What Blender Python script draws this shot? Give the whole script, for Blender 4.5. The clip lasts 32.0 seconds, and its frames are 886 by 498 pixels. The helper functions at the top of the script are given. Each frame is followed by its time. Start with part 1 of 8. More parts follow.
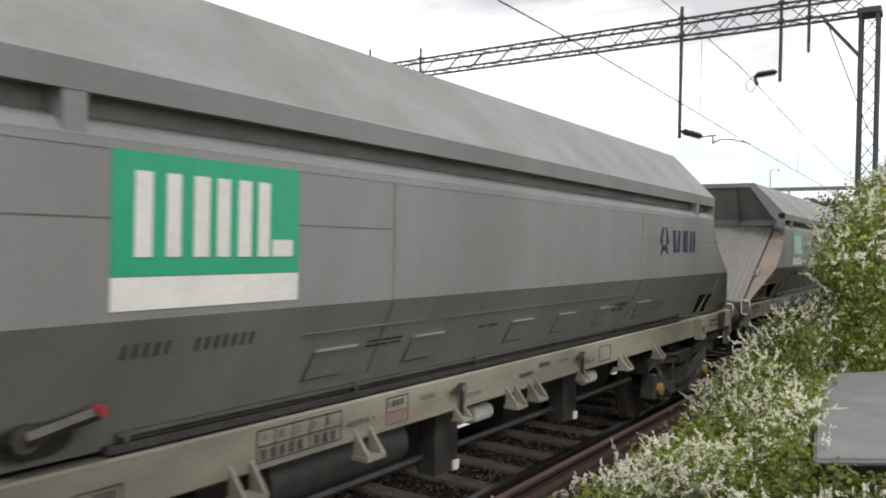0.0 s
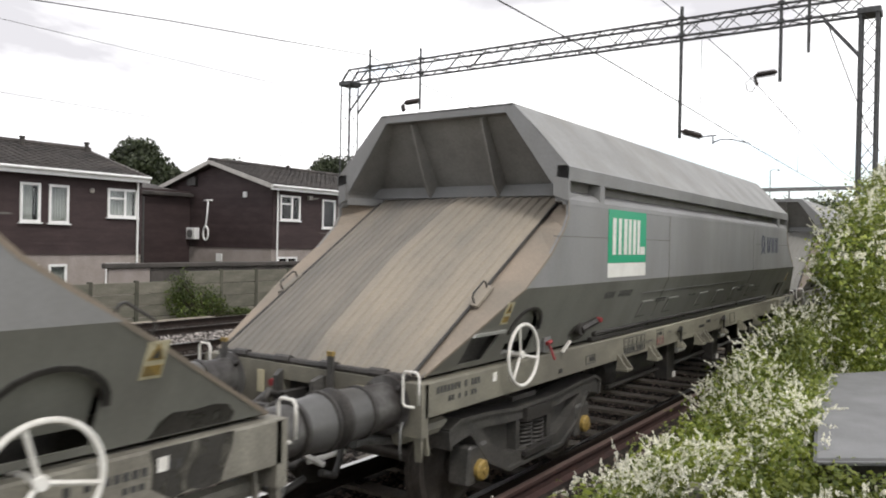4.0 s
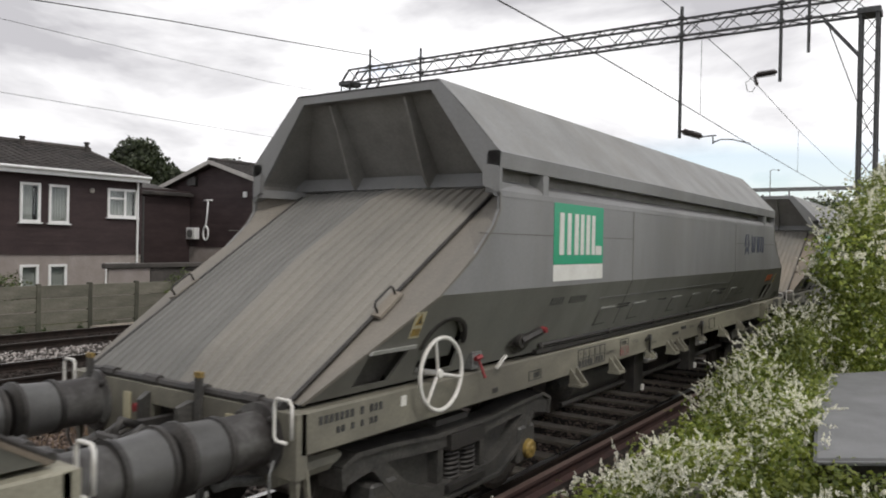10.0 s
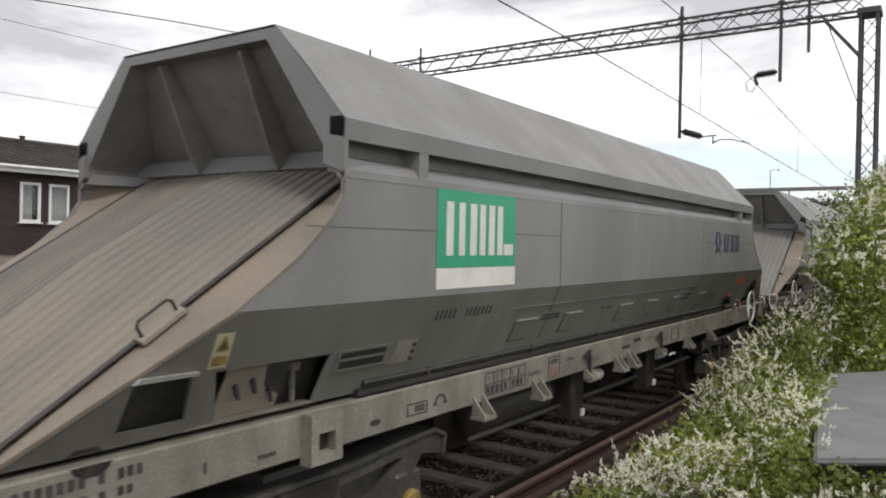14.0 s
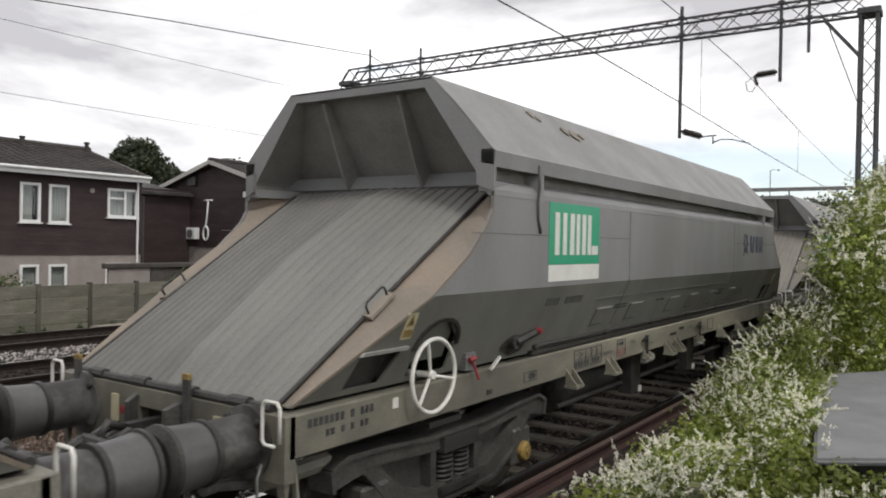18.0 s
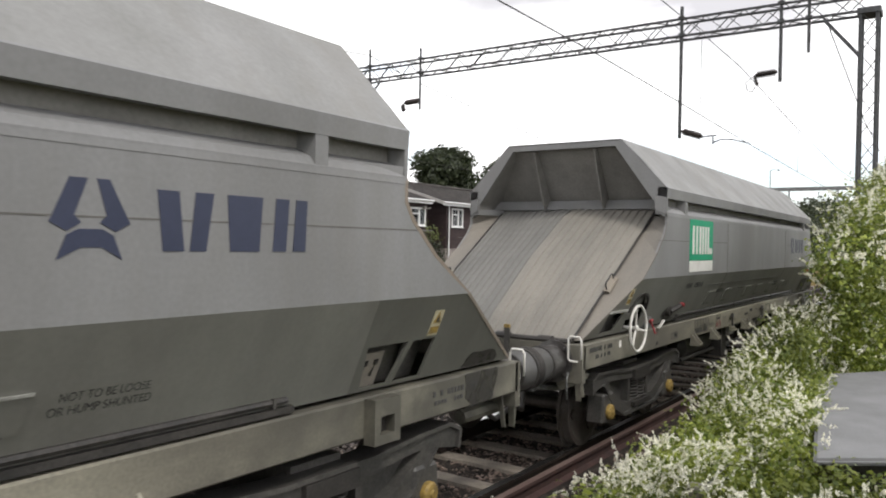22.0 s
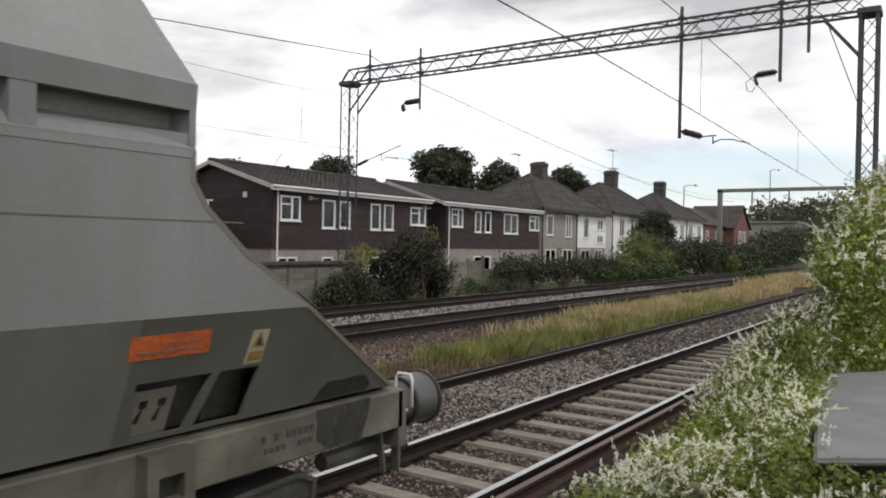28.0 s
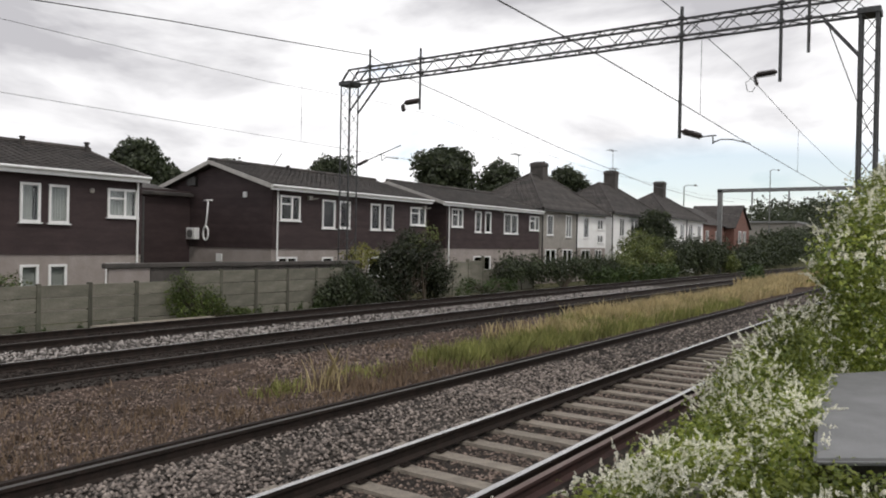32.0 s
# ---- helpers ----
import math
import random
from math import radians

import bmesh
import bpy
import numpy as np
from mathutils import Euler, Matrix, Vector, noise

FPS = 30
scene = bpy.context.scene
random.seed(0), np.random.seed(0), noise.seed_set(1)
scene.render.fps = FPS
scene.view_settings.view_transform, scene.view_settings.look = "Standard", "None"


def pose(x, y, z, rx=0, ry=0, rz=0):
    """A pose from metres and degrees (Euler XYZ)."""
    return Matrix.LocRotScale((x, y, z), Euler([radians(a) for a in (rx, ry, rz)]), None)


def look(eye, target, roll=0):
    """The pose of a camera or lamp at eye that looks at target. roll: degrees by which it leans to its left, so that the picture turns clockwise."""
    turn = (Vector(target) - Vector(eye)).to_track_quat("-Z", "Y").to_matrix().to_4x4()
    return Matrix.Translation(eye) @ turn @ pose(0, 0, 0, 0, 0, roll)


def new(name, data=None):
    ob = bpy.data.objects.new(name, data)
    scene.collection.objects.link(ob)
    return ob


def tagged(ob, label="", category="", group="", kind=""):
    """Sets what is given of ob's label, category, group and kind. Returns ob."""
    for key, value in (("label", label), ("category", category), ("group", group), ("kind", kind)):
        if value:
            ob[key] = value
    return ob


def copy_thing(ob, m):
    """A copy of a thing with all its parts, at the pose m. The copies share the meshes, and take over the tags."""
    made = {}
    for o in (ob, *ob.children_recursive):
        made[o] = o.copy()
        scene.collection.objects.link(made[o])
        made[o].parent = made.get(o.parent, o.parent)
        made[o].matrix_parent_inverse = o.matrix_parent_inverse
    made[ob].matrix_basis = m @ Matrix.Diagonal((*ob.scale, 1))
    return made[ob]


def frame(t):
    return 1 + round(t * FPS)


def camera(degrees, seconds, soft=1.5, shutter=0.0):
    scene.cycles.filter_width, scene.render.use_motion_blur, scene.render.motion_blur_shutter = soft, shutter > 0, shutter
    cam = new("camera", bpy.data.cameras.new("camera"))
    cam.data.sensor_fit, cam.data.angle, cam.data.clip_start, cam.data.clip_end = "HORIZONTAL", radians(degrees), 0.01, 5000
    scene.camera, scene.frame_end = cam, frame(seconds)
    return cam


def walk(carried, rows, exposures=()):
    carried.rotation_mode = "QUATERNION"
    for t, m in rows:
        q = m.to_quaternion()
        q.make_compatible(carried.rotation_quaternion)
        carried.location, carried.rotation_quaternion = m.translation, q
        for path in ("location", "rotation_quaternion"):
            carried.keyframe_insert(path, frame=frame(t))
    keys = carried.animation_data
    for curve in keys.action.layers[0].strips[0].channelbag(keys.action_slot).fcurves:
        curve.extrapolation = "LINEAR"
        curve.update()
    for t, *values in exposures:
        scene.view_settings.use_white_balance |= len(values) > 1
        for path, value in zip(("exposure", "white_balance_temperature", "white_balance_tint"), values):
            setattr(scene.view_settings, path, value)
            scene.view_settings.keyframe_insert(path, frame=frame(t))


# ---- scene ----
# camera: stands still beside the line, 2.2 m above the rails
EYE = Vector((0.0, 0.0, 2.2354))
YAW, TILT = radians(55.2956), radians(-0.459)
AIM = EYE + Vector((math.sin(YAW) * math.cos(TILT), math.cos(YAW) * math.cos(TILT), math.sin(TILT))) * 10
cam = camera(60.878, 32.0, soft=1.9, shutter=0.14)
STILL = look(EYE, AIM, 1.0968)
walk(cam, [(0.0, STILL), (32.0, STILL)],
     exposures=[(0.0, 0.3), (1.0, 0.46), (2.0, 0.12), (3.0, 0.46), (5.0, 0.5), (6.0, 0.5), (7.0, 0.2), (8.0, 0.45), (9.0, 0.42), (10.0, 0.02), (11.0, 0.32), (12.0, 0.52), (13.0, 0.32), (14.0, 0.15), (17.0, 0.3), (18.0, 0.1), (19.0, 0.24), (20.0, 0.52), (21.0, 0.5), (22.0, 0.5), (23.0, 0.16), (24.0, 0.16), (25.0, 0.3), (26.5, 0.18), (28.0, -0.03), (29.5, -0.04), (32.0, -0.05)])

# ---- daylight: bright broken cloud ----
world = bpy.data.worlds.new("sky")
scene.world = world
world.use_nodes = True
wn, wl = world.node_tree.nodes, world.node_tree.links
wn.clear()
w_out = wn.new("ShaderNodeOutputWorld")
w_bg = wn.new("ShaderNodeBackground")
w_sky = wn.new("ShaderNodeTexSky")
w_sky.sky_type = "NISHITA"
w_sky.sun_disc = False
w_sky.sun_elevation, w_sky.sun_rotation = radians(50), radians(200)
w_dim = wn.new("ShaderNodeMixRGB")
w_dim.blend_type = "MULTIPLY"
w_dim.inputs[0].default_value = 1.0
w_dim.inputs[2].default_value = (0.15, 0.15, 0.15, 1)
w_tc = wn.new("ShaderNodeTexCoord")
w_map = wn.new("ShaderNodeMapping")
w_map.inputs["Scale"].default_value = (1.5, 1.5, 4.6)
w_map.inputs["Location"].default_value = (0.3, 0.1, 0.55)
w_n1 = wn.new("ShaderNodeTexNoise")
w_n1.inputs["Scale"].default_value = 1.7
w_n1.inputs["Detail"].default_value = 7
w_n1.inputs["Roughness"].default_value = 0.52
w_n1.inputs["Distortion"].default_value = 0.25
w_cover = wn.new("ShaderNodeValToRGB")
w_cover.color_ramp.elements[0].position, w_cover.color_ramp.elements[1].position = 0.28, 0.40
w_tone = wn.new("ShaderNodeValToRGB")
tone = w_tone.color_ramp
tone.elements[0].position, tone.elements[0].color = 0.45, (1.25, 1.24, 1.25, 1)
tone.elements[1].position, tone.elements[1].color = 0.62, (0.60, 0.59, 0.62, 1)
w_mix = wn.new("ShaderNodeMixRGB")
wl.new(w_tc.outputs["Generated"], w_map.inputs["Vector"])
wl.new(w_map.outputs["Vector"], w_n1.inputs["Vector"])
wl.new(w_n1.outputs["Fac"], w_cover.inputs["Fac"])
w_sep, w_high, w_add = wn.new("ShaderNodeSeparateXYZ"), wn.new("ShaderNodeMapRange"), wn.new("ShaderNodeMath")
w_high.inputs["From Min"].default_value, w_high.inputs["From Max"].default_value = 0.10, 0.34
w_high.inputs["To Min"].default_value, w_high.inputs["To Max"].default_value = -0.04, 0.07
wl.new(w_tc.outputs["Generated"], w_sep.inputs[0])
wl.new(w_sep.outputs["Z"], w_high.inputs["Value"])
wl.new(w_n1.outputs["Fac"], w_add.inputs[0])
wl.new(w_high.outputs["Result"], w_add.inputs[1])
wl.new(w_add.outputs["Value"], w_tone.inputs["Fac"])
wl.new(w_sky.outputs["Color"], w_dim.inputs[1])
# a gap of pale blue low over the line's far end
w_hm = wn.new("ShaderNodeMapping")
w_hm.vector_type = "POINT"
w_hm.inputs["Location"].default_value = (-0.962 * 3.4, -0.235 * 3.4, -0.088 * 17)
w_hm.inputs["Scale"].default_value = (3.4, 3.4, 17)
w_hole = wn.new("ShaderNodeTexGradient")
w_hole.gradient_type = "SPHERICAL"
w_gap = wn.new("ShaderNodeMapRange")
w_gap.inputs["From Min"].default_value, w_gap.inputs["From Max"].default_value = 0.0, 0.55
w_gap.inputs["To Min"].default_value, w_gap.inputs["To Max"].default_value = 1.0, 0.35
w_cut = wn.new("ShaderNodeMath")
w_cut.operation = "MULTIPLY"
wl.new(w_tc.outputs["Generated"], w_hm.inputs["Vector"])
wl.new(w_hm.outputs["Vector"], w_hole.inputs["Vector"])
wl.new(w_hole.outputs["Fac"], w_gap.inputs["Value"])
wl.new(w_gap.outputs["Result"], w_cut.inputs[0])
wl.new(w_cover.outputs["Color"], w_cut.inputs[1])
wl.new(w_cut.outputs["Value"], w_mix.inputs[0])
wl.new(w_dim.outputs["Color"], w_mix.inputs[1])
wl.new(w_tone.outputs["Color"], w_mix.inputs[2])
wl.new(w_mix.outputs["Color"], w_bg.inputs["Color"])
wl.new(w_bg.outputs["Background"], w_out.inputs["Surface"])
w_bg.inputs["Strength"].default_value = 1.0

sun = new("sun", bpy.data.lights.new("sun", "SUN"))
sun.data.energy, sun.data.angle, sun.data.color = 1.35, radians(14), (1.0, 0.96, 0.9)
sun.matrix_world = look((0, 0, 30), (9, 19, 0))


# ---- materials ----
def mat(name, col, col2=None, rough=0.6, metal=0.0, scale=3.0, fine=60.0, bump=0.15, stretch=(1, 1, 1), var=0.25, rand=0.0, lo=0.35, hi=0.65, depth=0.01, island=False, rough_var=0.12, spec=0.5, streak=None):
    """Two tones by a large noise, brightness grain by a fine one, small relief."""
    m = bpy.data.materials.new(name)
    m.use_nodes = True
    n, l = m.node_tree.nodes, m.node_tree.links
    b = n["Principled BSDF"]
    col2 = col2 or tuple(c * 0.75 for c in col)
    tc, mp = n.new("ShaderNodeTexCoord"), n.new("ShaderNodeMapping")
    mp.inputs["Scale"].default_value = stretch
    l.new(tc.outputs["Object"], mp.inputs["Vector"])
    big, small = n.new("ShaderNodeTexNoise"), n.new("ShaderNodeTexNoise")
    big.inputs["Scale"].default_value, big.inputs["Detail"].default_value = scale, 6
    big.inputs["Roughness"].default_value = 0.6
    small.inputs["Scale"].default_value, small.inputs["Detail"].default_value = fine, 4
    l.new(mp.outputs["Vector"], big.inputs["Vector"])
    l.new(tc.outputs["Object"], small.inputs["Vector"])
    ramp = n.new("ShaderNodeValToRGB")
    ramp.color_ramp.elements[0].position, ramp.color_ramp.elements[0].color = lo, (*col, 1)
    ramp.color_ramp.elements[1].position, ramp.color_ramp.elements[1].color = hi, (*col2, 1)
    l.new(big.outputs["Fac"], ramp.inputs["Fac"])
    mr = n.new("ShaderNodeMapRange")
    mr.inputs["From Min"].default_value, mr.inputs["From Max"].default_value = 0.3, 0.7
    mr.inputs["To Min"].default_value, mr.inputs["To Max"].default_value = 1 - var, 1 + var
    l.new(small.outputs["Fac"], mr.inputs["Value"])
    mul = n.new("ShaderNodeMixRGB")
    mul.blend_type, mul.inputs[0].default_value = "MULTIPLY", 1.0
    l.new(ramp.outputs["Color"], mul.inputs[1])
    l.new(mr.outputs["Result"], mul.inputs[2])
    last = mul.outputs["Color"]
    if streak:
        # runs of dirt down the sheet, broken up by broad smudges
        amount, tint = streak
        ms, st, sm = n.new("ShaderNodeMapping"), n.new("ShaderNodeTexNoise"), n.new("ShaderNodeTexNoise")
        ms.inputs["Scale"].default_value = (4, 4, 0.4)
        st.inputs["Scale"].default_value, st.inputs["Detail"].default_value = 1.3, 5
        sm.inputs["Scale"].default_value, sm.inputs["Detail"].default_value = 0.8, 5
        l.new(tc.outputs["Object"], ms.inputs["Vector"])
        l.new(ms.outputs["Vector"], st.inputs["Vector"])
        l.new(tc.outputs["Object"], sm.inputs["Vector"])
        both = n.new("ShaderNodeMath")
        both.operation = "MULTIPLY"
        l.new(st.outputs["Fac"], both.inputs[0])
        l.new(sm.outputs["Fac"], both.inputs[1])
        cut = n.new("ShaderNodeMapRange")
        cut.inputs["From Min"].default_value, cut.inputs["From Max"].default_value = 0.20, 0.40
        cut.inputs["To Max"].default_value = amount
        l.new(both.outputs["Value"], cut.inputs["Value"])
        dirt = n.new("ShaderNodeMixRGB")
        dirt.inputs[2].default_value = (*tint, 1)
        l.new(cut.outputs["Result"], dirt.inputs[0])
        l.new(last, dirt.inputs[1])
        last = dirt.outputs["Color"]
    if rand or island:
        src = n.new("ShaderNodeNewGeometry") if island else n.new("ShaderNodeObjectInfo")
        r2 = n.new("ShaderNodeMapRange")
        k = rand or 0.3
        r2.inputs["To Min"].default_value, r2.inputs["To Max"].default_value = 1 - k, 1 + k
        l.new(src.outputs["Random Per Island" if island else "Random"], r2.inputs["Value"])
        m2 = n.new("ShaderNodeMixRGB")
        m2.blend_type, m2.inputs[0].default_value = "MULTIPLY", 1.0
        l.new(last, m2.inputs[1])
        l.new(r2.outputs["Result"], m2.inputs[2])
        last = m2.outputs["Color"]
    l.new(last, b.inputs["Base Color"])
    rr = n.new("ShaderNodeMapRange")
    rr.inputs["To Min"].default_value, rr.inputs["To Max"].default_value = max(0.05, rough - rough_var), min(1, rough + rough_var)
    l.new(big.outputs["Fac"], rr.inputs["Value"])
    l.new(rr.outputs["Result"], b.inputs["Roughness"])
    b.inputs["Metallic"].default_value = metal
    b.inputs["Specular IOR Level"].default_value = spec
    if bump:
        bp = n.new("ShaderNodeBump")
        bp.inputs["Strength"].default_value, bp.inputs["Distance"].default_value = bump, depth
        l.new(small.outputs["Fac"], bp.inputs["Height"])
        l.new(bp.outputs["Normal"], b.inputs["Normal"])
    return m


def leaf_mat(name, col, col2, rough=0.55, k=0.45, glow=0.25):
    """Leaves: tone by leaf, some light through them."""
    m = bpy.data.materials.new(name)
    m.use_nodes = True
    n, l = m.node_tree.nodes, m.node_tree.links
    b = n["Principled BSDF"]
    geo = n.new("ShaderNodeNewGeometry")
    ramp = n.new("ShaderNodeValToRGB")
    ramp.color_ramp.elements[0].color = (*col, 1)
    ramp.color_ramp.elements[1].color = (*col2, 1)
    l.new(geo.outputs["Random Per Island"], ramp.inputs["Fac"])
    tc, no = n.new("ShaderNodeTexCoord"), n.new("ShaderNodeTexNoise")
    no.inputs["Scale"].default_value = 1.1
    l.new(tc.outputs["Object"], no.inputs["Vector"])
    mr = n.new("ShaderNodeMapRange")
    mr.inputs["From Min"].default_value, mr.inputs["From Max"].default_value = 0.3, 0.7
    mr.inputs["To Min"].default_value, mr.inputs["To Max"].default_value = 1 - k, 1 + k
    l.new(no.outputs["Fac"], mr.inputs["Value"])
    mul = n.new("ShaderNodeMixRGB")
    mul.blend_type, mul.inputs[0].default_value = "MULTIPLY", 1.0
    l.new(ramp.outputs["Color"], mul.inputs[1])
    l.new(mr.outputs["Result"], mul.inputs[2])
    l.new(mul.outputs["Color"], b.inputs["Base Color"])
    b.inputs["Roughness"].default_value = rough
    tr = n.new("ShaderNodeBsdfTranslucent")
    l.new(mul.outputs["Color"], tr.inputs["Color"])
    mix = n.new("ShaderNodeMixShader")
    mix.inputs[0].default_value = glow
    l.new(b.outputs[0], mix.inputs[1])
    l.new(tr.outputs[0], mix.inputs[2])
    l.new(mix.outputs[0], n["Material Output"].inputs["Surface"])
    return m



def stain_shade_mat(name, col, rim=True):
    """A dark patch: with rim, an opening's shade that thins to nothing at its edge; else an oily smear, patchy all
    over.
    """
    m = mat(name, col, tuple(c * 1.5 for c in col), 0.45, 0, 6, 50, 0.05)
    n, l = m.node_tree.nodes, m.node_tree.links
    tc, mp = n.new("ShaderNodeTexCoord"), n.new("ShaderNodeMapping")
    mp.inputs["Location"].default_value, mp.inputs["Scale"].default_value = (-1, 0, -1), (2, 0, 2)
    grad, no = n.new("ShaderNodeTexGradient"), n.new("ShaderNodeTexNoise")
    grad.gradient_type = "SPHERICAL"
    no.inputs["Scale"].default_value, no.inputs["Detail"].default_value, no.inputs["Distortion"].default_value = 6, 7, 0.8
    l.new(tc.outputs["Generated"], mp.inputs["Vector"])
    l.new(mp.outputs["Vector"], grad.inputs["Vector"])
    l.new(tc.outputs["Object"], no.inputs["Vector"])
    add, ramp = n.new("ShaderNodeMath"), n.new("ShaderNodeMapRange")
    add.operation = "MULTIPLY"
    l.new(grad.outputs["Fac"], add.inputs[0])
    l.new(no.outputs["Fac"], add.inputs[1])
    ramp.inputs["From Min"].default_value, ramp.inputs["From Max"].default_value = 0.05, 0.24
    l.new(add.outputs["Value"], ramp.inputs["Value"])
    if not rim:
        l.new(no.outputs["Fac"], ramp.inputs["Value"])
        ramp.inputs["From Min"].default_value, ramp.inputs["From Max"].default_value = 0.30, 0.50
        ramp.inputs["To Min"].default_value, ramp.inputs["To Max"].default_value = 0.25, 0.92
    clear, mix = n.new("ShaderNodeBsdfTransparent"), n.new("ShaderNodeMixShader")
    l.new(ramp.outputs["Result"], mix.inputs[0])
    l.new(clear.outputs[0], mix.inputs[1])
    l.new(n["Principled BSDF"].outputs[0], mix.inputs[2])
    l.new(mix.outputs[0], n["Material Output"].inputs["Surface"])
    return m


def fade_x(m, xa, xb, tint, amount, axis="X"):
    """A ragged tint, brake dust or a plain change of tone, that sets in between two places along the wagon or up its
    height.
    """
    n, l = m.node_tree.nodes, m.node_tree.links
    b = n["Principled BSDF"]
    src = b.inputs["Base Color"].links[0].from_socket
    tc, sep, no = n.new("ShaderNodeTexCoord"), n.new("ShaderNodeSeparateXYZ"), n.new("ShaderNodeTexNoise")
    no.inputs["Scale"].default_value, no.inputs["Detail"].default_value = 3.5, 6
    l.new(tc.outputs["Object"], sep.inputs[0])
    l.new(tc.outputs["Object"], no.inputs["Vector"])
    rise, rag, both = n.new("ShaderNodeMapRange"), n.new("ShaderNodeMapRange"), n.new("ShaderNodeMath")
    rise.inputs["From Min"].default_value, rise.inputs["From Max"].default_value = xa, xb
    rise.inputs["To Max"].default_value = amount
    rag.inputs["From Min"].default_value, rag.inputs["From Max"].default_value = 0.3, 0.6
    rag.inputs["To Min"].default_value = 0.55
    both.operation = "MULTIPLY"
    l.new(sep.outputs[axis], rise.inputs["Value"])
    l.new(no.outputs["Fac"], rag.inputs["Value"])
    l.new(rise.outputs["Result"], both.inputs[0])
    l.new(rag.outputs["Result"], both.inputs[1])
    mix = n.new("ShaderNodeMixRGB")
    mix.inputs[2].default_value = (*tint, 1)
    l.new(both.outputs["Value"], mix.inputs[0])
    l.new(src, mix.inputs[1])
    l.new(mix.outputs["Color"], b.inputs["Base Color"])
    return m


M = {}
M["wagon_grey"] = mat("wagon_grey_paint", (0.226, 0.227, 0.228), (0.178, 0.179, 0.178), 0.5, 0, 1.2, 40, 0.04, (1, 1, 0.35), 0.06, streak=(0.35, (0.17, 0.163, 0.148)))
M["wagon_roof"] = mat("wagon_roof_paint", (0.252, 0.252, 0.248), (0.200, 0.201, 0.193), 0.55, 0, 1.5, 30, 0.05, (1, 1, 0.5), 0.07, streak=(0.45, (0.19, 0.18, 0.155)))
M["wagon_dark"] = mat("wagon_dark_paint", (0.198, 0.199, 0.176), (0.152, 0.152, 0.135), 0.5, 0, 1.0, 35, 0.04, (1, 1, 0.4), 0.05, streak=(0.5, (0.115, 0.111, 0.097)))
M["frame_cream"] = mat("underframe_cream_paint", (0.305, 0.291, 0.225), (0.172, 0.161, 0.126), 0.6, 0, 1.5, 50, 0.08, (0.3, 1, 1), 0.16, lo=0.42, hi=0.62)
M["rust"] = mat("ochre_rust_stain", (0.22, 0.19, 0.145), (0.245, 0.228, 0.195), 0.8, 0, 14, 60, 0.1)
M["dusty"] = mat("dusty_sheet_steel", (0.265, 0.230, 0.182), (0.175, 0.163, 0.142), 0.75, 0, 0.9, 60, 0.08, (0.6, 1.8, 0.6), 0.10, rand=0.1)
# far-half steels: shade beyond the sheet's fold is put into the colour
M["washed_far"] = mat("washed_steel_shaded_half", (0.188, 0.184, 0.170), (0.146, 0.144, 0.134), 0.7, 0, 0.9, 60, 0.08, (0.6, 1.8, 0.6), 0.10)
# serves two wagons' duller flanges as well
M["dusty_far"] = mat("dusty_steel_shaded_dull", (0.218, 0.196, 0.164), (0.150, 0.141, 0.126), 0.75, 0, 0.9, 60, 0.08, (0.6, 1.8, 0.6), 0.10)
M["dust_edge"] = mat("dusty_flange", (0.265, 0.216, 0.168), (0.200, 0.174, 0.142), 0.8, 0, 1.6, 50, 0.08, (1, 1, 1), 0.08)
M["hood"] = mat("hood_inside_paint", (0.235, 0.228, 0.212), (0.165, 0.158, 0.148), 0.65, 0, 2, 40, 0.05, (1, 1, 1), 0.1)
M["black_steel"] = mat("grimy_black_steel", (0.032, 0.031, 0.030), (0.06, 0.055, 0.05), 0.5, 0.3, 5, 60, 0.2)
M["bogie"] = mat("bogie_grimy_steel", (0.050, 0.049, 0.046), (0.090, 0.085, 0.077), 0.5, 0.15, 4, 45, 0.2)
M["wheel"] = mat("wheel_steel", (0.07, 0.06, 0.052), (0.11, 0.10, 0.09), 0.5, 0.5, 5, 60, 0.15)
M["buffer"] = mat("greasy_grey_buffer", (0.122, 0.122, 0.118), (0.060, 0.058, 0.056), 0.36, 0.1, 2, 40, 0.04, var=0.08)
M["buffer_case"] = mat("sooty_buffer_case", (0.12, 0.118, 0.112), (0.034, 0.030, 0.028), 0.45, 0.1, 2.6, 40, 0.08, var=0.12, lo=0.42, hi=0.58)
M["white_paint"] = mat("white_paint", (0.78, 0.77, 0.73), (0.6, 0.58, 0.53), 0.5, 0, 8, 60, 0.05, var=0.08)
M["sign_green"] = mat("green_panel_paint", (0.01, 0.31, 0.16), (0.02, 0.34, 0.19), 0.4, 0, 4, 40, 0.02, var=0.04)
M["sign_white"] = mat("white_panel_paint", (0.72, 0.72, 0.68), (0.62, 0.61, 0.57), 0.45, 0, 4, 40, 0.02, var=0.05)
M["mark_blue"] = mat("navy_panel_paint", (0.020, 0.027, 0.060), (0.030, 0.037, 0.074), 0.45, 0, 4, 40, 0.02, var=0.05)
M["mark_black"] = mat("black_marking", (0.03, 0.03, 0.03), (0.06, 0.06, 0.058), 0.6, 0, 12, 60, 0)
M["mark_red"] = mat("faded_red_marking", (0.29, 0.13, 0.12), (0.25, 0.14, 0.12), 0.6, 0, 12, 60, 0)
M["yellow_dim"] = mat("grimy_yellow_paint", (0.34, 0.23, 0.055), (0.17, 0.12, 0.045), 0.6, 0, 12, 60, 0.03)
M["sign_cream"] = mat("cream_plate_paint", (0.50, 0.46, 0.32), (0.40, 0.36, 0.24), 0.55, 0, 6, 40, 0.02, var=0.05)
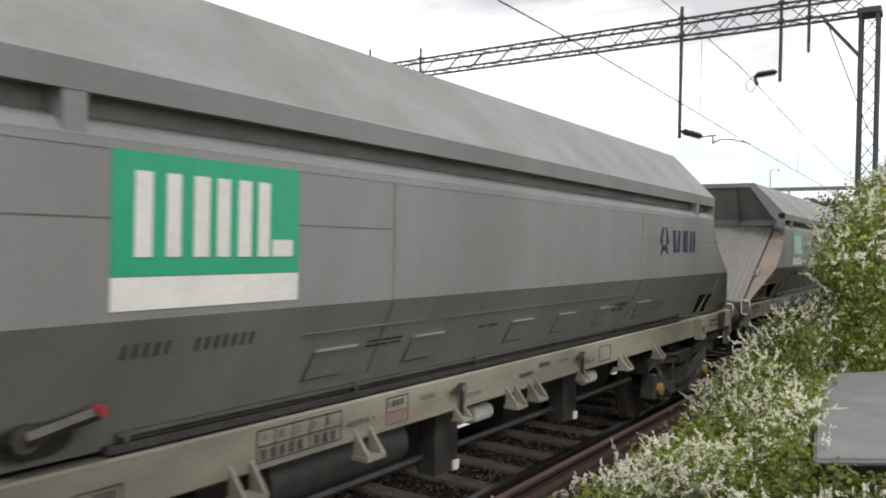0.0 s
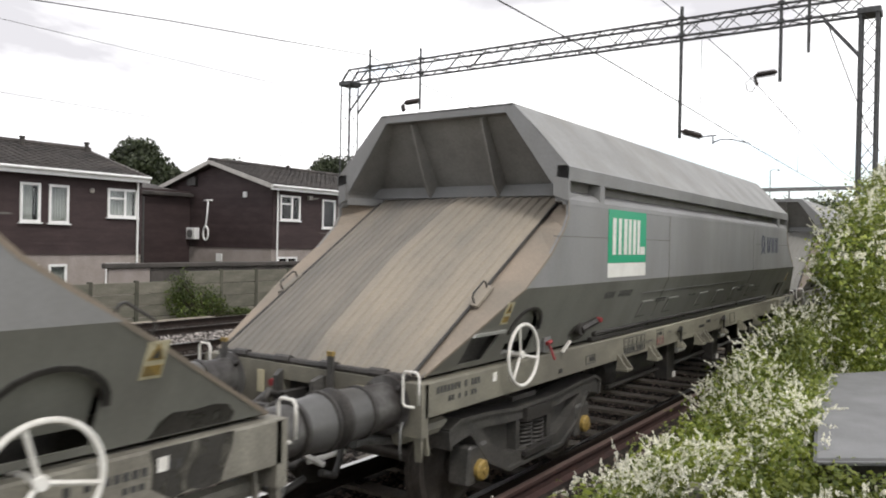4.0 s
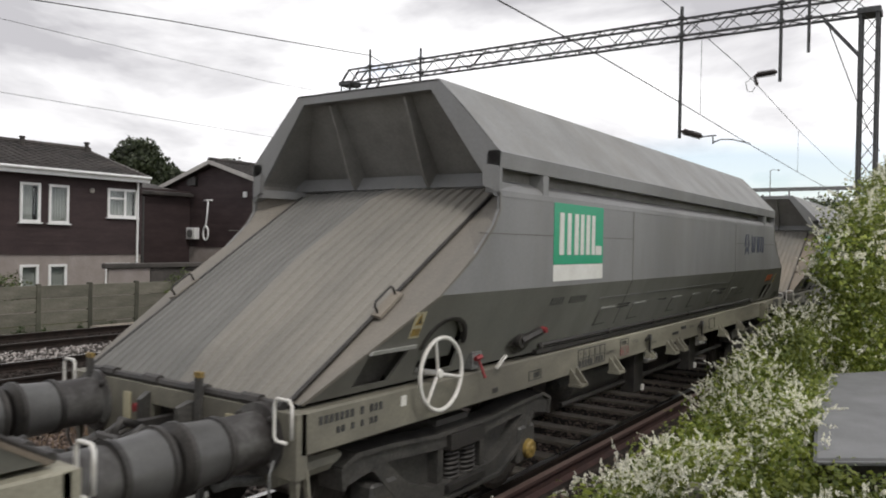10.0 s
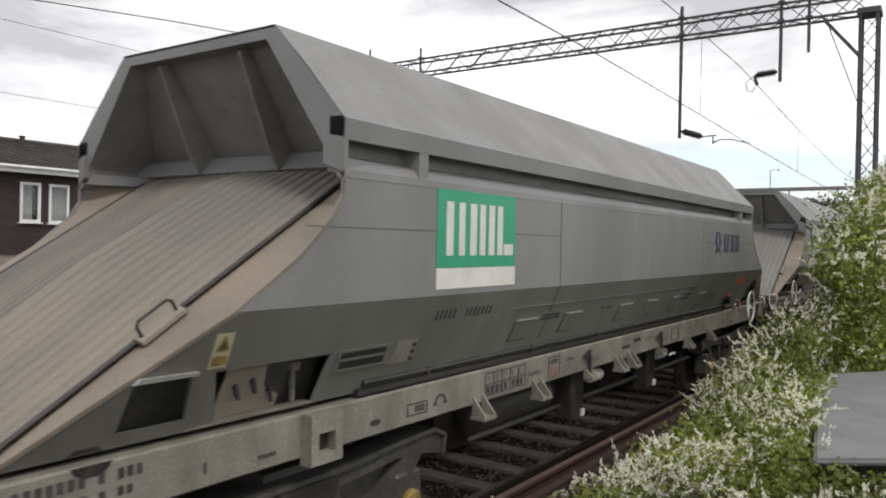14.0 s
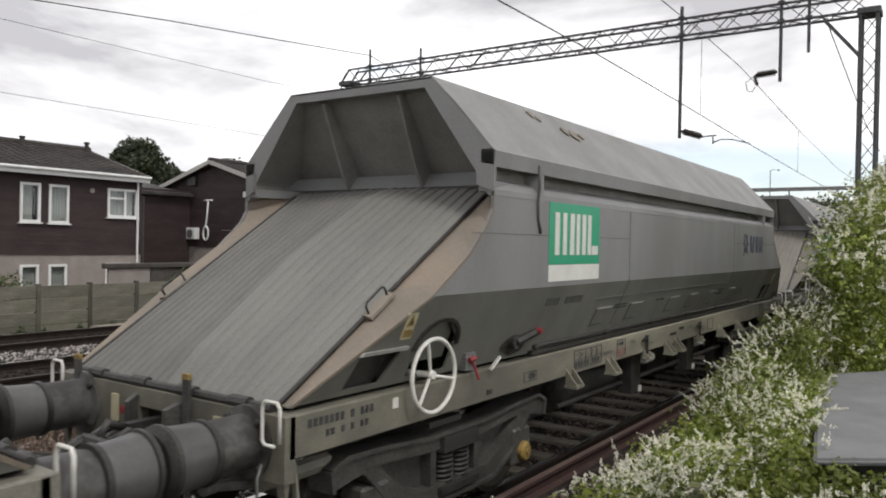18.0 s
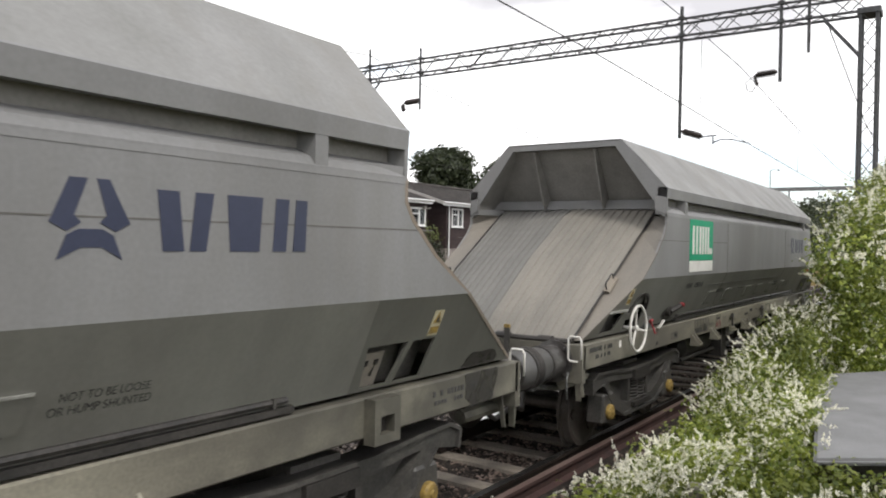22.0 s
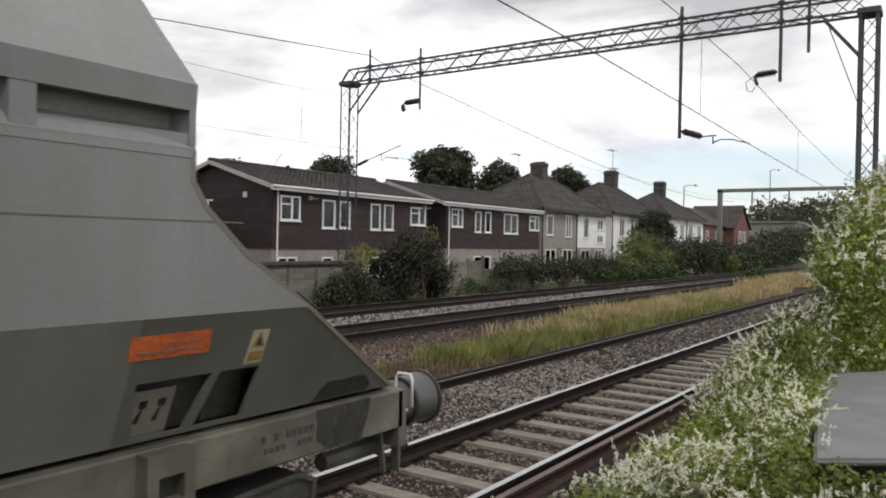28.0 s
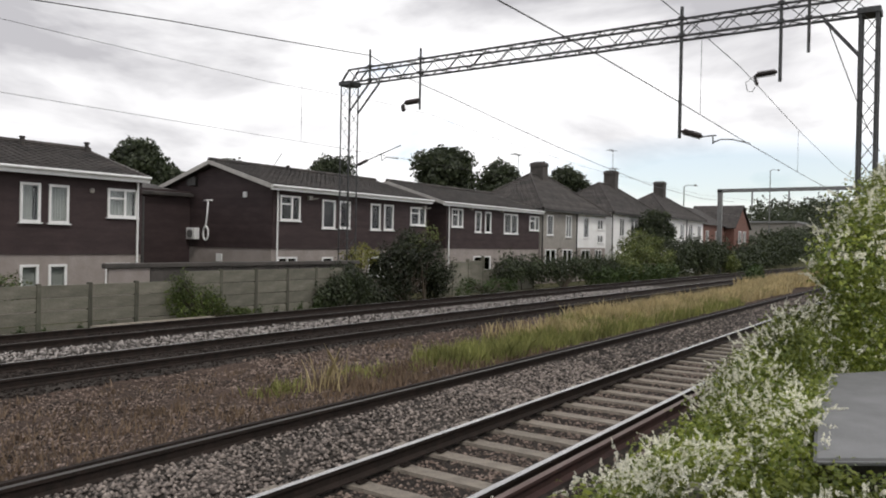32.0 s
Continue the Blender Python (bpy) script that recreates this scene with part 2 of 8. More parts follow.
M["orange"] = mat("orange_sprayed_paint", (0.62, 0.15, 0.035), (0.5, 0.11, 0.03), 0.6, 0, 6, 50, 0.03)
M["red"] = mat("red_paint", (0.27, 0.03, 0.035), (0.18, 0.025, 0.025), 0.55, 0, 9, 50, 0.03)
M["seam"] = mat("dark_seam", (0.13, 0.125, 0.115), (0.10, 0.095, 0.085), 0.7, 0, 5, 40, 0)
M["rail_side"] = mat("rusty_rail_side", (0.022, 0.018, 0.016), (0.036, 0.027, 0.023), 0.8, 0.0, 6, 70, 0.25, spec=0.12)
M["rail_top"] = mat("polished_rail_head", (0.62, 0.61, 0.60), (0.5, 0.49, 0.48), 0.28, 1.0, 3, 50, 0.03, (0.2, 4, 1))
M["rail_dull"] = mat("dull_rail_head", (0.085, 0.078, 0.072), (0.045, 0.040, 0.036), 0.55, 0.1, 3, 50, 0.1, (0.2, 4, 1), spec=0.3)
M["rust_soil"] = mat("rust_red_dust", (0.105, 0.052, 0.044), (0.07, 0.040, 0.035), 0.95, 0, 2.5, 30, 0.5, var=0.25, depth=0.02)
M["sleeper"] = mat("weathered_concrete_sleeper", (0.28, 0.245, 0.20), (0.18, 0.155, 0.128), 0.9, 0, 5, 70, 0.3, rand=0.15)
M["ballast"] = mat("ballast_bed", (0.065, 0.057, 0.05), (0.042, 0.037, 0.033), 0.95, 0, 3, 26, 0.9, var=0.5, depth=0.03, spec=0.08)
M["ballast_dirty"] = mat("oily_ballast_bed", (0.050, 0.042, 0.037), (0.030, 0.026, 0.023), 0.95, 0, 3, 26, 0.9, var=0.5, depth=0.03, spec=0.08)
M["cess"] = mat("brown_weedy_ballast", (0.085, 0.060, 0.048), (0.05, 0.038, 0.031), 0.95, 0, 0.9, 22, 0.9, var=0.5, depth=0.03, spec=0.08)
M["soil"] = mat("rough_grassy_soil", (0.10, 0.085, 0.05), (0.06, 0.07, 0.03), 0.95, 0, 0.4, 12, 0.7, var=0.35, depth=0.04, spec=0.08)
M["stone"] = mat("granite_ballast_stone", (0.235, 0.200, 0.176), (0.112, 0.093, 0.082), 0.9, 0, 9, 60, 0.3, island=True, rand=0.85)
M["stone_pale"] = mat("pale_granite_ballast_stone", (0.34, 0.315, 0.295), (0.18, 0.16, 0.148), 0.9, 0, 9, 60, 0.3, island=True, rand=0.8)
M["stone_brown"] = mat("rust_stained_ballast_stone", (0.205, 0.157, 0.13), (0.10, 0.073, 0.060), 0.95, 0, 9, 60, 0.3, island=True, rand=0.9)
M["far_sleeper"] = mat("oily_dark_sleeper", (0.060, 0.050, 0.044), (0.036, 0.031, 0.028), 0.95, 0, 5, 70, 0.3, rand=0.15, spec=0.08)
M["galv"] = mat("weathered_galvanised_steel", (0.085, 0.088, 0.09), (0.06, 0.06, 0.06), 0.55, 0.55, 6, 60, 0.1)
M["galv_light"] = mat("pale_galvanised_steel", (0.22, 0.225, 0.22), (0.16, 0.16, 0.155), 0.55, 0.4, 6, 60, 0.1)
M["wire"] = mat("dark_copper_wire", (0.05, 0.05, 0.05), (0.04, 0.035, 0.03), 0.5, 0.6, 6, 60, 0)
M["insulator"] = mat("brown_glazed_insulator", (0.035, 0.028, 0.026), (0.05, 0.04, 0.035), 0.3, 0, 6, 60, 0)
M["cladding"] = mat("dark_maroon_boarding", (0.055, 0.037, 0.037), (0.041, 0.028, 0.028), 0.7, 0, 1.2, 30, 0.15, (1, 1, 3), 0.14, rand=0.10, spec=0.3)
M["render_grey"] = mat("pinkish_grey_render", (0.33, 0.29, 0.27), (0.27, 0.235, 0.215), 0.9, 0, 2, 60, 0.3)
M["render_pale"] = mat("pale_grey_render", (0.33, 0.31, 0.28), (0.27, 0.25, 0.225), 0.9, 0, 2, 60, 0.3)
M["render_white"] = mat("white_painted_render", (0.90, 0.895, 0.88), (0.82, 0.81, 0.79), 0.85, 0, 1.2, 60, 0.2, var=0.08)
M["brick_red"] = mat("red_brickwork", (0.20, 0.098, 0.075), (0.145, 0.072, 0.056), 0.9, 0, 3, 25, 0.4)
M["roof_tile"] = mat("brown_grey_roof_tile", (0.070, 0.061, 0.055), (0.038, 0.034, 0.032), 0.85, 0, 1.4, 14, 0.4, (1, 1, 1), 0.3, rand=0.22)
M["upvc"] = mat("white_plastic_frame", (0.80, 0.80, 0.79), (0.72, 0.72, 0.71), 0.35, 0, 4, 40, 0.01, var=0.04)
M["curtain"] = mat("pale_net_curtain", (0.75, 0.74, 0.70), (0.58, 0.57, 0.54), 0.9, 0, 2, 20, 0.2, (9, 9, 0.5), 0.15)
M["fence"] = mat("mossy_concrete_fence", (0.195, 0.182, 0.148), (0.105, 0.107, 0.078), 0.92, 0, 1.3, 40, 0.3, (0.7, 1, 1.6), 0.2, rand=0.14, lo=0.4, hi=0.66)
M["fence_dark"] = mat("dark_weathered_boards", (0.085, 0.075, 0.068), (0.06, 0.055, 0.05), 0.9, 0, 2, 40, 0.3, rand=0.15)
M["slab"] = mat("grey_felt_roof_sheet", (0.20, 0.203, 0.205), (0.155, 0.156, 0.158), 0.75, 0, 1.6, 60, 0.1, var=0.06)
M["bark"] = mat("tree_bark", (0.09, 0.07, 0.05), (0.05, 0.04, 0.03), 0.95, 0, 5, 30, 0.6, (1, 1, 0.3))
M["leaf_vine"] = leaf_mat("vine_leaf", (0.075, 0.115, 0.018), (0.30, 0.34, 0.065), 0.5, 0.55, 0.42)
M["leaf_dark"] = leaf_mat("dark_shrub_leaf", (0.020, 0.030, 0.012), (0.052, 0.066, 0.027))
M["leaf_mid"] = leaf_mat("shrub_leaf", (0.03, 0.055, 0.014), (0.065, 0.10, 0.025))
M["leaf_bright"] = leaf_mat("yellow_green_leaf", (0.06, 0.085, 0.022), (0.17, 0.19, 0.055))
M["flower"] = leaf_mat("creamy_white_blossom", (0.76, 0.74, 0.60), (0.93, 0.92, 0.82), 0.7, 0.15, 0.35)
M["grass_dry"] = leaf_mat("dry_straw_grass", (0.40, 0.32, 0.16), (0.60, 0.50, 0.28), 0.8, 0.3, 0.35)
M["grass_green"] = leaf_mat("green_grass_blade", (0.17, 0.185, 0.05), (0.34, 0.34, 0.12), 0.7, 0.3, 0.3)
M["weed"] = leaf_mat("dead_brown_weed", (0.12, 0.085, 0.06), (0.24, 0.17, 0.11), 0.85, 0.3, 0.2)
M["frame_grey"] = mat("underframe_grey_grime", (0.25, 0.24, 0.20), (0.145, 0.136, 0.113), 0.65, 0, 2.6, 50, 0.08, (1, 1, 0.6), 0.18)
M["rail_rust"] = mat("rust_red_rail_side", (0.060, 0.028, 0.024), (0.038, 0.021, 0.019), 0.9, 0.0, 4, 70, 0.3)
M["rail_rust_top"] = mat("rust_pink_rail_head", (0.17, 0.12, 0.105), (0.11, 0.07, 0.06), 0.6, 0.1, 3, 60, 0.15, (0.3, 4, 1))
M["stone_dark"] = mat("oily_dark_stone", (0.058, 0.048, 0.043), (0.030, 0.025, 0.022), 0.9, 0, 9, 60, 0.3, island=True, rand=0.6, spec=0.08)
M["leaf_yellow"] = leaf_mat("golden_shrub_leaf", (0.14, 0.15, 0.03), (0.26, 0.25, 0.06))
M["leaf_deep"] = leaf_mat("near_black_shrub_leaf", (0.015, 0.022, 0.010), (0.042, 0.050, 0.022))
M["leaf_ivy"] = leaf_mat("fresh_ivy_leaf", (0.035, 0.06, 0.012), (0.13, 0.17, 0.035))
# moss, and the posts' shadow side put into the colour
M["fence_post"] = mat("mossy_shaded_post", (0.105, 0.10, 0.078), (0.062, 0.066, 0.045), 0.92, 0, 1.6, 40, 0.3, rand=0.3)
M["bargeboard"] = mat("weathered_pale_board", (0.46, 0.44, 0.41), (0.36, 0.34, 0.32), 0.8, 0, 2, 40, 0.1)
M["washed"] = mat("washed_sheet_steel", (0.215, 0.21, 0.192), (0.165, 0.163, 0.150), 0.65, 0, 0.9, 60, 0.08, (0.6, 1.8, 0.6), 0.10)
# no oil: the shade of the opening behind the release cock, as colour
M["stain"] = stain_shade_mat("black_opening_shade", (0.028, 0.026, 0.023))
M["stain_run"] = stain_shade_mat("oily_black_run", (0.030, 0.028, 0.025), False)
M["frame_worn"] = fade_x(mat("underframe_cream_grimed", (0.305, 0.291, 0.225), (0.172, 0.161, 0.126), 0.62, 0, 1.5, 50, 0.08, (0.3, 1, 1), 0.16, lo=0.42, hi=0.62), -3.0, -4.6, (0.098, 0.092, 0.076), 0.72)
M["frame_dark_ends"] = fade_x(fade_x(mat("underframe_grime_dark_rear", (0.30, 0.285, 0.22), (0.17, 0.158, 0.125), 0.62, 0, 1.5, 50, 0.08, (0.3, 1, 1), 0.16, lo=0.42, hi=0.62), 2.6, 4.4, (0.068, 0.065, 0.053), 0.93), -3.0, -4.6, (0.090, 0.085, 0.071), 0.8)
M["end_plate"] = fade_x(mat("wagon_dark_paint_dusted", (0.198, 0.199, 0.176), (0.152, 0.152, 0.135), 0.5, 0, 1.0, 35, 0.04, (1, 1, 0.4), 0.05, streak=(0.5, (0.115, 0.111, 0.097))), -5.1, -6.4, (0.098, 0.093, 0.078), 0.7)
# dusty tone turning greyer from mid height to the top
M["dusty_part"] = fade_x(mat("dusty_sheet_steel_grey_top", (0.255, 0.222, 0.178), (0.172, 0.161, 0.142), 0.75, 0, 0.9, 60, 0.08, (0.6, 1.8, 0.6), 0.10), 1.75, 2.45, (0.158, 0.155, 0.142), 0.8, "Z")
M["wagon_dark_rear"] = mat("wagon_dark_paint_darker", (0.132, 0.133, 0.115), (0.095, 0.095, 0.083), 0.5, 0, 1.0, 35, 0.04, (1, 1, 0.4), 0.05, streak=(0.5, (0.08, 0.077, 0.066)))
M["dusty_grey"] = mat("part_washed_sheet_steel", (0.238, 0.222, 0.192), (0.168, 0.160, 0.143), 0.7, 0, 0.9, 60, 0.08, (0.6, 1.8, 0.6), 0.10)
# shadow tone for the edges of the inspection pads
M["pad_shadow"] = mat("pad_shadow_tone", (0.055, 0.053, 0.047), (0.08, 0.077, 0.068), 0.8, 0, 5, 40, 0)
# paler than the paint: skylight on ledge tops is put into the colour
M["lit_edge"] = mat("pale_lit_edge", (0.40, 0.40, 0.375), (0.31, 0.31, 0.29), 0.55, 0, 6, 50, 0.05, var=0.15)


# ---- building tools ----
def bm_new():
    return bmesh.new()


def add_box(bm, x0, x1, y0, y1, z0, z1, mi=0, taper=None):
    """A box between two corners; taper (dx, dy) draws the top in."""
    tx, ty = taper or (0, 0)
    vs = [bm.verts.new(p) for p in ((x0, y0, z0), (x1, y0, z0), (x1, y1, z0), (x0, y1, z0),
                                    (x0 + tx, y0 + ty, z1), (x1 - tx, y0 + ty, z1), (x1 - tx, y1 - ty, z1), (x0 + tx, y1 - ty, z1))]
    for ids in ((3, 2, 1, 0), (4, 5, 6, 7), (0, 1, 5, 4), (1, 2, 6, 5), (2, 3, 7, 6), (3, 0, 4, 7)):
        bm.faces.new([vs[i] for i in ids]).material_index = mi
    return vs


def add_prism(bm, loop_a, loop_b, mi=0, caps=True):
    """A solid between two loops of equally many points."""
    a, b = [bm.verts.new(p) for p in loop_a], [bm.verts.new(p) for p in loop_b]
    n = len(a)
    for i in range(n):
        j = (i + 1) % n
        bm.faces.new((a[i], a[j], b[j], b[i])).material_index = mi
    if caps:
        bm.faces.new(a[::-1]).material_index = mi
        bm.faces.new(b).material_index = mi


def add_bar(bm, p, q, w, h=None, mi=0, n=4):
    """A straight bar from p to q; n = 4 gives a square section w by h, more a round one of radius w."""
    p, q = Vector(p), Vector(q)
    d = (q - p).normalized()
    up = Vector((0, 0, 1)) if abs(d.z) < 0.95 else Vector((1, 0, 0))
    s = d.cross(up).normalized()
    u = s.cross(d)
    h = h or w
    if n == 4:
        offs = [s * (a * w / 2) + u * (b * h / 2) for a, b in ((-1, -1), (1, -1), (1, 1), (-1, 1))]
    else:
        offs = [s * (w * math.cos(2 * math.pi * i / n)) + u * (w * math.sin(2 * math.pi * i / n)) for i in range(n)]
    add_prism(bm, [p + o for o in offs], [q + o for o in offs], mi)


def add_path(bm, pts, r, n=6, mi=0):
    """A round rod bent through points, in one skin; closed where the last point is the first."""
    pts = [Vector(p) for p in pts]
    closed = (pts[0] - pts[-1]).length < 1e-4 and len(pts) > 3
    if closed:
        pts = pts[:-1]
    k = len(pts)
    rings, u0 = [], None
    for i, p in enumerate(pts):
        a = pts[(i - 1) % k] if (closed or i) else p
        b = pts[(i + 1) % k] if (closed or i < k - 1) else p
        d = (b - a).normalized()
        if u0 is None:
            up = Vector((0, 0, 1)) if abs(d.z) < 0.9 else Vector((1, 0, 0))
            u0 = d.cross(up).normalized()
        u0 = (u0 - d * u0.dot(d)).normalized()
        w = d.cross(u0)
        rings.append([bm.verts.new(p + (u0 * math.cos(2 * math.pi * q / n) + w * math.sin(2 * math.pi * q / n)) * r) for q in range(n)])
    pairs = list(zip(rings[:-1], rings[1:])) + ([(rings[-1], rings[0])] if closed else [])
    for a, b in pairs:
        for q in range(n):
            f = bm.faces.new((a[q], a[(q + 1) % n], b[(q + 1) % n], b[q]))
            f.material_index, f.smooth = mi, True
    if not closed:
        bm.faces.new(rings[0][::-1])
        bm.faces.new(rings[-1])


def add_turned(bm, axis, profile, centre, n=20, mi=0):
    """A solid of revolution; profile holds (along, radius)."""
    c = Vector(centre)
    ax = Vector(axis).normalized()
    up = Vector((0, 0, 1)) if abs(ax.z) < 0.9 else Vector((1, 0, 0))
    s = ax.cross(up).normalized()
    u = s.cross(ax)
    rings = []
    for al, r in profile:
        rings.append([bm.verts.new(c + ax * al + (s * math.cos(2 * math.pi * i / n) + u * math.sin(2 * math.pi * i / n)) * r) for i in range(n)])
    for a, b in zip(rings[:-1], rings[1:]):
        for i in range(n):
            j = (i + 1) % n
            f = bm.faces.new((a[i], a[j], b[j], b[i]))
            f.material_index, f.smooth = mi, True
    # keep the turns of the profile crisp
    for k, ring in enumerate(rings):
        sharp = k in (0, len(rings) - 1)
        if not sharp:
            p, q, r = (Vector(profile[k + d]) for d in (-1, 0, 1))
            sharp = (q - p).length < 1e-6 or (r - q).length < 1e-6 or (q - p).angle(r - q) > 0.5
        if sharp:
            for i in range(n):
                e = bm.edges.get((ring[i], ring[(i + 1) % n]))
                if e:
                    e.smooth = False
    bm.faces.new(rings[0][::-1]).material_index = mi
    bm.faces.new(rings[-1]).material_index = mi


def weld(bm):
    """Joins touching cells into one skin."""
    bmesh.ops.remove_doubles(bm, verts=bm.verts, dist=0.0004)


def bevel(bm, w, seg=1):
    bmesh.ops.bevel(bm, geom=bm.edges[:], offset=w, segments=seg, affect="EDGES", clamp_overlap=True)


def finish(name, bm, mats):
    bmesh.ops.recalc_face_normals(bm, faces=bm.faces)
    me = bpy.data.meshes.new(name)
    bm.to_mesh(me)
    bm.free()
    for m in (mats if isinstance(mats, (list, tuple)) else [mats]):
        me.materials.append(m)
    return me


def part(name, bm, material, parent, label=""):
    ob = new(name, finish(name, bm, material))
    ob.parent = parent
    return tagged(ob, label) if label else ob


def piece(name, me, parent, m):
    """One more object on a shared mesh, under a thing or part."""
    ob = new(name, me)
    ob.parent = parent
    ob.matrix_basis = m
    return ob


def thing(name, m, label, category, group="", kind=""):
    ob = new(name)
    ob.matrix_basis = m
    return tagged(ob, label, category, group, kind)


def solid(name, bm, material, label, category, group="", kind=""):
    return tagged(new(name, finish(name, bm, material)), label, category, group, kind)


def mesh_np(name, verts, faces, mats, mat_idx=None):
    """A mesh from numpy arrays of points and of equal-sided faces."""
    me = bpy.data.meshes.new(name)
    k = faces.shape[1]
    me.vertices.add(len(verts))
    me.vertices.foreach_set("co", np.ascontiguousarray(verts, dtype=np.float32).ravel())
    me.loops.add(faces.size)
    me.loops.foreach_set("vertex_index", np.ascontiguousarray(faces, dtype=np.int32).ravel())
    me.polygons.add(len(faces))
    me.polygons.foreach_set("loop_start", np.arange(0, faces.size, k, dtype=np.int32))
    for m in mats:
        me.materials.append(m)
    if mat_idx is not None:
        me.polygons.foreach_set("material_index", np.ascontiguousarray(mat_idx, dtype=np.int32))
    me.update(calc_edges=True)
    me.validate()
    return me


def unit(v):
    return v / (np.linalg.norm(v, axis=1, keepdims=True) + 1e-9)


def leaf_arrays(rng, pts, size, out=None, jitter=0.8, slim=0.55):
    """A folded four-cornered leaf at each point, facing roughly along out."""
    n = len(pts)
    nrm = rng.normal(size=(n, 3))
    if out is not None:
        nrm = unit(out + jitter * nrm)
    else:
        nrm = unit(nrm)
    t = unit(np.cross(nrm, rng.normal(size=(n, 3))))
    b = np.cross(nrm, t)
    s = (size * rng.uniform(0.6, 1.25, n))[:, None]
    v = np.empty((n, 4, 3))
    v[:, 0] = pts - t * s * 0.5
    v[:, 1] = pts + b * s * slim * 0.5 + nrm * s * 0.10
    v[:, 2] = pts + t * s * 0.5
    v[:, 3] = pts - b * s * slim * 0.5 + nrm * s * 0.10
    f = np.arange(n * 4).reshape(n, 4)
    return v.reshape(-1, 3), f


def blob_points(rng, blobs, n, shell=0.35, rough=0.28, floor=None):
    """Points in the outer shell of overlapping uneven ellipsoids (cx, cy, cz, rx, ry, rz); also their outward directions."""
    bl = np.array(blobs, float)
    vol = (bl[:, 3] * bl[:, 4] + bl[:, 3] * bl[:, 5] + bl[:, 4] * bl[:, 5])
    pick = rng.choice(len(bl), n, p=vol / vol.sum())
    d = unit(rng.normal(size=(n, 3)))
    ph = rng.uniform(0, 6.28, (len(bl), 6))[pick]
    wob = 1 + rough * (np.sin(4 * d[:, 0] + ph[:, 0]) * np.sin(5 * d[:, 1] + ph[:, 1]) + 0.7 * np.sin(9 * d[:, 2] + ph[:, 2]) * np.sin(8 * d[:, 0] + ph[:, 3]) + 0.5 * np.sin(15 * d[:, 1] + ph[:, 4]) * np.sin(13 * d[:, 2] + ph[:, 5]))
    r = (1 - shell * rng.uniform(0, 1, n) ** 1.6) * wob
    p = bl[pick, :3] + d * bl[pick, 3:] * r[:, None]
    if floor is not None:
        keep = p[:, 2] > floor
        p, d = p[keep], d[keep]
    return p, d


# ---- ground: one sheet, with the line's cross-section ----
GROUND = [(-900, 0.5), (-60, 0.6), (-1.0, 0.62), (0.6, 0.55), (1.6, 0.25), (2.4, -0.15), (2.75, -0.22), (3.0, -0.165), (3.42, -0.150), (3.44, -0.215), (5.4, -0.215),
          (5.9, -0.17), (6.5, -0.15), (7.2, -0.17), (8.2, -0.24), (9.6, -0.26), (11.2, -0.24), (11.7, -0.17), (14.1, -0.17), (14.8, -0.19), (15.5, -0.17),
          (18.0, -0.17), (18.6, -0.3), (19.3, -0.35), (22.0, -0.5), (26.5, -0.8), (60, -0.6), (150, 0.5), (1500, 2.0)]
GY = np.array([g[0] for g in GROUND])
GZ = np.array([g[1] for g in GROUND])


def ground_z(y):
    return float(np.interp(y, GY, GZ))


def build_ground():
    ys = sorted(set(list(GY) + list(np.arange(2.0, 20.0, 0.3))))
    xs = sorted(set([-900, -400, -200, -120, -60] + list(np.arange(-30, 0, 3.0)) + list(np.arange(0, 40, 0.4)) + list(np.arange(40, 120, 2.0)) + [130, 160, 220, 320, 500, 800, 1500]))
    rng = np.random.default_rng(3)
    X, Y = np.meshgrid(xs, ys)
    Z = np.interp(Y, GY, GZ)
    near = (Y > 5.5) & (Y < 11.6) & (X > -20) & (X < 100)
    Z = Z + near * rng.normal(0, 0.014, Z.shape)
    v = np.stack([X, Y, Z], -1).reshape(-1, 3)
    nx, ny = len(xs), len(ys)
    idx = np.arange(nx * ny).reshape(ny, nx)
    f = np.stack([idx[:-1, :-1], idx[:-1, 1:], idx[1:, 1:], idx[1:, :-1]], -1).reshape(-1, 4)
    yc = ((Y[:-1, :-1] + Y[1:, 1:]) / 2).reshape(-1)
    mi = np.where(yc < 2.4, 3, np.where((yc > 2.9) & (yc < 3.43), 1, np.where(yc < 5.3, 1, np.where(yc < 7.0, 0, np.where(yc < 11.6, 2, np.where((yc > 12.1) & (yc < 13.7) | (yc > 15.95) & (yc < 17.6), 1, np.where(yc < 18.4, 0, 3)))))))
    ob = new("ground", mesh_np("ground", v, f, [M["ballast"], M["ballast_dirty"], M["cess"], M["soil"], M["rust_soil"]], mi))
    tagged(ob, "ballast and weedy soil of the railway land", "ground", kind="structure")


build_ground()


# ---- tracks ----
RAIL_PROFILE = [(-0.035, 0.0), (0.035, 0.0), (0.036, -0.035), (0.012, -0.05), (0.010, -0.125), (0.07, -0.147), (0.07, -0.159), (-0.07, -0.159), (-0.07, -0.147), (-0.010, -0.125), (-0.012, -0.05), (-0.036, -0.035)]


def rail_mesh(name, x0, x1, mats):
    bm = bm_new()
    loops = []
    for x in (x0, x1):
        loops.append([bm.verts.new((x, y, z)) for y, z in RAIL_PROFILE])
    n = len(RAIL_PROFILE)
    for i in range(n):
        f = bm.faces.new((loops[0][i], loops[0][(i + 1) % n], loops[1][(i + 1) % n], loops[1][i]))
        f.material_index = 1 if i == 0 else 0
    bm.faces.new(loops[0])
    bm.faces.new(loops[1][::-1])
    return finish(name, bm, mats)


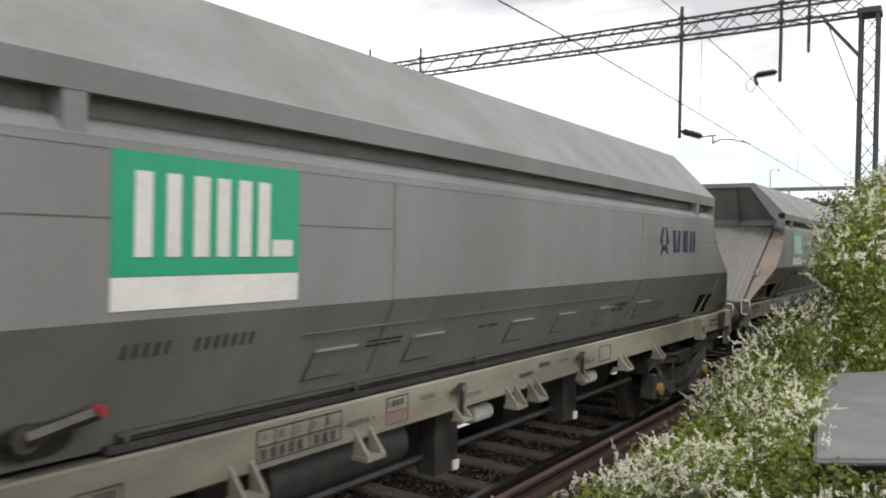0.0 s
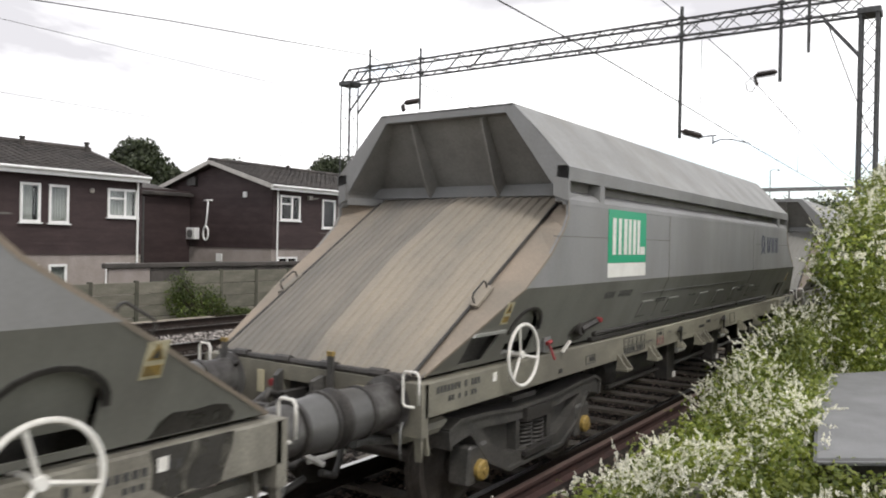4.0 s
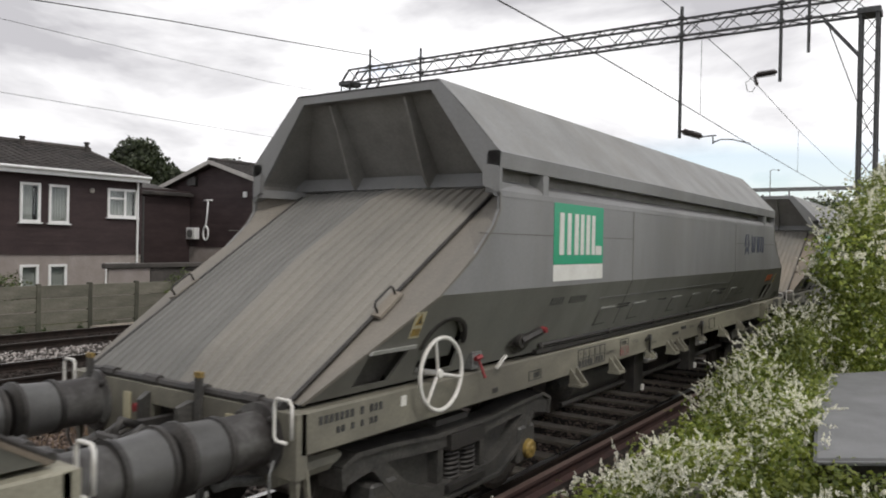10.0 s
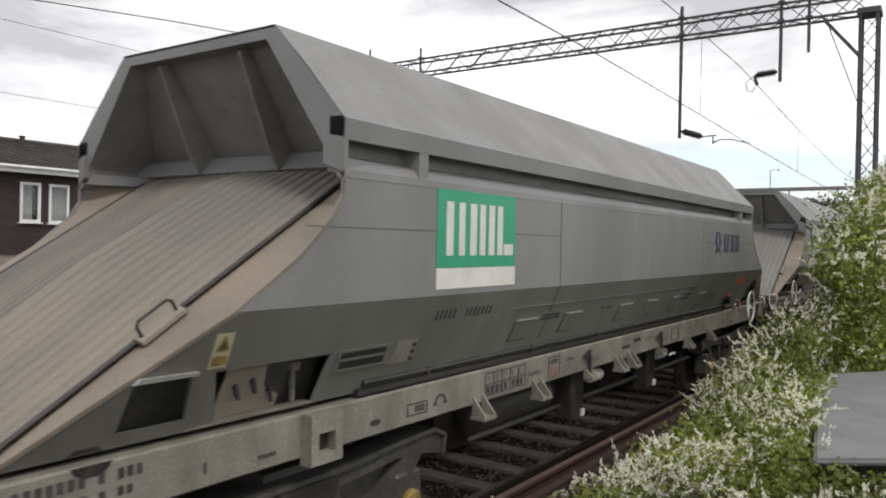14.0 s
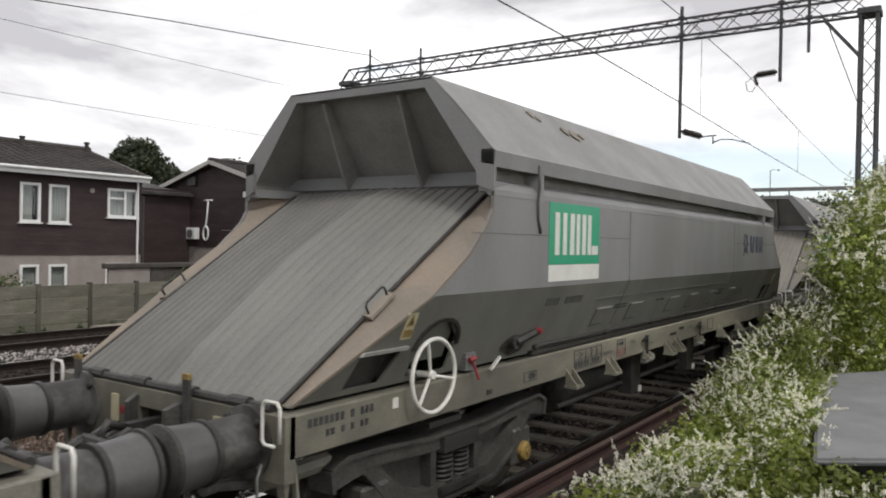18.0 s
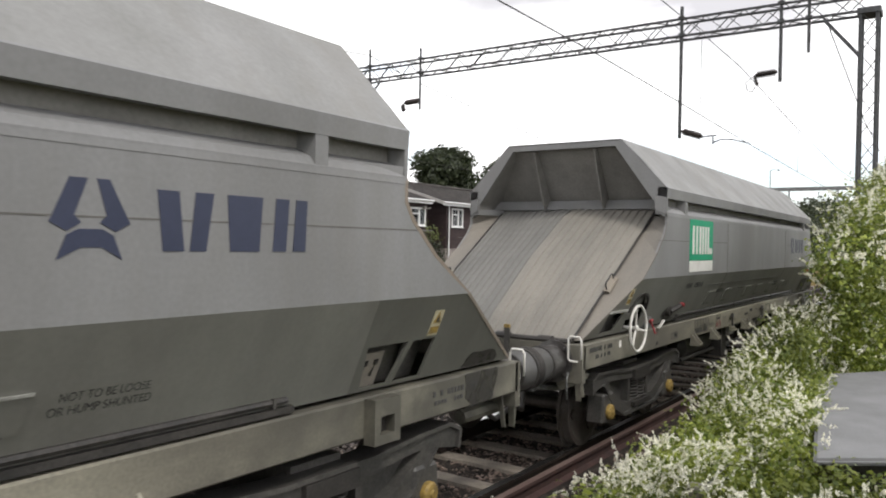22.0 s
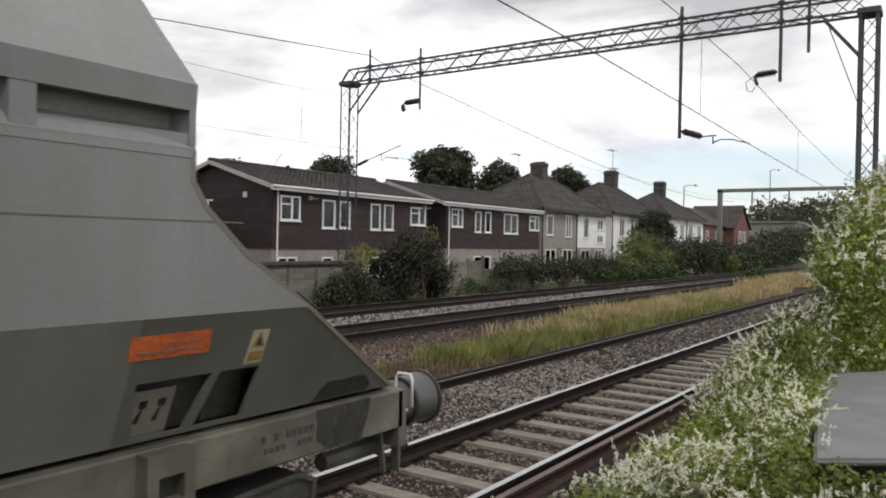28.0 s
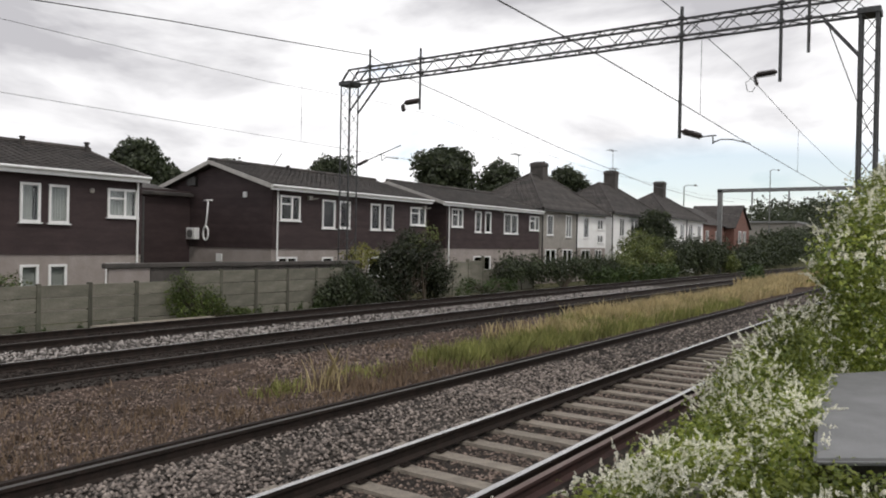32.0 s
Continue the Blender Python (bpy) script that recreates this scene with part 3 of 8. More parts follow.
def sleeper_mesh(material):
    """Concrete sleeper, waisted in the middle, with sloping shoulders."""
    bm = bm_new()
    for y0, y1, t0, t1 in ((-1.25, -0.45, 0.0, -0.012), (-0.45, 0.45, -0.012, -0.012), (0.45, 1.25, -0.012, 0.0)):
        a = [(-0.14, y0, -0.2), (0.14, y0, -0.2), (0.105, y0, t0), (-0.105, y0, t0)]
        b = [(-0.14, y1, -0.2), (0.14, y1, -0.2), (0.105, y1, t1), (-0.105, y1, t1)]
        add_prism(bm, a, b)
    bmesh.ops.remove_doubles(bm, verts=bm.verts, dist=0.0005)
    return finish("sleeper", bm, M[material])


def clip_mesh():
    bm = bm_new()
    add_path(bm, [(-0.045, 0.07, 0.0), (-0.045, 0.125, 0.02), (0.0, 0.15, 0.028), (0.045, 0.125, 0.02), (0.045, 0.08, 0.004)], 0.009, 5)
    add_box(bm, -0.06, 0.06, 0.10, 0.16, -0.012, 0.012)
    return finish("rail_clip", bm, M["rail_side"])


SLEEPER, FAR_SLEEPER, CLIP = sleeper_mesh("sleeper"), sleeper_mesh("far_sleeper"), clip_mesh()


def track(name, y_mid, label, tops, x_range, clips, sleeper_z=-0.165, sleeper=None):
    t = thing(name, pose(0, y_mid, 0), label, "railway track", kind="structure")
    for side, top in zip((-0.7525, 0.7525), tops):
        piece("rail", rail_mesh("rail", -170, 420, [M["rail_side"], M[top]]), t, pose(0, side, 0))
    rng = random.Random(int(y_mid * 10))
    x = x_range[0]
    while x < x_range[1]:
        s = piece("sleeper", sleeper or SLEEPER, t, pose(x + rng.uniform(-0.015, 0.015), rng.uniform(-0.02, 0.02), sleeper_z + rng.uniform(-0.006, 0.004), 0, 0, rng.uniform(-0.5, 0.5)))
        if clips[0] < x < clips[1]:
            for side in (-0.7525, 0.7525):
                for flip in (0, 180):
                    piece("rail_clip", CLIP, s, pose(0, side, 0.015, 0, 0, flip))
        x += 0.69
    return t


track("railway_track", 4.278, "running line with polished rails on concrete sleepers", ("rail_top", "rail_top"), (-6.0, 95.0), (3.0, 15.0))
track("railway_track", 12.90, "rusty-sided running line in pale ballast", ("rail_dull", "rail_top"), (-2.0, 75.0), (0, 0), -0.178, FAR_SLEEPER)
track("railway_track", 16.77, "far running line below a concrete fence", ("rail_dull", "rail_top"), (-2.0, 75.0), (0, 0), -0.178, FAR_SLEEPER)

# an old rusty rail lying close beside the near running rail
old = tagged(new("disused_rail", rail_mesh("disused_rail", -170, 300, [M["rail_rust"], M["rail_rust_top"]])), "rust-red old rail lying beside the running rail", "rail", kind="structure")
old.matrix_basis = pose(0, 3.345, -0.004)

# a spare rail pair laid in the weeds
spare = tagged(new("disused_rail", rail_mesh("disused_rail", -170, 300, [M["rail_side"], M["rail_dull"]])), "dark rusty disused rail half sunk beside weeds", "rail", kind="structure")
spare.matrix_basis = pose(0, 6.93, 0)
spare2 = tagged(new("disused_rail", rail_mesh("disused_rail", -170, 300, [M["rail_side"], M["rail_side"]])), "dark rusty disused rail half sunk beside weeds", "rail", kind="structure")
spare2.matrix_basis = pose(0, 7.08, 0.004)


# ---- loose ballast stones ----
def stones(name, label, regions, material, seed, sink=0.25):
    """regions: (x0, x1, y0, y1, count, size)."""
    rng = np.random.default_rng(seed)
    base = np.array([(0, 0, 1), (0.9, 0, 0.1), (0.25, 0.85, 0), (-0.75, 0.5, 0.1), (-0.7, -0.55, 0), (0.3, -0.9, 0.05), (0, 0, -0.7)])
    tri = [(0, i, i % 5 + 1) for i in range(1, 6)] + [(6, i % 5 + 1, i) for i in range(1, 6)]
    tri = np.array(tri)
    V, F, off = [], [], 0
    for x0, x1, y0, y1, n, size in regions:
        # denser towards the near end
        px = x0 + (x1 - x0) * rng.uniform(0, 1, n) ** 1.5
        py = rng.uniform(y0, y1, n)
        s = size * rng.uniform(0.55, 1.3, n)
        pz = np.interp(py, GY, GZ) + s * (0.5 - sink) * rng.uniform(0.3, 1.2, n)
        v = base[None] * rng.uniform(0.65, 1.25, (n, 7, 1)) + rng.normal(0, 0.10, (n, 7, 3))
        a = rng.uniform(0, 6.28, n)
        ca, sa = np.cos(a)[:, None], np.sin(a)[:, None]
        vx, vy, vz = v[..., 0] * ca - v[..., 1] * sa, v[..., 0] * sa + v[..., 1] * ca, v[..., 2] * 0.75
        w = np.stack([vx, vy, vz], -1) * (s / 2)[:, None, None] + np.stack([px, py, pz], -1)[:, None]
        V.append(w.reshape(-1, 3))
        F.append((tri[None] + off + 7 * np.arange(n)[:, None, None]).reshape(-1, 3))
        off += 7 * n
    ob = new(name, mesh_np(name, np.concatenate(V), np.concatenate(F), [material]))
    return tagged(ob, label, "ballast", kind="stuff")


stones("ballast_stones", "loose grey granite ballast between the rails", [(1.0, 14, 5.12, 6.85, 12000, 0.062), (10, 45, 5.12, 6.85, 6500, 0.075)], M["stone"], 11)
stones("ballast_stones", "oily brown ballast in the sleeper bays", [(2.0, 16, 3.6, 4.95, 6500, 0.05), (2.0, 16, 2.5, 3.2, 2200, 0.045)], M["stone_brown"], 12, 0.45)
stones("ballast_stones", "rust-brown ballast among dead weeds", [(2.5, 14, 7.2, 11.5, 17000, 0.05), (10, 40, 7.2, 11.7, 8000, 0.075)], M["stone_brown"], 13, 0.4)
stones("ballast_stones", "oily dark ballast inside the far tracks", [(4.0, 40, 12.25, 13.55, 5000, 0.075), (6.0, 45, 16.1, 17.4, 3000, 0.08), (2.0, 40, 11.55, 12.05, 1800, 0.07)], M["stone_dark"], 15, 0.35)
stones("ballast_stones", "pale ballast between the far rails", [(5.0, 45, 13.8, 15.9, 8500, 0.085)], M["stone_pale"], 14, 0.3)


# ---- overhead line ----
GX = 24.24


def lattice(parent, name, a, b, du, dv, bays, chord, brace, faces=(0, 1, 2, 3)):
    """A box girder of four chords round the line a-b, half-widths du, dv, laced on the given faces."""
    a, b = Vector(a), Vector(b)
    corners = [du + dv, du - dv, -du - dv, -du + dv]
    for c in corners:
        bm = bm_new()
        add_bar(bm, a + c, b + c, chord, chord)
        part("chord", bm, M["galv"], parent)
    for k in faces:
        c0, c1 = corners[k], corners[(k + 1) % 4]
        for i in range(bays):
            p, q = a.lerp(b, i / bays), a.lerp(b, (i + 1) / bays)
            s, e = (c0, c1) if i % 2 else (c1, c0)
            bm = bm_new()
            add_bar(bm, p + s, q + e, brace, brace * 0.5)
            part("lattice_brace", bm, M["galv"], parent)


def insulator(bm, p, q, r=0.11, sheds=9):
    """A ribbed insulator from p to q."""
    p, q = Vector(p), Vector(q)
    L = (q - p).length
    prof = [(0, r * 0.4)]
    for i in range(sheds):
        a = L * (0.08 + 0.84 * i / sheds)
        st = L * 0.84 / sheds
        prof += [(a, r * 0.45), (a + st * 0.35, r), (a + st * 0.6, r), (a + st * 0.95, r * 0.45)]
    prof.append((L, r * 0.4))
    add_turned(bm, q - p, prof, p, 10)


def build_portal():
    g = thing("overhead_line_portal", pose(GX, 12.0, 0), "dark galvanised steel lattice portal over four tracks", "gantry")
    du, dv = Vector((0.27, 0, 0)), Vector((0, 0, 0.27))
    lattice(g, "boom", (0, 9.62, 9.22), (0, -9.75, 9.22), du, dv, 34, 0.065, 0.04)
    for y, yo in ((9.80, 0.24), (-9.67, 0.21)):
        lattice(g, "mast", (0, y, -0.5), (0, y, 8.95), Vector((0.27, 0, 0)), Vector((0, yo, 0)), 16, 0.042 if y > 0 else 0.085, 0.02 if y > 0 else 0.04)
        bm = bm_new()
        add_box(bm, -0.36, 0.36, y - yo - 0.08, y + yo + 0.08, 8.86, 9.02)
        part("cap_plate", bm, M["galv"], g)
        bm = bm_new()
        add_box(bm, -0.55, 0.55, y - yo - 0.25, y + yo + 0.25, -0.75, -0.28)
        bevel(bm, 0.02)
        part("foundation", bm, M["sleeper"], g, "concrete foundation block")
    bm = bm_new()
    add_bar(bm, (0, 9.80, 0), (0, 9.80, 9.0), 0.06)
    part("mast_post", bm, M["galv"], g)
    # corner of the boom on the far mast
    bm = bm_new()
    for sx in (-0.27, 0.27):
        add_bar(bm, (sx, 9.62, 9.49), (sx, 10.04, 9.0), 0.065)
    part("corner_stay", bm, M["galv"], g)
    for sx in (-0.27, 0.27):
        bm = bm_new()
        add_bar(bm, (sx, 9.56, 7.72), (sx, 8.35, 8.95), 0.06)
        part("knee_brace", bm, M["galv"], g)
        bm = bm_new()
        add_bar(bm, (sx, -9.43, 7.75), (sx, -8.45, 8.98), 0.11, 0.06)
        part("knee_brace", bm, M["galv"], g)
    bm = bm_new()
    add_bar(bm, (0.2, -8.55, 8.9), (-0.2, -9.6, 5.9), 0.02)
    add_bar(bm, (-0.2, -9.6, 5.9), (-0.2, -10.0, 5.0), 0.02)
    part("earth_cable", bm, M["wire"], g)
    # hanging tubes
    for y, z0, z1, w in ((5.8, 7.48, 9.9, 0.09), (8.4, 8.85, 10.18, 0.09), (-4.48, 5.70, 9.85, 0.11), (-7.41, 7.18, 9.75, 0.10), (-8.16, 7.95, 9.75, 0.09)):
        bm = bm_new()
        add_bar(bm, (-0.34, y, z0), (-0.34, y, z1), w / 2, None, 0, 8)
        add_box(bm, -0.42, -0.26, y - 0.09, y + 0.09, 9.44, 9.54)
        add_box(bm, -0.42, -0.26, y - 0.09, y + 0.09, 8.90, 9.0)
        part("drop_tube", bm, M["galv"], g)
    # arms and insulators
    bm = bm_new()
    insulator(bm, (-0.34, 5.80, 7.84), (-0.34, 6.55, 7.80))
    part("insulator", bm, M["insulator"], g)
    bm = bm_new()
    insulator(bm, (-0.34, 6.64, 7.76), (-0.34, 6.60, 7.46), 0.10, 3)
    add_bar(bm, (-0.34, 6.50, 7.80), (-0.34, 6.65, 7.76), 0.03)
    part("insulator", bm, M["insulator"], g)
    bm = bm_new()
    insulator(bm, (-0.34, -7.33, 7.48), (-0.34, -6.72, 7.44))
    part("insulator", bm, M["insulator"], g)
    bm = bm_new()
    insulator(bm, (-0.34, -6.70, 7.42), (-0.34, -6.78, 7.12), 0.06, 3)
    add_path(bm, [(-0.34, -6.70, 7.44), (-0.34, -6.45, 7.25), (-0.34, -6.5, 7.0), (-0.34, -6.65, 6.95), (-0.34, -6.72, 7.1)], 0.012, 5)
    part("insulator", bm, M["insulator"], g)
    bm = bm_new()
    insulator(bm, (-0.34, -4.55, 5.92), (-0.34, -5.20, 5.70))
    part("insulator", bm, M["insulator"], g)
    bm = bm_new()
    add_path(bm, [(-0.34, -5.20, 5.70), (-0.34, -5.62, 5.72)], 0.022, 6)
    add_path(bm, [(-0.34, -5.52, 5.72), (-0.34, -5.52, 5.45)], 0.02, 6)
    add_path(bm, [(-0.34, -5.52, 5.50), (-0.34, -5.75, 5.58), (-0.34, -6.1, 5.56), (-0.34, -6.62, 5.40)], 0.02, 6)
    part("registration_arm", bm, M["galv"], g)
    bm = bm_new()
    insulator(bm, (-0.3, 9.05, 5.42), (-0.3, 8.45, 5.62), 0.07)
    part("insulator", bm, M["insulator"], g)
    bm = bm_new()
    add_path(bm, [(-0.3, 8.45, 5.62), (-0.3, 6.75, 6.13)], 0.022, 6)
    add_path(bm, [(-0.3, 7.75, 5.85), (-0.3, 7.72, 5.55), (-0.3, 7.5, 5.68), (-0.3, 6.85, 5.6)], 0.018, 6)
    part("registration_arm", bm, M["galv"], g)


build_portal()


def wire(name, pts, r, label):
    bm = bm_new()
    add_path(bm, [Vector(p) for p in pts], r, 5)
    return solid(name, bm, M["wire"], label, "wire", "overhead wires")


def catenary():
    wire("contact_wire", [(-40, 5.35, 5.62), (8.9, 5.35, 5.59), (12.4, 5.35, 5.58), (17.0, 5.35, 5.50), (23.56, 5.36, 5.36), (33.2, 5.36, 5.20), (60, 5.5, 5.05), (84, 5.6, 5.1), (150, 5.6, 5.1)], 0.011, "contact wire over the near line")
    near = wire("messenger_wire", [(-40, 5.25, 7.5), (0, 5.25, 7.2), (15.3, 5.25, 7.33), (18.1, 5.25, 7.34), (21.9, 5.25, 7.30), (24.8, 5.25, 7.12), (32, 5.3, 6.75), (43, 5.4, 6.38), (60, 5.5, 6.4), (84, 5.6, 7.2)], 0.010, "messenger wire over the near line")
    wire("contact_wire", [(-40, 17.2, 5.3), (7.9, 17.2, 5.31), (18.6, 17.2, 5.33), (GX, 17.2, 5.33), (50, 17.2, 5.2), (84, 17.0, 5.2), (150, 17.0, 5.2)], 0.006, "contact wire over the far line")
    far = wire("messenger_wire", [(-40, 17.2, 7.6), (-8, 17.2, 6.8), (7.9, 17.2, 6.89), (12.1, 17.2, 6.92), (15.6, 17.2, 6.95), (18.6, 17.2, 7.09), (20.6, 17.2, 7.20), (23.9, 17.2, 7.22), (25.3, 17.2, 7.11), (29.4, 17.2, 6.87), (40, 17.2, 6.5), (60, 17.1, 6.4), (84, 17.0, 7.1)], 0.006, "messenger wire over the far line")
    wire("return_wire", [(-40, 20.4, 9.8), (-8, 20.4, 7.9), (10.2, 20.4, 8.46), (14.3, 20.4, 8.95), (19.0, 20.4, 9.42), (23.9, 20.4, 9.93), (26.4, 20.4, 9.50), (30.0, 20.4, 9.21), (35.4, 20.4, 8.70), (40.9, 20.4, 8.22), (49.7, 20.4, 7.57), (57.7, 20.4, 7.1), (71.5, 20.4, 6.85), (84, 20.4, 7.2)], 0.017, "return wire on the portal's top")
    for m, x, y, z0, z1 in ((near, 18.4, 5.30, 5.46, 7.34), (near, 31.4, 5.33, 5.22, 6.79), (far, 16.9, 17.2, 5.32, 7.10)):
        bm = bm_new()
        add_bar(bm, (x, y, z0), (x, y, z1), 0.006, None, 0, 5)
        part("dropper", bm, M["wire"], m)


catenary()


def far_portal():
    g = thing("overhead_line_portal", pose(84, 15.0, 0), "plain tubular steel portal farther down the line", "gantry")
    bm = bm_new()
    add_box(bm, -0.2, 0.2, 6.65, 7.1, -0.8, 8.6)
    part("mast", bm, M["galv_light"], g)
    bm = bm_new()
    add_box(bm, -0.2, 0.2, -12.2, -11.8, -0.5, 8.6)
    part("mast", bm, M["galv_light"], g)
    bm = bm_new()
    add_box(bm, -0.2, 0.2, -12.2, 7.15, 8.25, 8.62)
    part("boom", bm, M["galv_light"], g)
    for y in (3.6, 0.0, -4.5, -8.0):
        bm = bm_new()
        add_box(bm, -0.1, 0.1, y - 0.06, y + 0.06, 6.6, 8.4)
        part("drop_tube", bm, M["galv_light"], g)
    g2 = thing("overhead_line_portal", pose(190, 18.0, 0), "distant steel portal across the line", "gantry")
    for y0, y1, z0, z1 in ((7.5, 8.1, -0.8, 8.5), (-12, -11.4, -0.8, 8.5), (-12, 8.1, 8.0, 8.6)):
        bm = bm_new()
        add_box(bm, -0.3, 0.3, y0, y1, z0, z1)
        part("mast" if z0 < 0 else "boom", bm, M["galv_light"], g2)


far_portal()


# ---- houses ----
def pane_mat():
    m = bpy.data.materials.new("window_pane_glass")
    m.use_nodes = True
    n, l = m.node_tree.nodes, m.node_tree.links
    n.remove(n["Principled BSDF"])
    tr, gl, mx = n.new("ShaderNodeBsdfTransparent"), n.new("ShaderNodeBsdfGlossy"), n.new("ShaderNodeMixShader")
    tr.inputs["Color"].default_value = (0.75, 0.78, 0.78, 1)
    gl.inputs["Roughness"].default_value = 0.03
    fr = n.new("ShaderNodeFresnel")
    fr.inputs["IOR"].default_value = 1.55
    l.new(fr.outputs[0], mx.inputs[0])
    l.new(tr.outputs[0], mx.inputs[1])
    l.new(gl.outputs[0], mx.inputs[2])
    l.new(mx.outputs[0], n["Material Output"].inputs["Surface"])
    return m


M["pane"] = pane_mat()


def wall_with_holes(bm, x0, x1, z0, z1, y0, y1, holes):
    """A wall in the x-z plane of thickness y0..y1, with rectangular openings (hx0, hx1, hz0, hz1)."""
    xs = sorted({x0, x1, *[min(max(h[i], x0), x1) for h in holes for i in (0, 1)]})
    zs = sorted({z0, z1, *[min(max(h[i], z0), z1) for h in holes for i in (2, 3)]})
    for a, b in zip(xs[:-1], xs[1:]):
        for c, d in zip(zs[:-1], zs[1:]):
            mx, mz = (a + b) / 2, (c + d) / 2
            if not any(h[0] < mx < h[1] and h[2] < mz < h[3] for h in holes):
                add_box(bm, a, b, y0, y1, c, d)
    weld(bm)


def window(parent, x0, x1, z0, z1, y, style="tall", curtain=0.0):
    """A white plastic window in the wall plane y; style: tall, pair, casement."""
    bm = bm_new()
    t = 0.09
    panes = [(x0 + t, x1 - t, z0 + t, z1 - t)]
    if style in ("pair", "casement"):
        xm = x0 + (x1 - x0) * (0.5 if style == "pair" else 0.58)
        panes = [(x0 + t, xm - 0.045, z0 + t, z1 - t), (xm + 0.045, x1 - t, z0 + t, z1 - t)]
    if style == "casement":
        zt = z0 + (z1 - z0) * 0.66
        panes = [(x0 + t, xm - 0.045, z0 + t, zt - 0.035), (x0 + t, xm - 0.045, zt + 0.035, z1 - t), panes[1]]
    wall_with_holes(bm, x0, x1, z0, z1, y - 0.045, y + 0.06, panes)
    w = part("window", bm, M["upvc"], parent, "white plastic framed window")
    for a, b, c, d in panes:
        bm = bm_new()
        add_box(bm, a, b, y + 0.01, y + 0.02, c, d)
        p = part("pane", bm, M["pane"], w)
        p.visible_shadow = False
    bm = bm_new()
    add_box(bm, x0 - 0.06, x1 + 0.06, y - 0.10, y + 0.02, z0 - 0.05, z0)
    part("sill", bm, M["upvc"], w)
    if curtain:
        bm = bm_new()
        n = 14
        wd = (x1 - x0) * curtain
        for i in range(n):
            a, b = x0 + t + wd * i / n, x0 + t + wd * (i + 1) / n
            ya = y + 0.10 + 0.02 * (i % 2)
            add_prism(bm, [(a, ya, z0), (b, y + 0.10 + 0.02 * ((i + 1) % 2), z0), (b, y + 0.14, z0), (a, y + 0.14, z0)],
                      [(a, ya, z1), (b, y + 0.10 + 0.02 * ((i + 1) % 2), z1), (b, y + 0.14, z1), (a, y + 0.14, z1)])
        part("curtain", bm, M["curtain"], w, "pale net curtain")


def tile_slope(parent, name, e0, e1, r0, r1, courses=14, tile=0.34):
    """Tile courses from the eave edge e0-e1 up to the ridge edge r0-r1, each lapped over the one below; ribs mark the tiles."""
    e0, e1, r0, r1 = (Vector(v) for v in (e0, e1, r0, r1))
    nrm = (e1 - e0).cross(r0 - e0).normalized()
    if nrm.z < 0:
        nrm = -nrm
    for i in range(courses):
        a, b = i / courses, (i + 1.12) / courses
        b = min(b, 1.0)
        p0, p1, q0, q1 = e0.lerp(r0, a), e1.lerp(r1, a), e0.lerp(r0, b), e1.lerp(r1, b)
        bm = bm_new()
        n = max(1, int((p1 - p0).length / tile))
        for k in range(n):
            u, v = k / n, (k + 1) / n
            m = (u + v) / 2
            lift = nrm * 0.035
            crown = nrm * 0.028
            pa, pm, pb = p0.lerp(p1, u) + lift, p0.lerp(p1, m) + lift + crown, p0.lerp(p1, v) + lift
            qa, qm, qb = q0.lerp(q1, u), q0.lerp(q1, m) + crown, q0.lerp(q1, v)
            va = [bm.verts.new(x) for x in (pa, pm, qm, qa)]
            vb = [bm.verts.new(x) for x in (pm, pb, qb, qm)]
            bm.faces.new(va)
            bm.faces.new(vb)
        vs = [bm.verts.new(x) for x in (p0 + nrm * 0.035, p1 + nrm * 0.035, p1 - nrm * 0.01, p0 - nrm * 0.01)]
        bm.faces.new(vs)
        part("tile_course", bm, M["roof_tile"], parent)


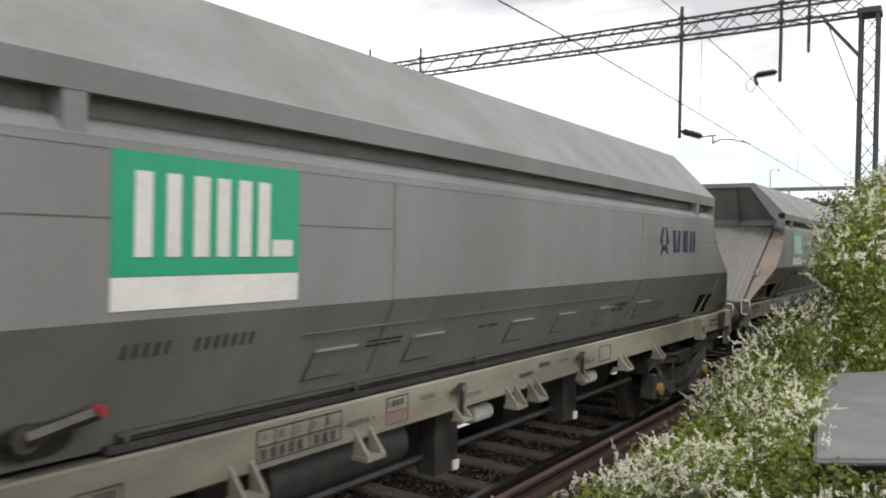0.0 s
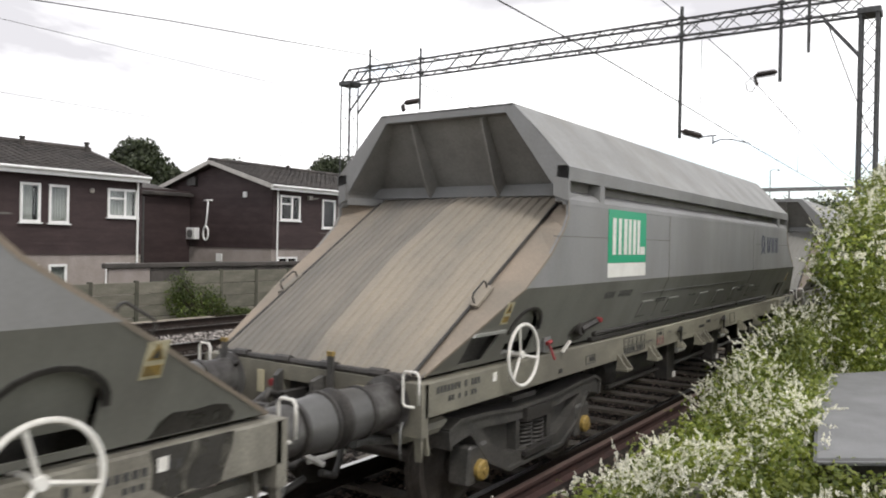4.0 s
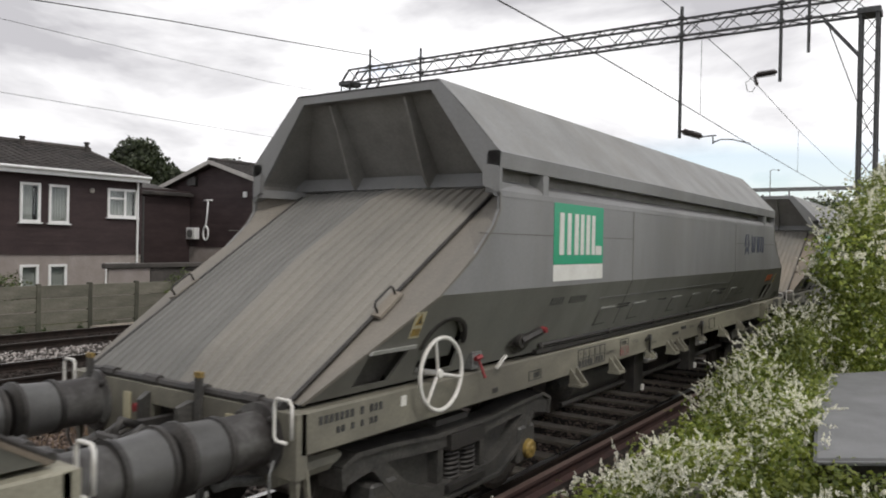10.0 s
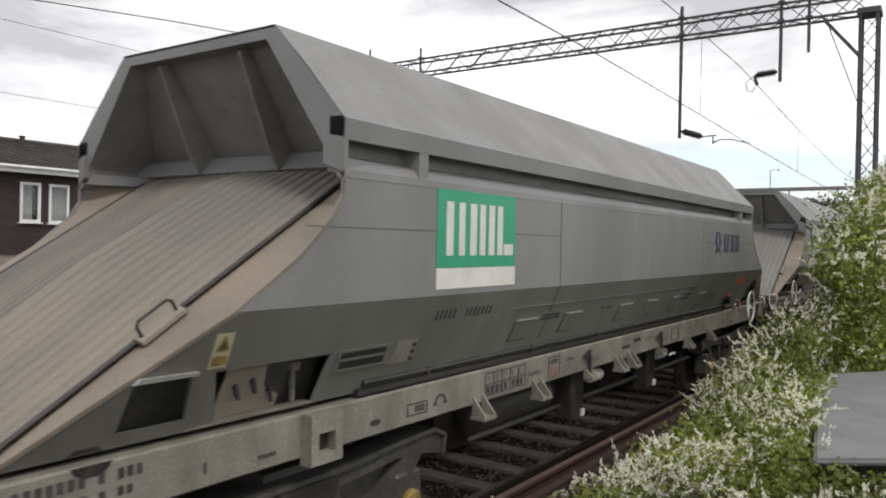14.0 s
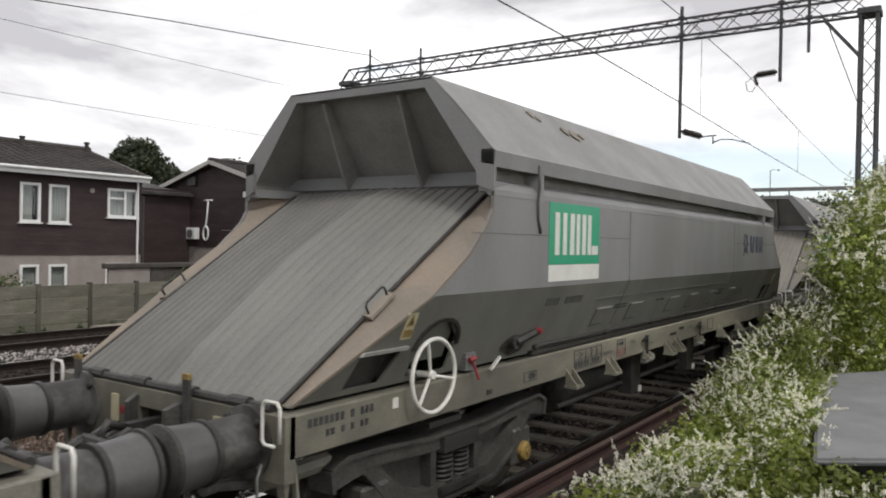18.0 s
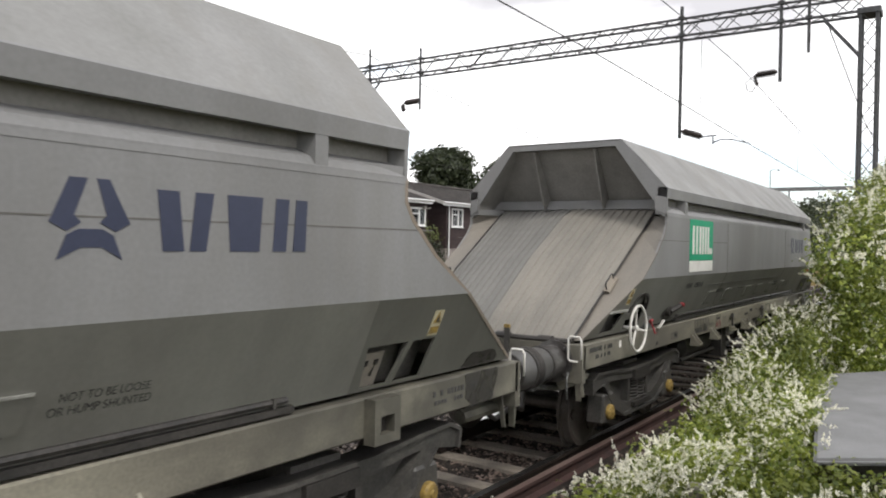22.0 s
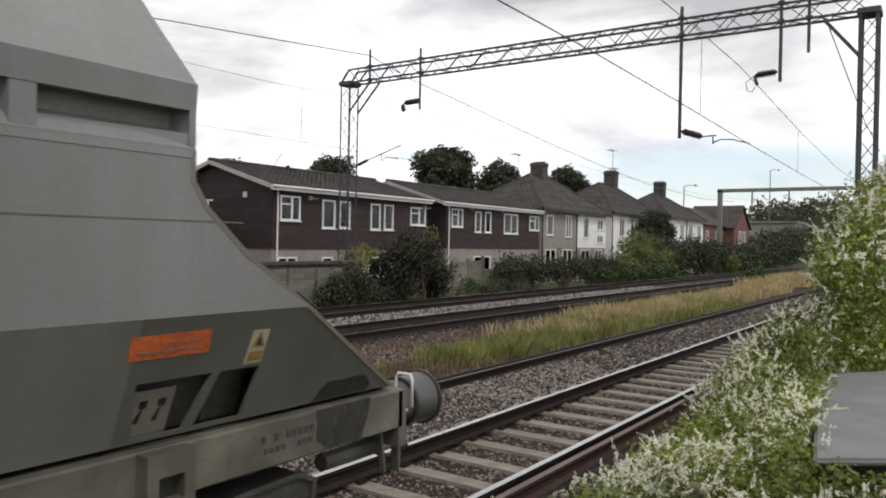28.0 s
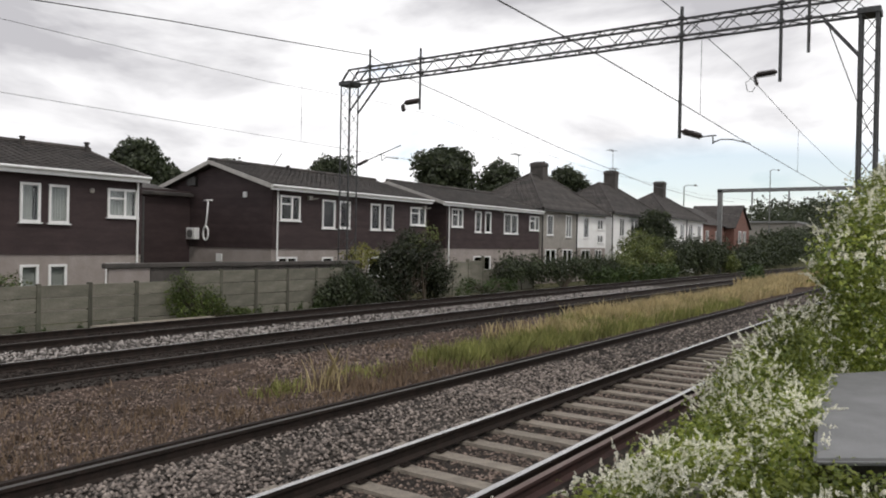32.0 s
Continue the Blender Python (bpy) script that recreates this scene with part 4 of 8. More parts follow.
def terrace(x0, x1, y0, depth, zg, zb, ze, zr, upper, lower, label, pipe=None, ol=0.2, og=0.2):
    """Two-storey boarded terrace: rendered ground floor, dark boarded upper floor, tiled pitched roof."""
    h = thing("house", pose(0, 0, 0), label, "house", "boarded terrace houses")
    bm = bm_new()
    wall_with_holes(bm, x0, x1, zg, zb, y0 + 0.03, y0 + 0.3, [w[:4] for w in lower])
    part("ground_floor_wall", bm, M["render_grey"], h, "pinkish-grey rendered wall")
    bm = bm_new()
    wall_with_holes(bm, x0, x1, zb, ze, y0, y0 + 0.3, [w[:4] for w in upper])
    part("boarded_wall", bm, M["cladding"], h, "dark maroon boarded upper wall")
    wall = h.children[-1]
    # lapped boards over the wall, cut at the windows
    step = 0.165
    k = 0
    while zb + k * step < ze - 0.2:
        za, zc = zb + k * step, zb + (k + 1) * step + 0.012
        cuts = sorted((w[0] - 0.01, w[1] + 0.01) for w in upper if w[2] < zc and w[3] > za)
        xs = [x0] + [c for w in cuts for c in w] + [x1]
        for xa, xb in zip(xs[0::2], xs[1::2]):
            bm = bm_new()
            add_prism(bm, [(xa, y0 - 0.015, za), (xa, y0 + 0.004, za), (xa, y0 + 0.004, zc), (xa, y0 - 0.006, zc)], [(xb, y0 - 0.015, za), (xb, y0 + 0.004, za), (xb, y0 + 0.004, zc), (xb, y0 - 0.006, zc)])
            part("board", bm, M["cladding"], wall)
        k += 1
    y1, ym = y0 + depth, y0 + depth / 2
    for xa, xb in ((x0, x0 + 0.3), (x1 - 0.3, x1)):
        bm = bm_new()
        add_box(bm, xa, xb, y0 + 0.3, y1 - 0.3, zg, zb)
        part("end_wall", bm, M["render_grey"], h)
        bm = bm_new()
        add_prism(bm, [(xa - 0.02, y0 + 0.3, zb), (xa - 0.02, y1 - 0.3, zb), (xa - 0.02, y1 - 0.3, ze), (xa - 0.02, ym, zr - 0.12), (xa - 0.02, y0 + 0.3, ze)],
                  [(xb + 0.02, y0 + 0.3, zb), (xb + 0.02, y1 - 0.3, zb), (xb + 0.02, y1 - 0.3, ze), (xb + 0.02, ym, zr - 0.12), (xb + 0.02, y0 + 0.3, ze)])
        gable = part("gable_wall", bm, M["cladding"], h, "dark maroon boarded gable")
        if xa == x0:
            k = 0
            while zb + k * step < zr - 0.45:
                za, zc = zb + k * step, zb + (k + 1) * step + 0.012
                run = depth / 2 - 0.02 if zc < ze else (depth / 2 - 0.02) * (zr - 0.12 - zc) / (zr - 0.12 - ze)
                bm = bm_new()
                add_prism(bm, [(x0 - 0.036, ym - run, za), (x0 - 0.016, ym - run, za), (x0 - 0.016, ym - run, zc), (x0 - 0.026, ym - run, zc)], [(x0 - 0.036, ym + run, za), (x0 - 0.016, ym + run, za), (x0 - 0.016, ym + run, zc), (x0 - 0.026, ym + run, zc)])
                part("board", bm, M["cladding"], gable)
                k += 1
    bm = bm_new()
    add_box(bm, x0, x1, y1 - 0.3, y1, zg, ze)
    part("rear_wall", bm, M["cladding"], h)
    # roof
    ov = 0.35
    drop = ov * (zr - ze) / (depth / 2)
    bm = bm_new()
    xl, xr = x0 - ol, x1 + og
    a = [(xl + 0.02, y0 - ov, ze - drop), (xl + 0.02, ym, zr), (xl + 0.02, y1 + ov, ze - drop), (xl + 0.02, y1 + ov, ze - drop - 0.1), (xl + 0.02, ym, zr - 0.12), (xl + 0.02, y0 - ov, ze - drop - 0.1)]
    add_prism(bm, a, [(xr - 0.02, p[1], p[2]) for p in a])
    roof = part("roof", bm, M["roof_tile"], h, "brown-grey tiled roof")
    tile_slope(roof, "tile", (xl, y0 - ov, ze - drop + 0.02), (xr, y0 - ov, ze - drop + 0.02), (xl, ym, zr + 0.02), (xr, ym, zr + 0.02))
    bm = bm_new()
    add_bar(bm, (xl, ym, zr + 0.06), (xr, ym, zr + 0.06), 0.12, None, 0, 8)
    part("ridge_tile", bm, M["roof_tile"], roof)
    # white eaves board and gutter
    bm = bm_new()
    add_box(bm, xl, xr, y0 - ov - 0.03, y0 - ov + 0.02, ze - drop - 0.22, ze - drop)
    add_bar(bm, (xl, y0 - ov - 0.09, ze - drop - 0.03), (xr, y0 - ov - 0.09, ze - drop - 0.03), 0.06, None, 0, 8)
    part("eaves_board", bm, M["upvc"], h, "white eaves board with gutter")
    for xs in (xl, xr):
        bm = bm_new()
        for sgn in (-1, 1):
            add_bar(bm, (xs, ym, zr - 0.06), (xs, ym + sgn * (depth / 2 + ov), ze - drop - 0.06), 0.05, 0.2)
        part("bargeboard", bm, M["bargeboard"], h, "pale bargeboard")
    if pipe is not None:
        bm = bm_new()
        add_bar(bm, (pipe, y0 - 0.085, zg), (pipe, y0 - 0.085, ze - 0.25), 0.045, None, 0, 8)
        part("downpipe", bm, M["upvc"], h, "white plastic downpipe")
    for w in upper:
        window(h, w[0], w[1], w[2], w[3], y0 - 0.012, w[4], w[5])
    for w in lower:
        window(h, w[0], w[1], w[2], w[3], y0 + 0.03, w[4], w[5])
    return h


HY = 27.0
h1 = terrace(-8.0, 17.85, HY, 8.0, -0.9, 1.55, 4.70, 5.88,
             [(13.13, 13.84, 2.69, 4.08, "tall", 0.55), (14.13, 14.87, 2.68, 4.07, "tall", 0.9), (16.38, 17.63, 2.98, 4.09, "casement", 0.8), (9.0, 10.2, 2.9, 4.08, "pair", 0.5)],
             [(13.17, 13.83, 0.1, 1.2, "tall", 0.74), (14.17, 14.85, 0.1, 1.2, "tall", 0.74), (16.35, 17.4, 0.1, 1.22, "casement", 0.3)],
             "maroon boarded two-storey house with white windows", 17.62, 0.2, 0.12)
h2 = terrace(24.75, 37.2, HY, 8.4, -0.9, 1.8, 4.90, 6.13,
             [(25.2, 26.53, 3.17, 4.39, "casement", 0.3), (28.08, 29.04, 2.87, 4.34, "tall", 0.9), (31.88, 32.72, 2.88, 4.34, "tall", 0.9), (33.04, 33.88, 2.9, 4.35, "tall", 0.9), (35.5, 37.0, 3.25, 4.34, "casement", 0.8), (29.35, 30.2, 2.9, 4.34, "tall", 0.9)],
             [(25.1, 26.4, 0.5, 1.42, "pair", 0.3), (28.15, 28.95, 0.5, 1.4, "tall", 0.3), (31.8, 33.9, 0.3, 1.4, "pair", 0.6)],
             "maroon boarded two-storey house with gable and white windows", 25.0, 0.42, 0.08)
h3 = terrace(39.3, 51.9, HY, 8.4, -0.9, 1.9, 4.90, 6.2,
             [(39.85, 41.15, 3.27, 4.46, "casement", 0.4), (42.66, 43.42, 2.99, 4.4, "tall", 0.9), (43.92, 44.7, 3.0, 4.42, "tall", 0.9), (46.5, 48.5, 2.98, 4.42, "pair", 0.3), (50.3, 51.85, 3.3, 4.41, "casement", 0.8)],
             [(42.6, 44.8, 0.4, 1.4, "pair", 0.6)],
             "maroon boarded two-storey house behind shrubs", 39.5, 0.85, 0.1)


def gable_fittings():
    """Air-conditioner box with its pipe, alarm box and vents on the boarded gable."""
    x = 24.75
    bm = bm_new()
    add_box(bm, x - 0.38, x - 0.045, 32.32, 33.0, 2.18, 2.78)
    bevel(bm, 0.03)
    u = part("fan_unit", bm, M["upvc"], h2, "white air-conditioner box")
    bm = bm_new()
    add_turned(bm, (-1, 0, 0), [(0, 0.22), (0.02, 0.22), (0.03, 0.18)], (x - 0.38, 32.68, 2.48), 16)
    part("fan_grille", bm, M["galv_light"], u)
    bm = bm_new()
    add_path(bm, [(x - 0.06, 31.66, 4.15), (x - 0.06, 31.75, 3.3), (x - 0.06, 31.85, 2.85), (x - 0.06, 32.0, 2.6)], 0.05, 7)
    part("vent_pipe", bm, M["upvc"], h2, "white bent pipe")
    bm = bm_new()
    add_path(bm, [(x - 0.06, 31.35, 4.17), (x - 0.06, 31.95, 4.17)], 0.05, 7)
    part("pipe_cap", bm, M["upvc"], h2)
    ring = [(x - 0.08, 31.8 + 0.2 * math.cos(i * math.pi / 6), 2.5 + 0.36 * math.sin(i * math.pi / 6)) for i in range(13)]
    bm = bm_new()
    add_path(bm, ring, 0.05, 6)
    part("coiled_pipe", bm, M["upvc"], h2, "white coiled pipe")
    bm = bm_new()
    add_box(bm, x - 0.10, x - 0.03, 28.75, 29.0, 4.28, 4.55)
    part("alarm_box", bm, M["upvc"], h2)
    bm = bm_new()
    add_box(bm, x - 0.2, x - 0.03, 32.55, 33.2, 4.95, 5.4)
    part("louvre", bm, M["black_steel"], h2)
    bm = bm_new()
    add_box(bm, x - 0.06, x - 0.02, 30.55, 31.0, 1.1, 1.5)
    part("small_window", bm, M["upvc"], h2)
    bm = bm_new()
    add_turned(bm, (0, -1, 0), [(0, 0.10), (0.05, 0.10), (0.08, 0.05)], (15.75, HY, 3.95), 10)
    part("wall_lamp", bm, M["render_pale"], h1)
    for hx in (27.0, 36.7, 38.0):
        if hx < 37.7:
            bm = bm_new()
            add_box(bm, hx, hx + 0.25, HY - 0.18, HY, 4.25, 4.45)
            add_bar(bm, (hx + 0.35, HY - 0.12, 4.3), (hx + 0.6, HY - 0.2, 4.35), 0.04, None, 0, 6)
            part("security_lamp", bm, M["render_pale"], h2)
    for hx in (46.0, 42.0):
        bm = bm_new()
        add_box(bm, hx, hx + 0.25, HY - 0.18, HY, 4.45, 4.62)
        part("security_lamp", bm, M["render_pale"], h3)
    for rx, ry, rz, rh in ((17.6, 30.6, 5.80, 0.32), (14.9, 30.5, 5.78, 0.26), (29.4, 30.9, 6.05, 0.22)):
        bm = bm_new()
        add_turned(bm, (0, 0, 1), [(0, 0.09), (rh, 0.08), (rh + 0.02, 0.13), (rh + 0.08, 0.11)], (rx, ry, rz), 10)
        part("roof_vent", bm, M["roof_tile"], h1 if rx < 20 else h2)
    bm = bm_new()
    add_bar(bm, (28.5, 31.2, 6.1), (29.3, 31.3, 7.05), 0.02, None, 0, 5)
    part("roof_aerial", bm, M["galv"], h2)
    bm = bm_new()
    add_bar(bm, (18.1, HY + 0.4, -0.8), (18.1, HY + 0.4, 3.9), 0.12, None, 0, 8)
    part("soil_pipe", bm, M["black_steel"], h1, "black soil pipe")


gable_fittings()


def link(x0, x1, y0, zr):
    """Recessed link with its low roof between two terraces."""
    h = thing("house_link", pose(0, 0, 0), "recessed dark boarded link between two houses", "house")
    bm = bm_new()
    add_box(bm, x0, x1, y0, y0 + 0.3, -0.9, zr - 0.6)
    part("wall", bm, M["cladding"], h)
    bm = bm_new()
    add_prism(bm, [(x0, y0 - 0.3, zr - 0.75), (x0, y0 + 4, zr), (x0, y0 + 4, zr - 0.15), (x0, y0 - 0.3, zr - 0.9)],
              [(x1, y0 - 0.3, zr - 0.75), (x1, y0 + 4, zr), (x1, y0 + 4, zr - 0.15), (x1, y0 - 0.3, zr - 0.9)])
    part("roof", bm, M["roof_tile"], h)


link(18.1, 24.6, 33.0, 5.25)
link(37.35, 39.2, 29.2, 5.6)


def semi(x0, x1, y0, zg, ze, zr, colours, wins, label, zband=2.05, low="render_grey", zc=1.2, xo=0.0):
    """Rendered pair of houses with a hipped roof and a central chimney."""
    h = thing("house", pose(0, 0, 0), label, "house", "rendered semi-detached houses")
    xk = (x0 + x1) / 2 + xo
    xm, y1 = (x0 + x1) / 2, y0 + 7.2
    ym = y0 + 3.6
    for a, b, c in ((x0, xm, colours[0]), (xm, x1, colours[1])):
        mine = [w for w in wins if a <= w[0] < b]
        bm = bm_new()
        wall_with_holes(bm, a, b, zband, ze, y0, y0 + 0.3, [w[:4] for w in mine if w[2] > zband])
        part("wall", bm, M[c], h)
        bm = bm_new()
        wall_with_holes(bm, a, b, zg, zband, y0 + 0.02, y0 + 0.3, [w[:4] for w in mine if w[3] < zband])
        part("ground_floor_wall", bm, M[low], h)
        bm = bm_new()
        wx = a if a == x0 else b - 0.3
        add_box(bm, wx, wx + 0.3, y0 + 0.3, y1, zg, ze)
        part("end_wall", bm, M[c], h)
        bm = bm_new()
        add_bar(bm, ((a + 0.15) if a == x0 else a + 0.05, y0 - 0.06, zg), ((a + 0.15) if a == x0 else a + 0.05, y0 - 0.06, ze), 0.06, None, 0, 8)
        part("downpipe", bm, M["black_steel"], h)
    for w in wins:
        window(h, *w[:4], y0, w[4], w[5])
    o = 0.35
    r0, r1 = Vector((xm - 1.6, ym, zr)), Vector((xm + 1.6, ym, zr))
    e = [Vector((x0 - o, y0 - o, ze)), Vector((x1 + o, y0 - o, ze)), Vector((x1 + o, y1 + o, ze)), Vector((x0 - o, y1 + o, ze))]
    bm = bm_new()
    vs = [bm.verts.new(p) for p in e + [r0, r1]]
    for ids in ((0, 1, 5, 4), (1, 2, 5), (2, 3, 4, 5), (3, 0, 4), (3, 2, 1, 0)):
        bm.faces.new([vs[i] for i in ids])
    roof = part("roof", bm, M["roof_tile"], h, "brown tiled hipped roof")
    up = Vector((0, 0, 0.03))
    tile_slope(roof, "tile", e[0] + up, e[1] + up, r0 + up, r1 + up, 16, 0.45)
    tile_slope(roof, "tile", e[3] + up, e[0] + up, r0 + up, r0 + up + Vector((0, 0.01, 0)), 16, 0.45)
    for a, b in ((e[0], r0), (e[1], r1), (e[3], r0), (r0, r1)):
        bm = bm_new()
        add_bar(bm, a + up * 2, b + up * 2, 0.12, None, 0, 6)
        part("ridge_tile", bm, M["roof_tile"], roof)
    bm = bm_new()
    add_box(bm, x0 - o - 0.05, x1 + o + 0.05, y0 - o - 0.1, y0 - o, ze - 0.14, ze)
    part("gutter", bm, M["black_steel"], h)
    bm = bm_new()
    add_box(bm, xk - 0.45, xk + 0.45, ym - 0.62, ym + 0.62, zr - 0.6, zr + zc - 0.3)
    add_box(bm, xk - 0.53, xk + 0.53, ym - 0.70, ym + 0.70, zr + zc - 0.3, zr + zc - 0.18)
    add_box(bm, xk - 0.48, xk + 0.48, ym - 0.65, ym + 0.65, zr + zc - 0.18, zr + zc)
    ch = part("chimney", bm, M["fence_dark"], h, "dark brick chimney stack")
    for k in range(4):
        bm = bm_new()
        add_turned(bm, (0, 0, 1), [(0, 0.11), (0.1, 0.10), (0.13, 0.11)], (xk, ym - 0.45 + 0.3 * k, zr + zc), 8)
        part("chimney_pot", bm, M["fence_dark"], ch)
    return h


semi(52.25, 65.0, HY, -0.9, 5.0, 8.2, ("render_pale", "render_white"),
     [(53.2, 54.3, 3.0, 4.6, "tall", 0.5), (56.6, 57.7, 2.9, 4.7, "pair", 0.4), (60.1, 61.2, 2.9, 4.7, "tall", 0.2), (63.1, 64.3, 3.7, 4.6, "pair", 0.4), (63.1, 64.3, 2.5, 3.2, "pair", 0.4), (53.0, 54.9, 0.2, 1.9, "pair", 0.9), (56.1, 57.9, 0.2, 1.9, "pair", 0.4), (59.7, 61.5, 0.2, 1.9, "pair", 0.4), (62.7, 64.1, 0.2, 1.9, "pair", 0.4)],
     "grey and white rendered pair of houses with hipped roof", 2.05, "render_grey", 1.15)
semi(66.3, 80.3, HY, -0.9, 5.35, 8.55, ("render_white", "render_white"),
     [(68.3, 69.5, 3.2, 4.9, "pair", 0.4), (71.2, 73.0, 3.2, 4.9, "pair", 0.2), (75.0, 76.4, 3.2, 4.9, "pair", 0.4), (78.0, 79.4, 3.2, 4.9, "pair", 0.4)],
     "white rendered pair of houses with tall chimney", 1.2, "render_white", 1.5, 1.5)
semi(82.2, 96.0, HY, -0.9, 5.55, 8.5, ("render_white", "render_white"),
     [(83.6, 84.8, 3.2, 5.0, "pair", 0.4), (86.8, 88.2, 3.2, 5.0, "pair", 0.4), (90.0, 91.6, 3.2, 5.0, "pair", 0.4), (93.6, 95.0, 3.2, 5.0, "pair", 0.4)],
     "white rendered pair of houses farther down the line", 1.2, "render_white", 1.6, 1.0)


def red_house():
    h = thing("house", pose(0, 0, 0), "red-brick house with tiled gabled roof", "house")
    x0, x1, y0, y1 = 104.0, 128.0, 30.0, 40.0
    bm = bm_new()
    wall_with_holes(bm, x0, x1, -0.9, 5.6, y0, y0 + 0.3, [(108, 109.5, 3.2, 4.7), (113, 114.5, 3.2, 4.7)])
    part("wall", bm, M["brick_red"], h)
    bm = bm_new()
    add_box(bm, x0, x0 + 0.3, y0 + 0.3, y1, -0.9, 5.6)
    part("end_wall", bm, M["brick_red"], h)
    bm = bm_new()
    a = [(x0 - 0.3, y0 - 0.4, 5.5), (x0 - 0.3, 35, 8.4), (x0 - 0.3, y1 + 0.4, 5.5)]
    add_prism(bm, a, [(x1, p[1], p[2]) for p in a])
    part("roof", bm, M["roof_tile"], h)
    # cross gable
    bm = bm_new()
    add_prism(bm, [(118, 28.6, -0.9), (127.5, 28.6, -0.9), (127.5, 28.6, 5.4), (122.7, 28.6, 8.6), (118, 28.6, 5.4)], [(118, 35, -0.9), (127.5, 35, -0.9), (127.5, 35, 5.4), (122.7, 35, 8.6), (118, 35, 5.4)])
    part("gable_wing", bm, M["brick_red"], h)
    bm = bm_new()
    for xa, s in ((117.6, 1), (127.9, -1)):
        add_prism(bm, [(xa, 28.3, 5.2), (122.7, 28.3, 8.75), (122.7, 28.3, 8.95), (xa - 0.2 * s, 28.3, 5.3)], [(xa, 36, 5.2), (122.7, 36, 8.75), (122.7, 36, 8.95), (xa - 0.2 * s, 36, 5.3)])
    part("gable_roof", bm, M["roof_tile"], h)
    window(h, 108, 109.5, 3.2, 4.7, y0, "pair", 0.3)
    window(h, 113, 114.5, 3.2, 4.7, y0, "pair", 0.3)
    window(h, 120.6, 122.2, 3.0, 4.9, 28.55, "pair", 0.3)
    window(h, 123.4, 125.0, 3.0, 4.9, 28.55, "pair", 0.3)


red_house()


def aerials():
    for x, y, z, h in ((75.2, 30.6, 9.9, 2.4), (76.4, 30.8, 9.2, 1.3), (56.5, 31.5, 8.3, 1.6)):
        a = thing("tv_aerial", pose(x, y, z), "thin roof-top television aerial", "aerial", "roof aerials")
        bm = bm_new()
        add_bar(bm, (0, 0, -0.6), (0, 0, h), 0.03, None, 0, 6)
        part("pole", bm, M["galv"], a)
        bm = bm_new()
        add_bar(bm, (-0.8, 0, h), (0.8, 0.3, h), 0.03, None, 0, 6)
        part("boom", bm, M["galv"], a)
        for k in range(5):
            bm = bm_new()
            d = -0.7 + 0.35 * k
            add_bar(bm, (d, -0.25, h), (d, 0.55, h), 0.015, None, 0, 5)
            part("element", bm, M["galv"], a)
    for x, y, zt in ((149.5, 30.0, 16.8), (107.5, 33.0, 10.9)):
        l = thing("street_lamp", pose(x, y, 0), "tall grey street lamp beyond the houses", "street lamp", "street lamps")
        bm = bm_new()
        add_turned(bm, (0, 0, 1), [(-0.5, 0.14), (zt * 0.5, 0.10), (zt, 0.07)], (0, 0, 0), 8)
        part("column", bm, M["galv_light"], l)
        bm = bm_new()
        add_path(bm, [(0, 0, zt), (0.8, -0.3, zt + 0.25), (1.9, -0.8, zt + 0.3)], 0.05, 6)
        part("arm", bm, M["galv_light"], l)
        bm = bm_new()
        add_box(bm, 1.7, 2.6, -1.15, -0.85, zt + 0.2, zt + 0.4, 0, (0.1, 0.05))
        part("lantern", bm, M["galv_light"], l)
    s = thing("far_shed", pose(0, 0, 0), "pale flat-roofed shed far beyond the line", "shed")
    bm = bm_new()
    add_box(bm, 258, 300, 44, 58, -1, 10.6)
    part("wall", bm, M["render_pale"], s)
    bm = bm_new()
    add_box(bm, 257, 301, 43.4, 58.6, 10.6, 11.2)
    part("roof", bm, M["galv_light"], s)


aerials()


# ---- lineside fence ----
def plank_mesh(L, h, t):
    bm = bm_new()
    add_box(bm, 0.02, L - 0.02, -t / 2, t / 2, 0.010, h - 0.010)
    bevel(bm, 0.006)
    return finish("fence_plank", bm, M["fence"])


def post_mesh(h):
    bm = bm_new()
    add_box(bm, -0.06, 0.06, -0.065, 0.07, -0.7, h, 0, (0.01, 0.01))
    return finish("fence_post", bm, M["fence_post"])


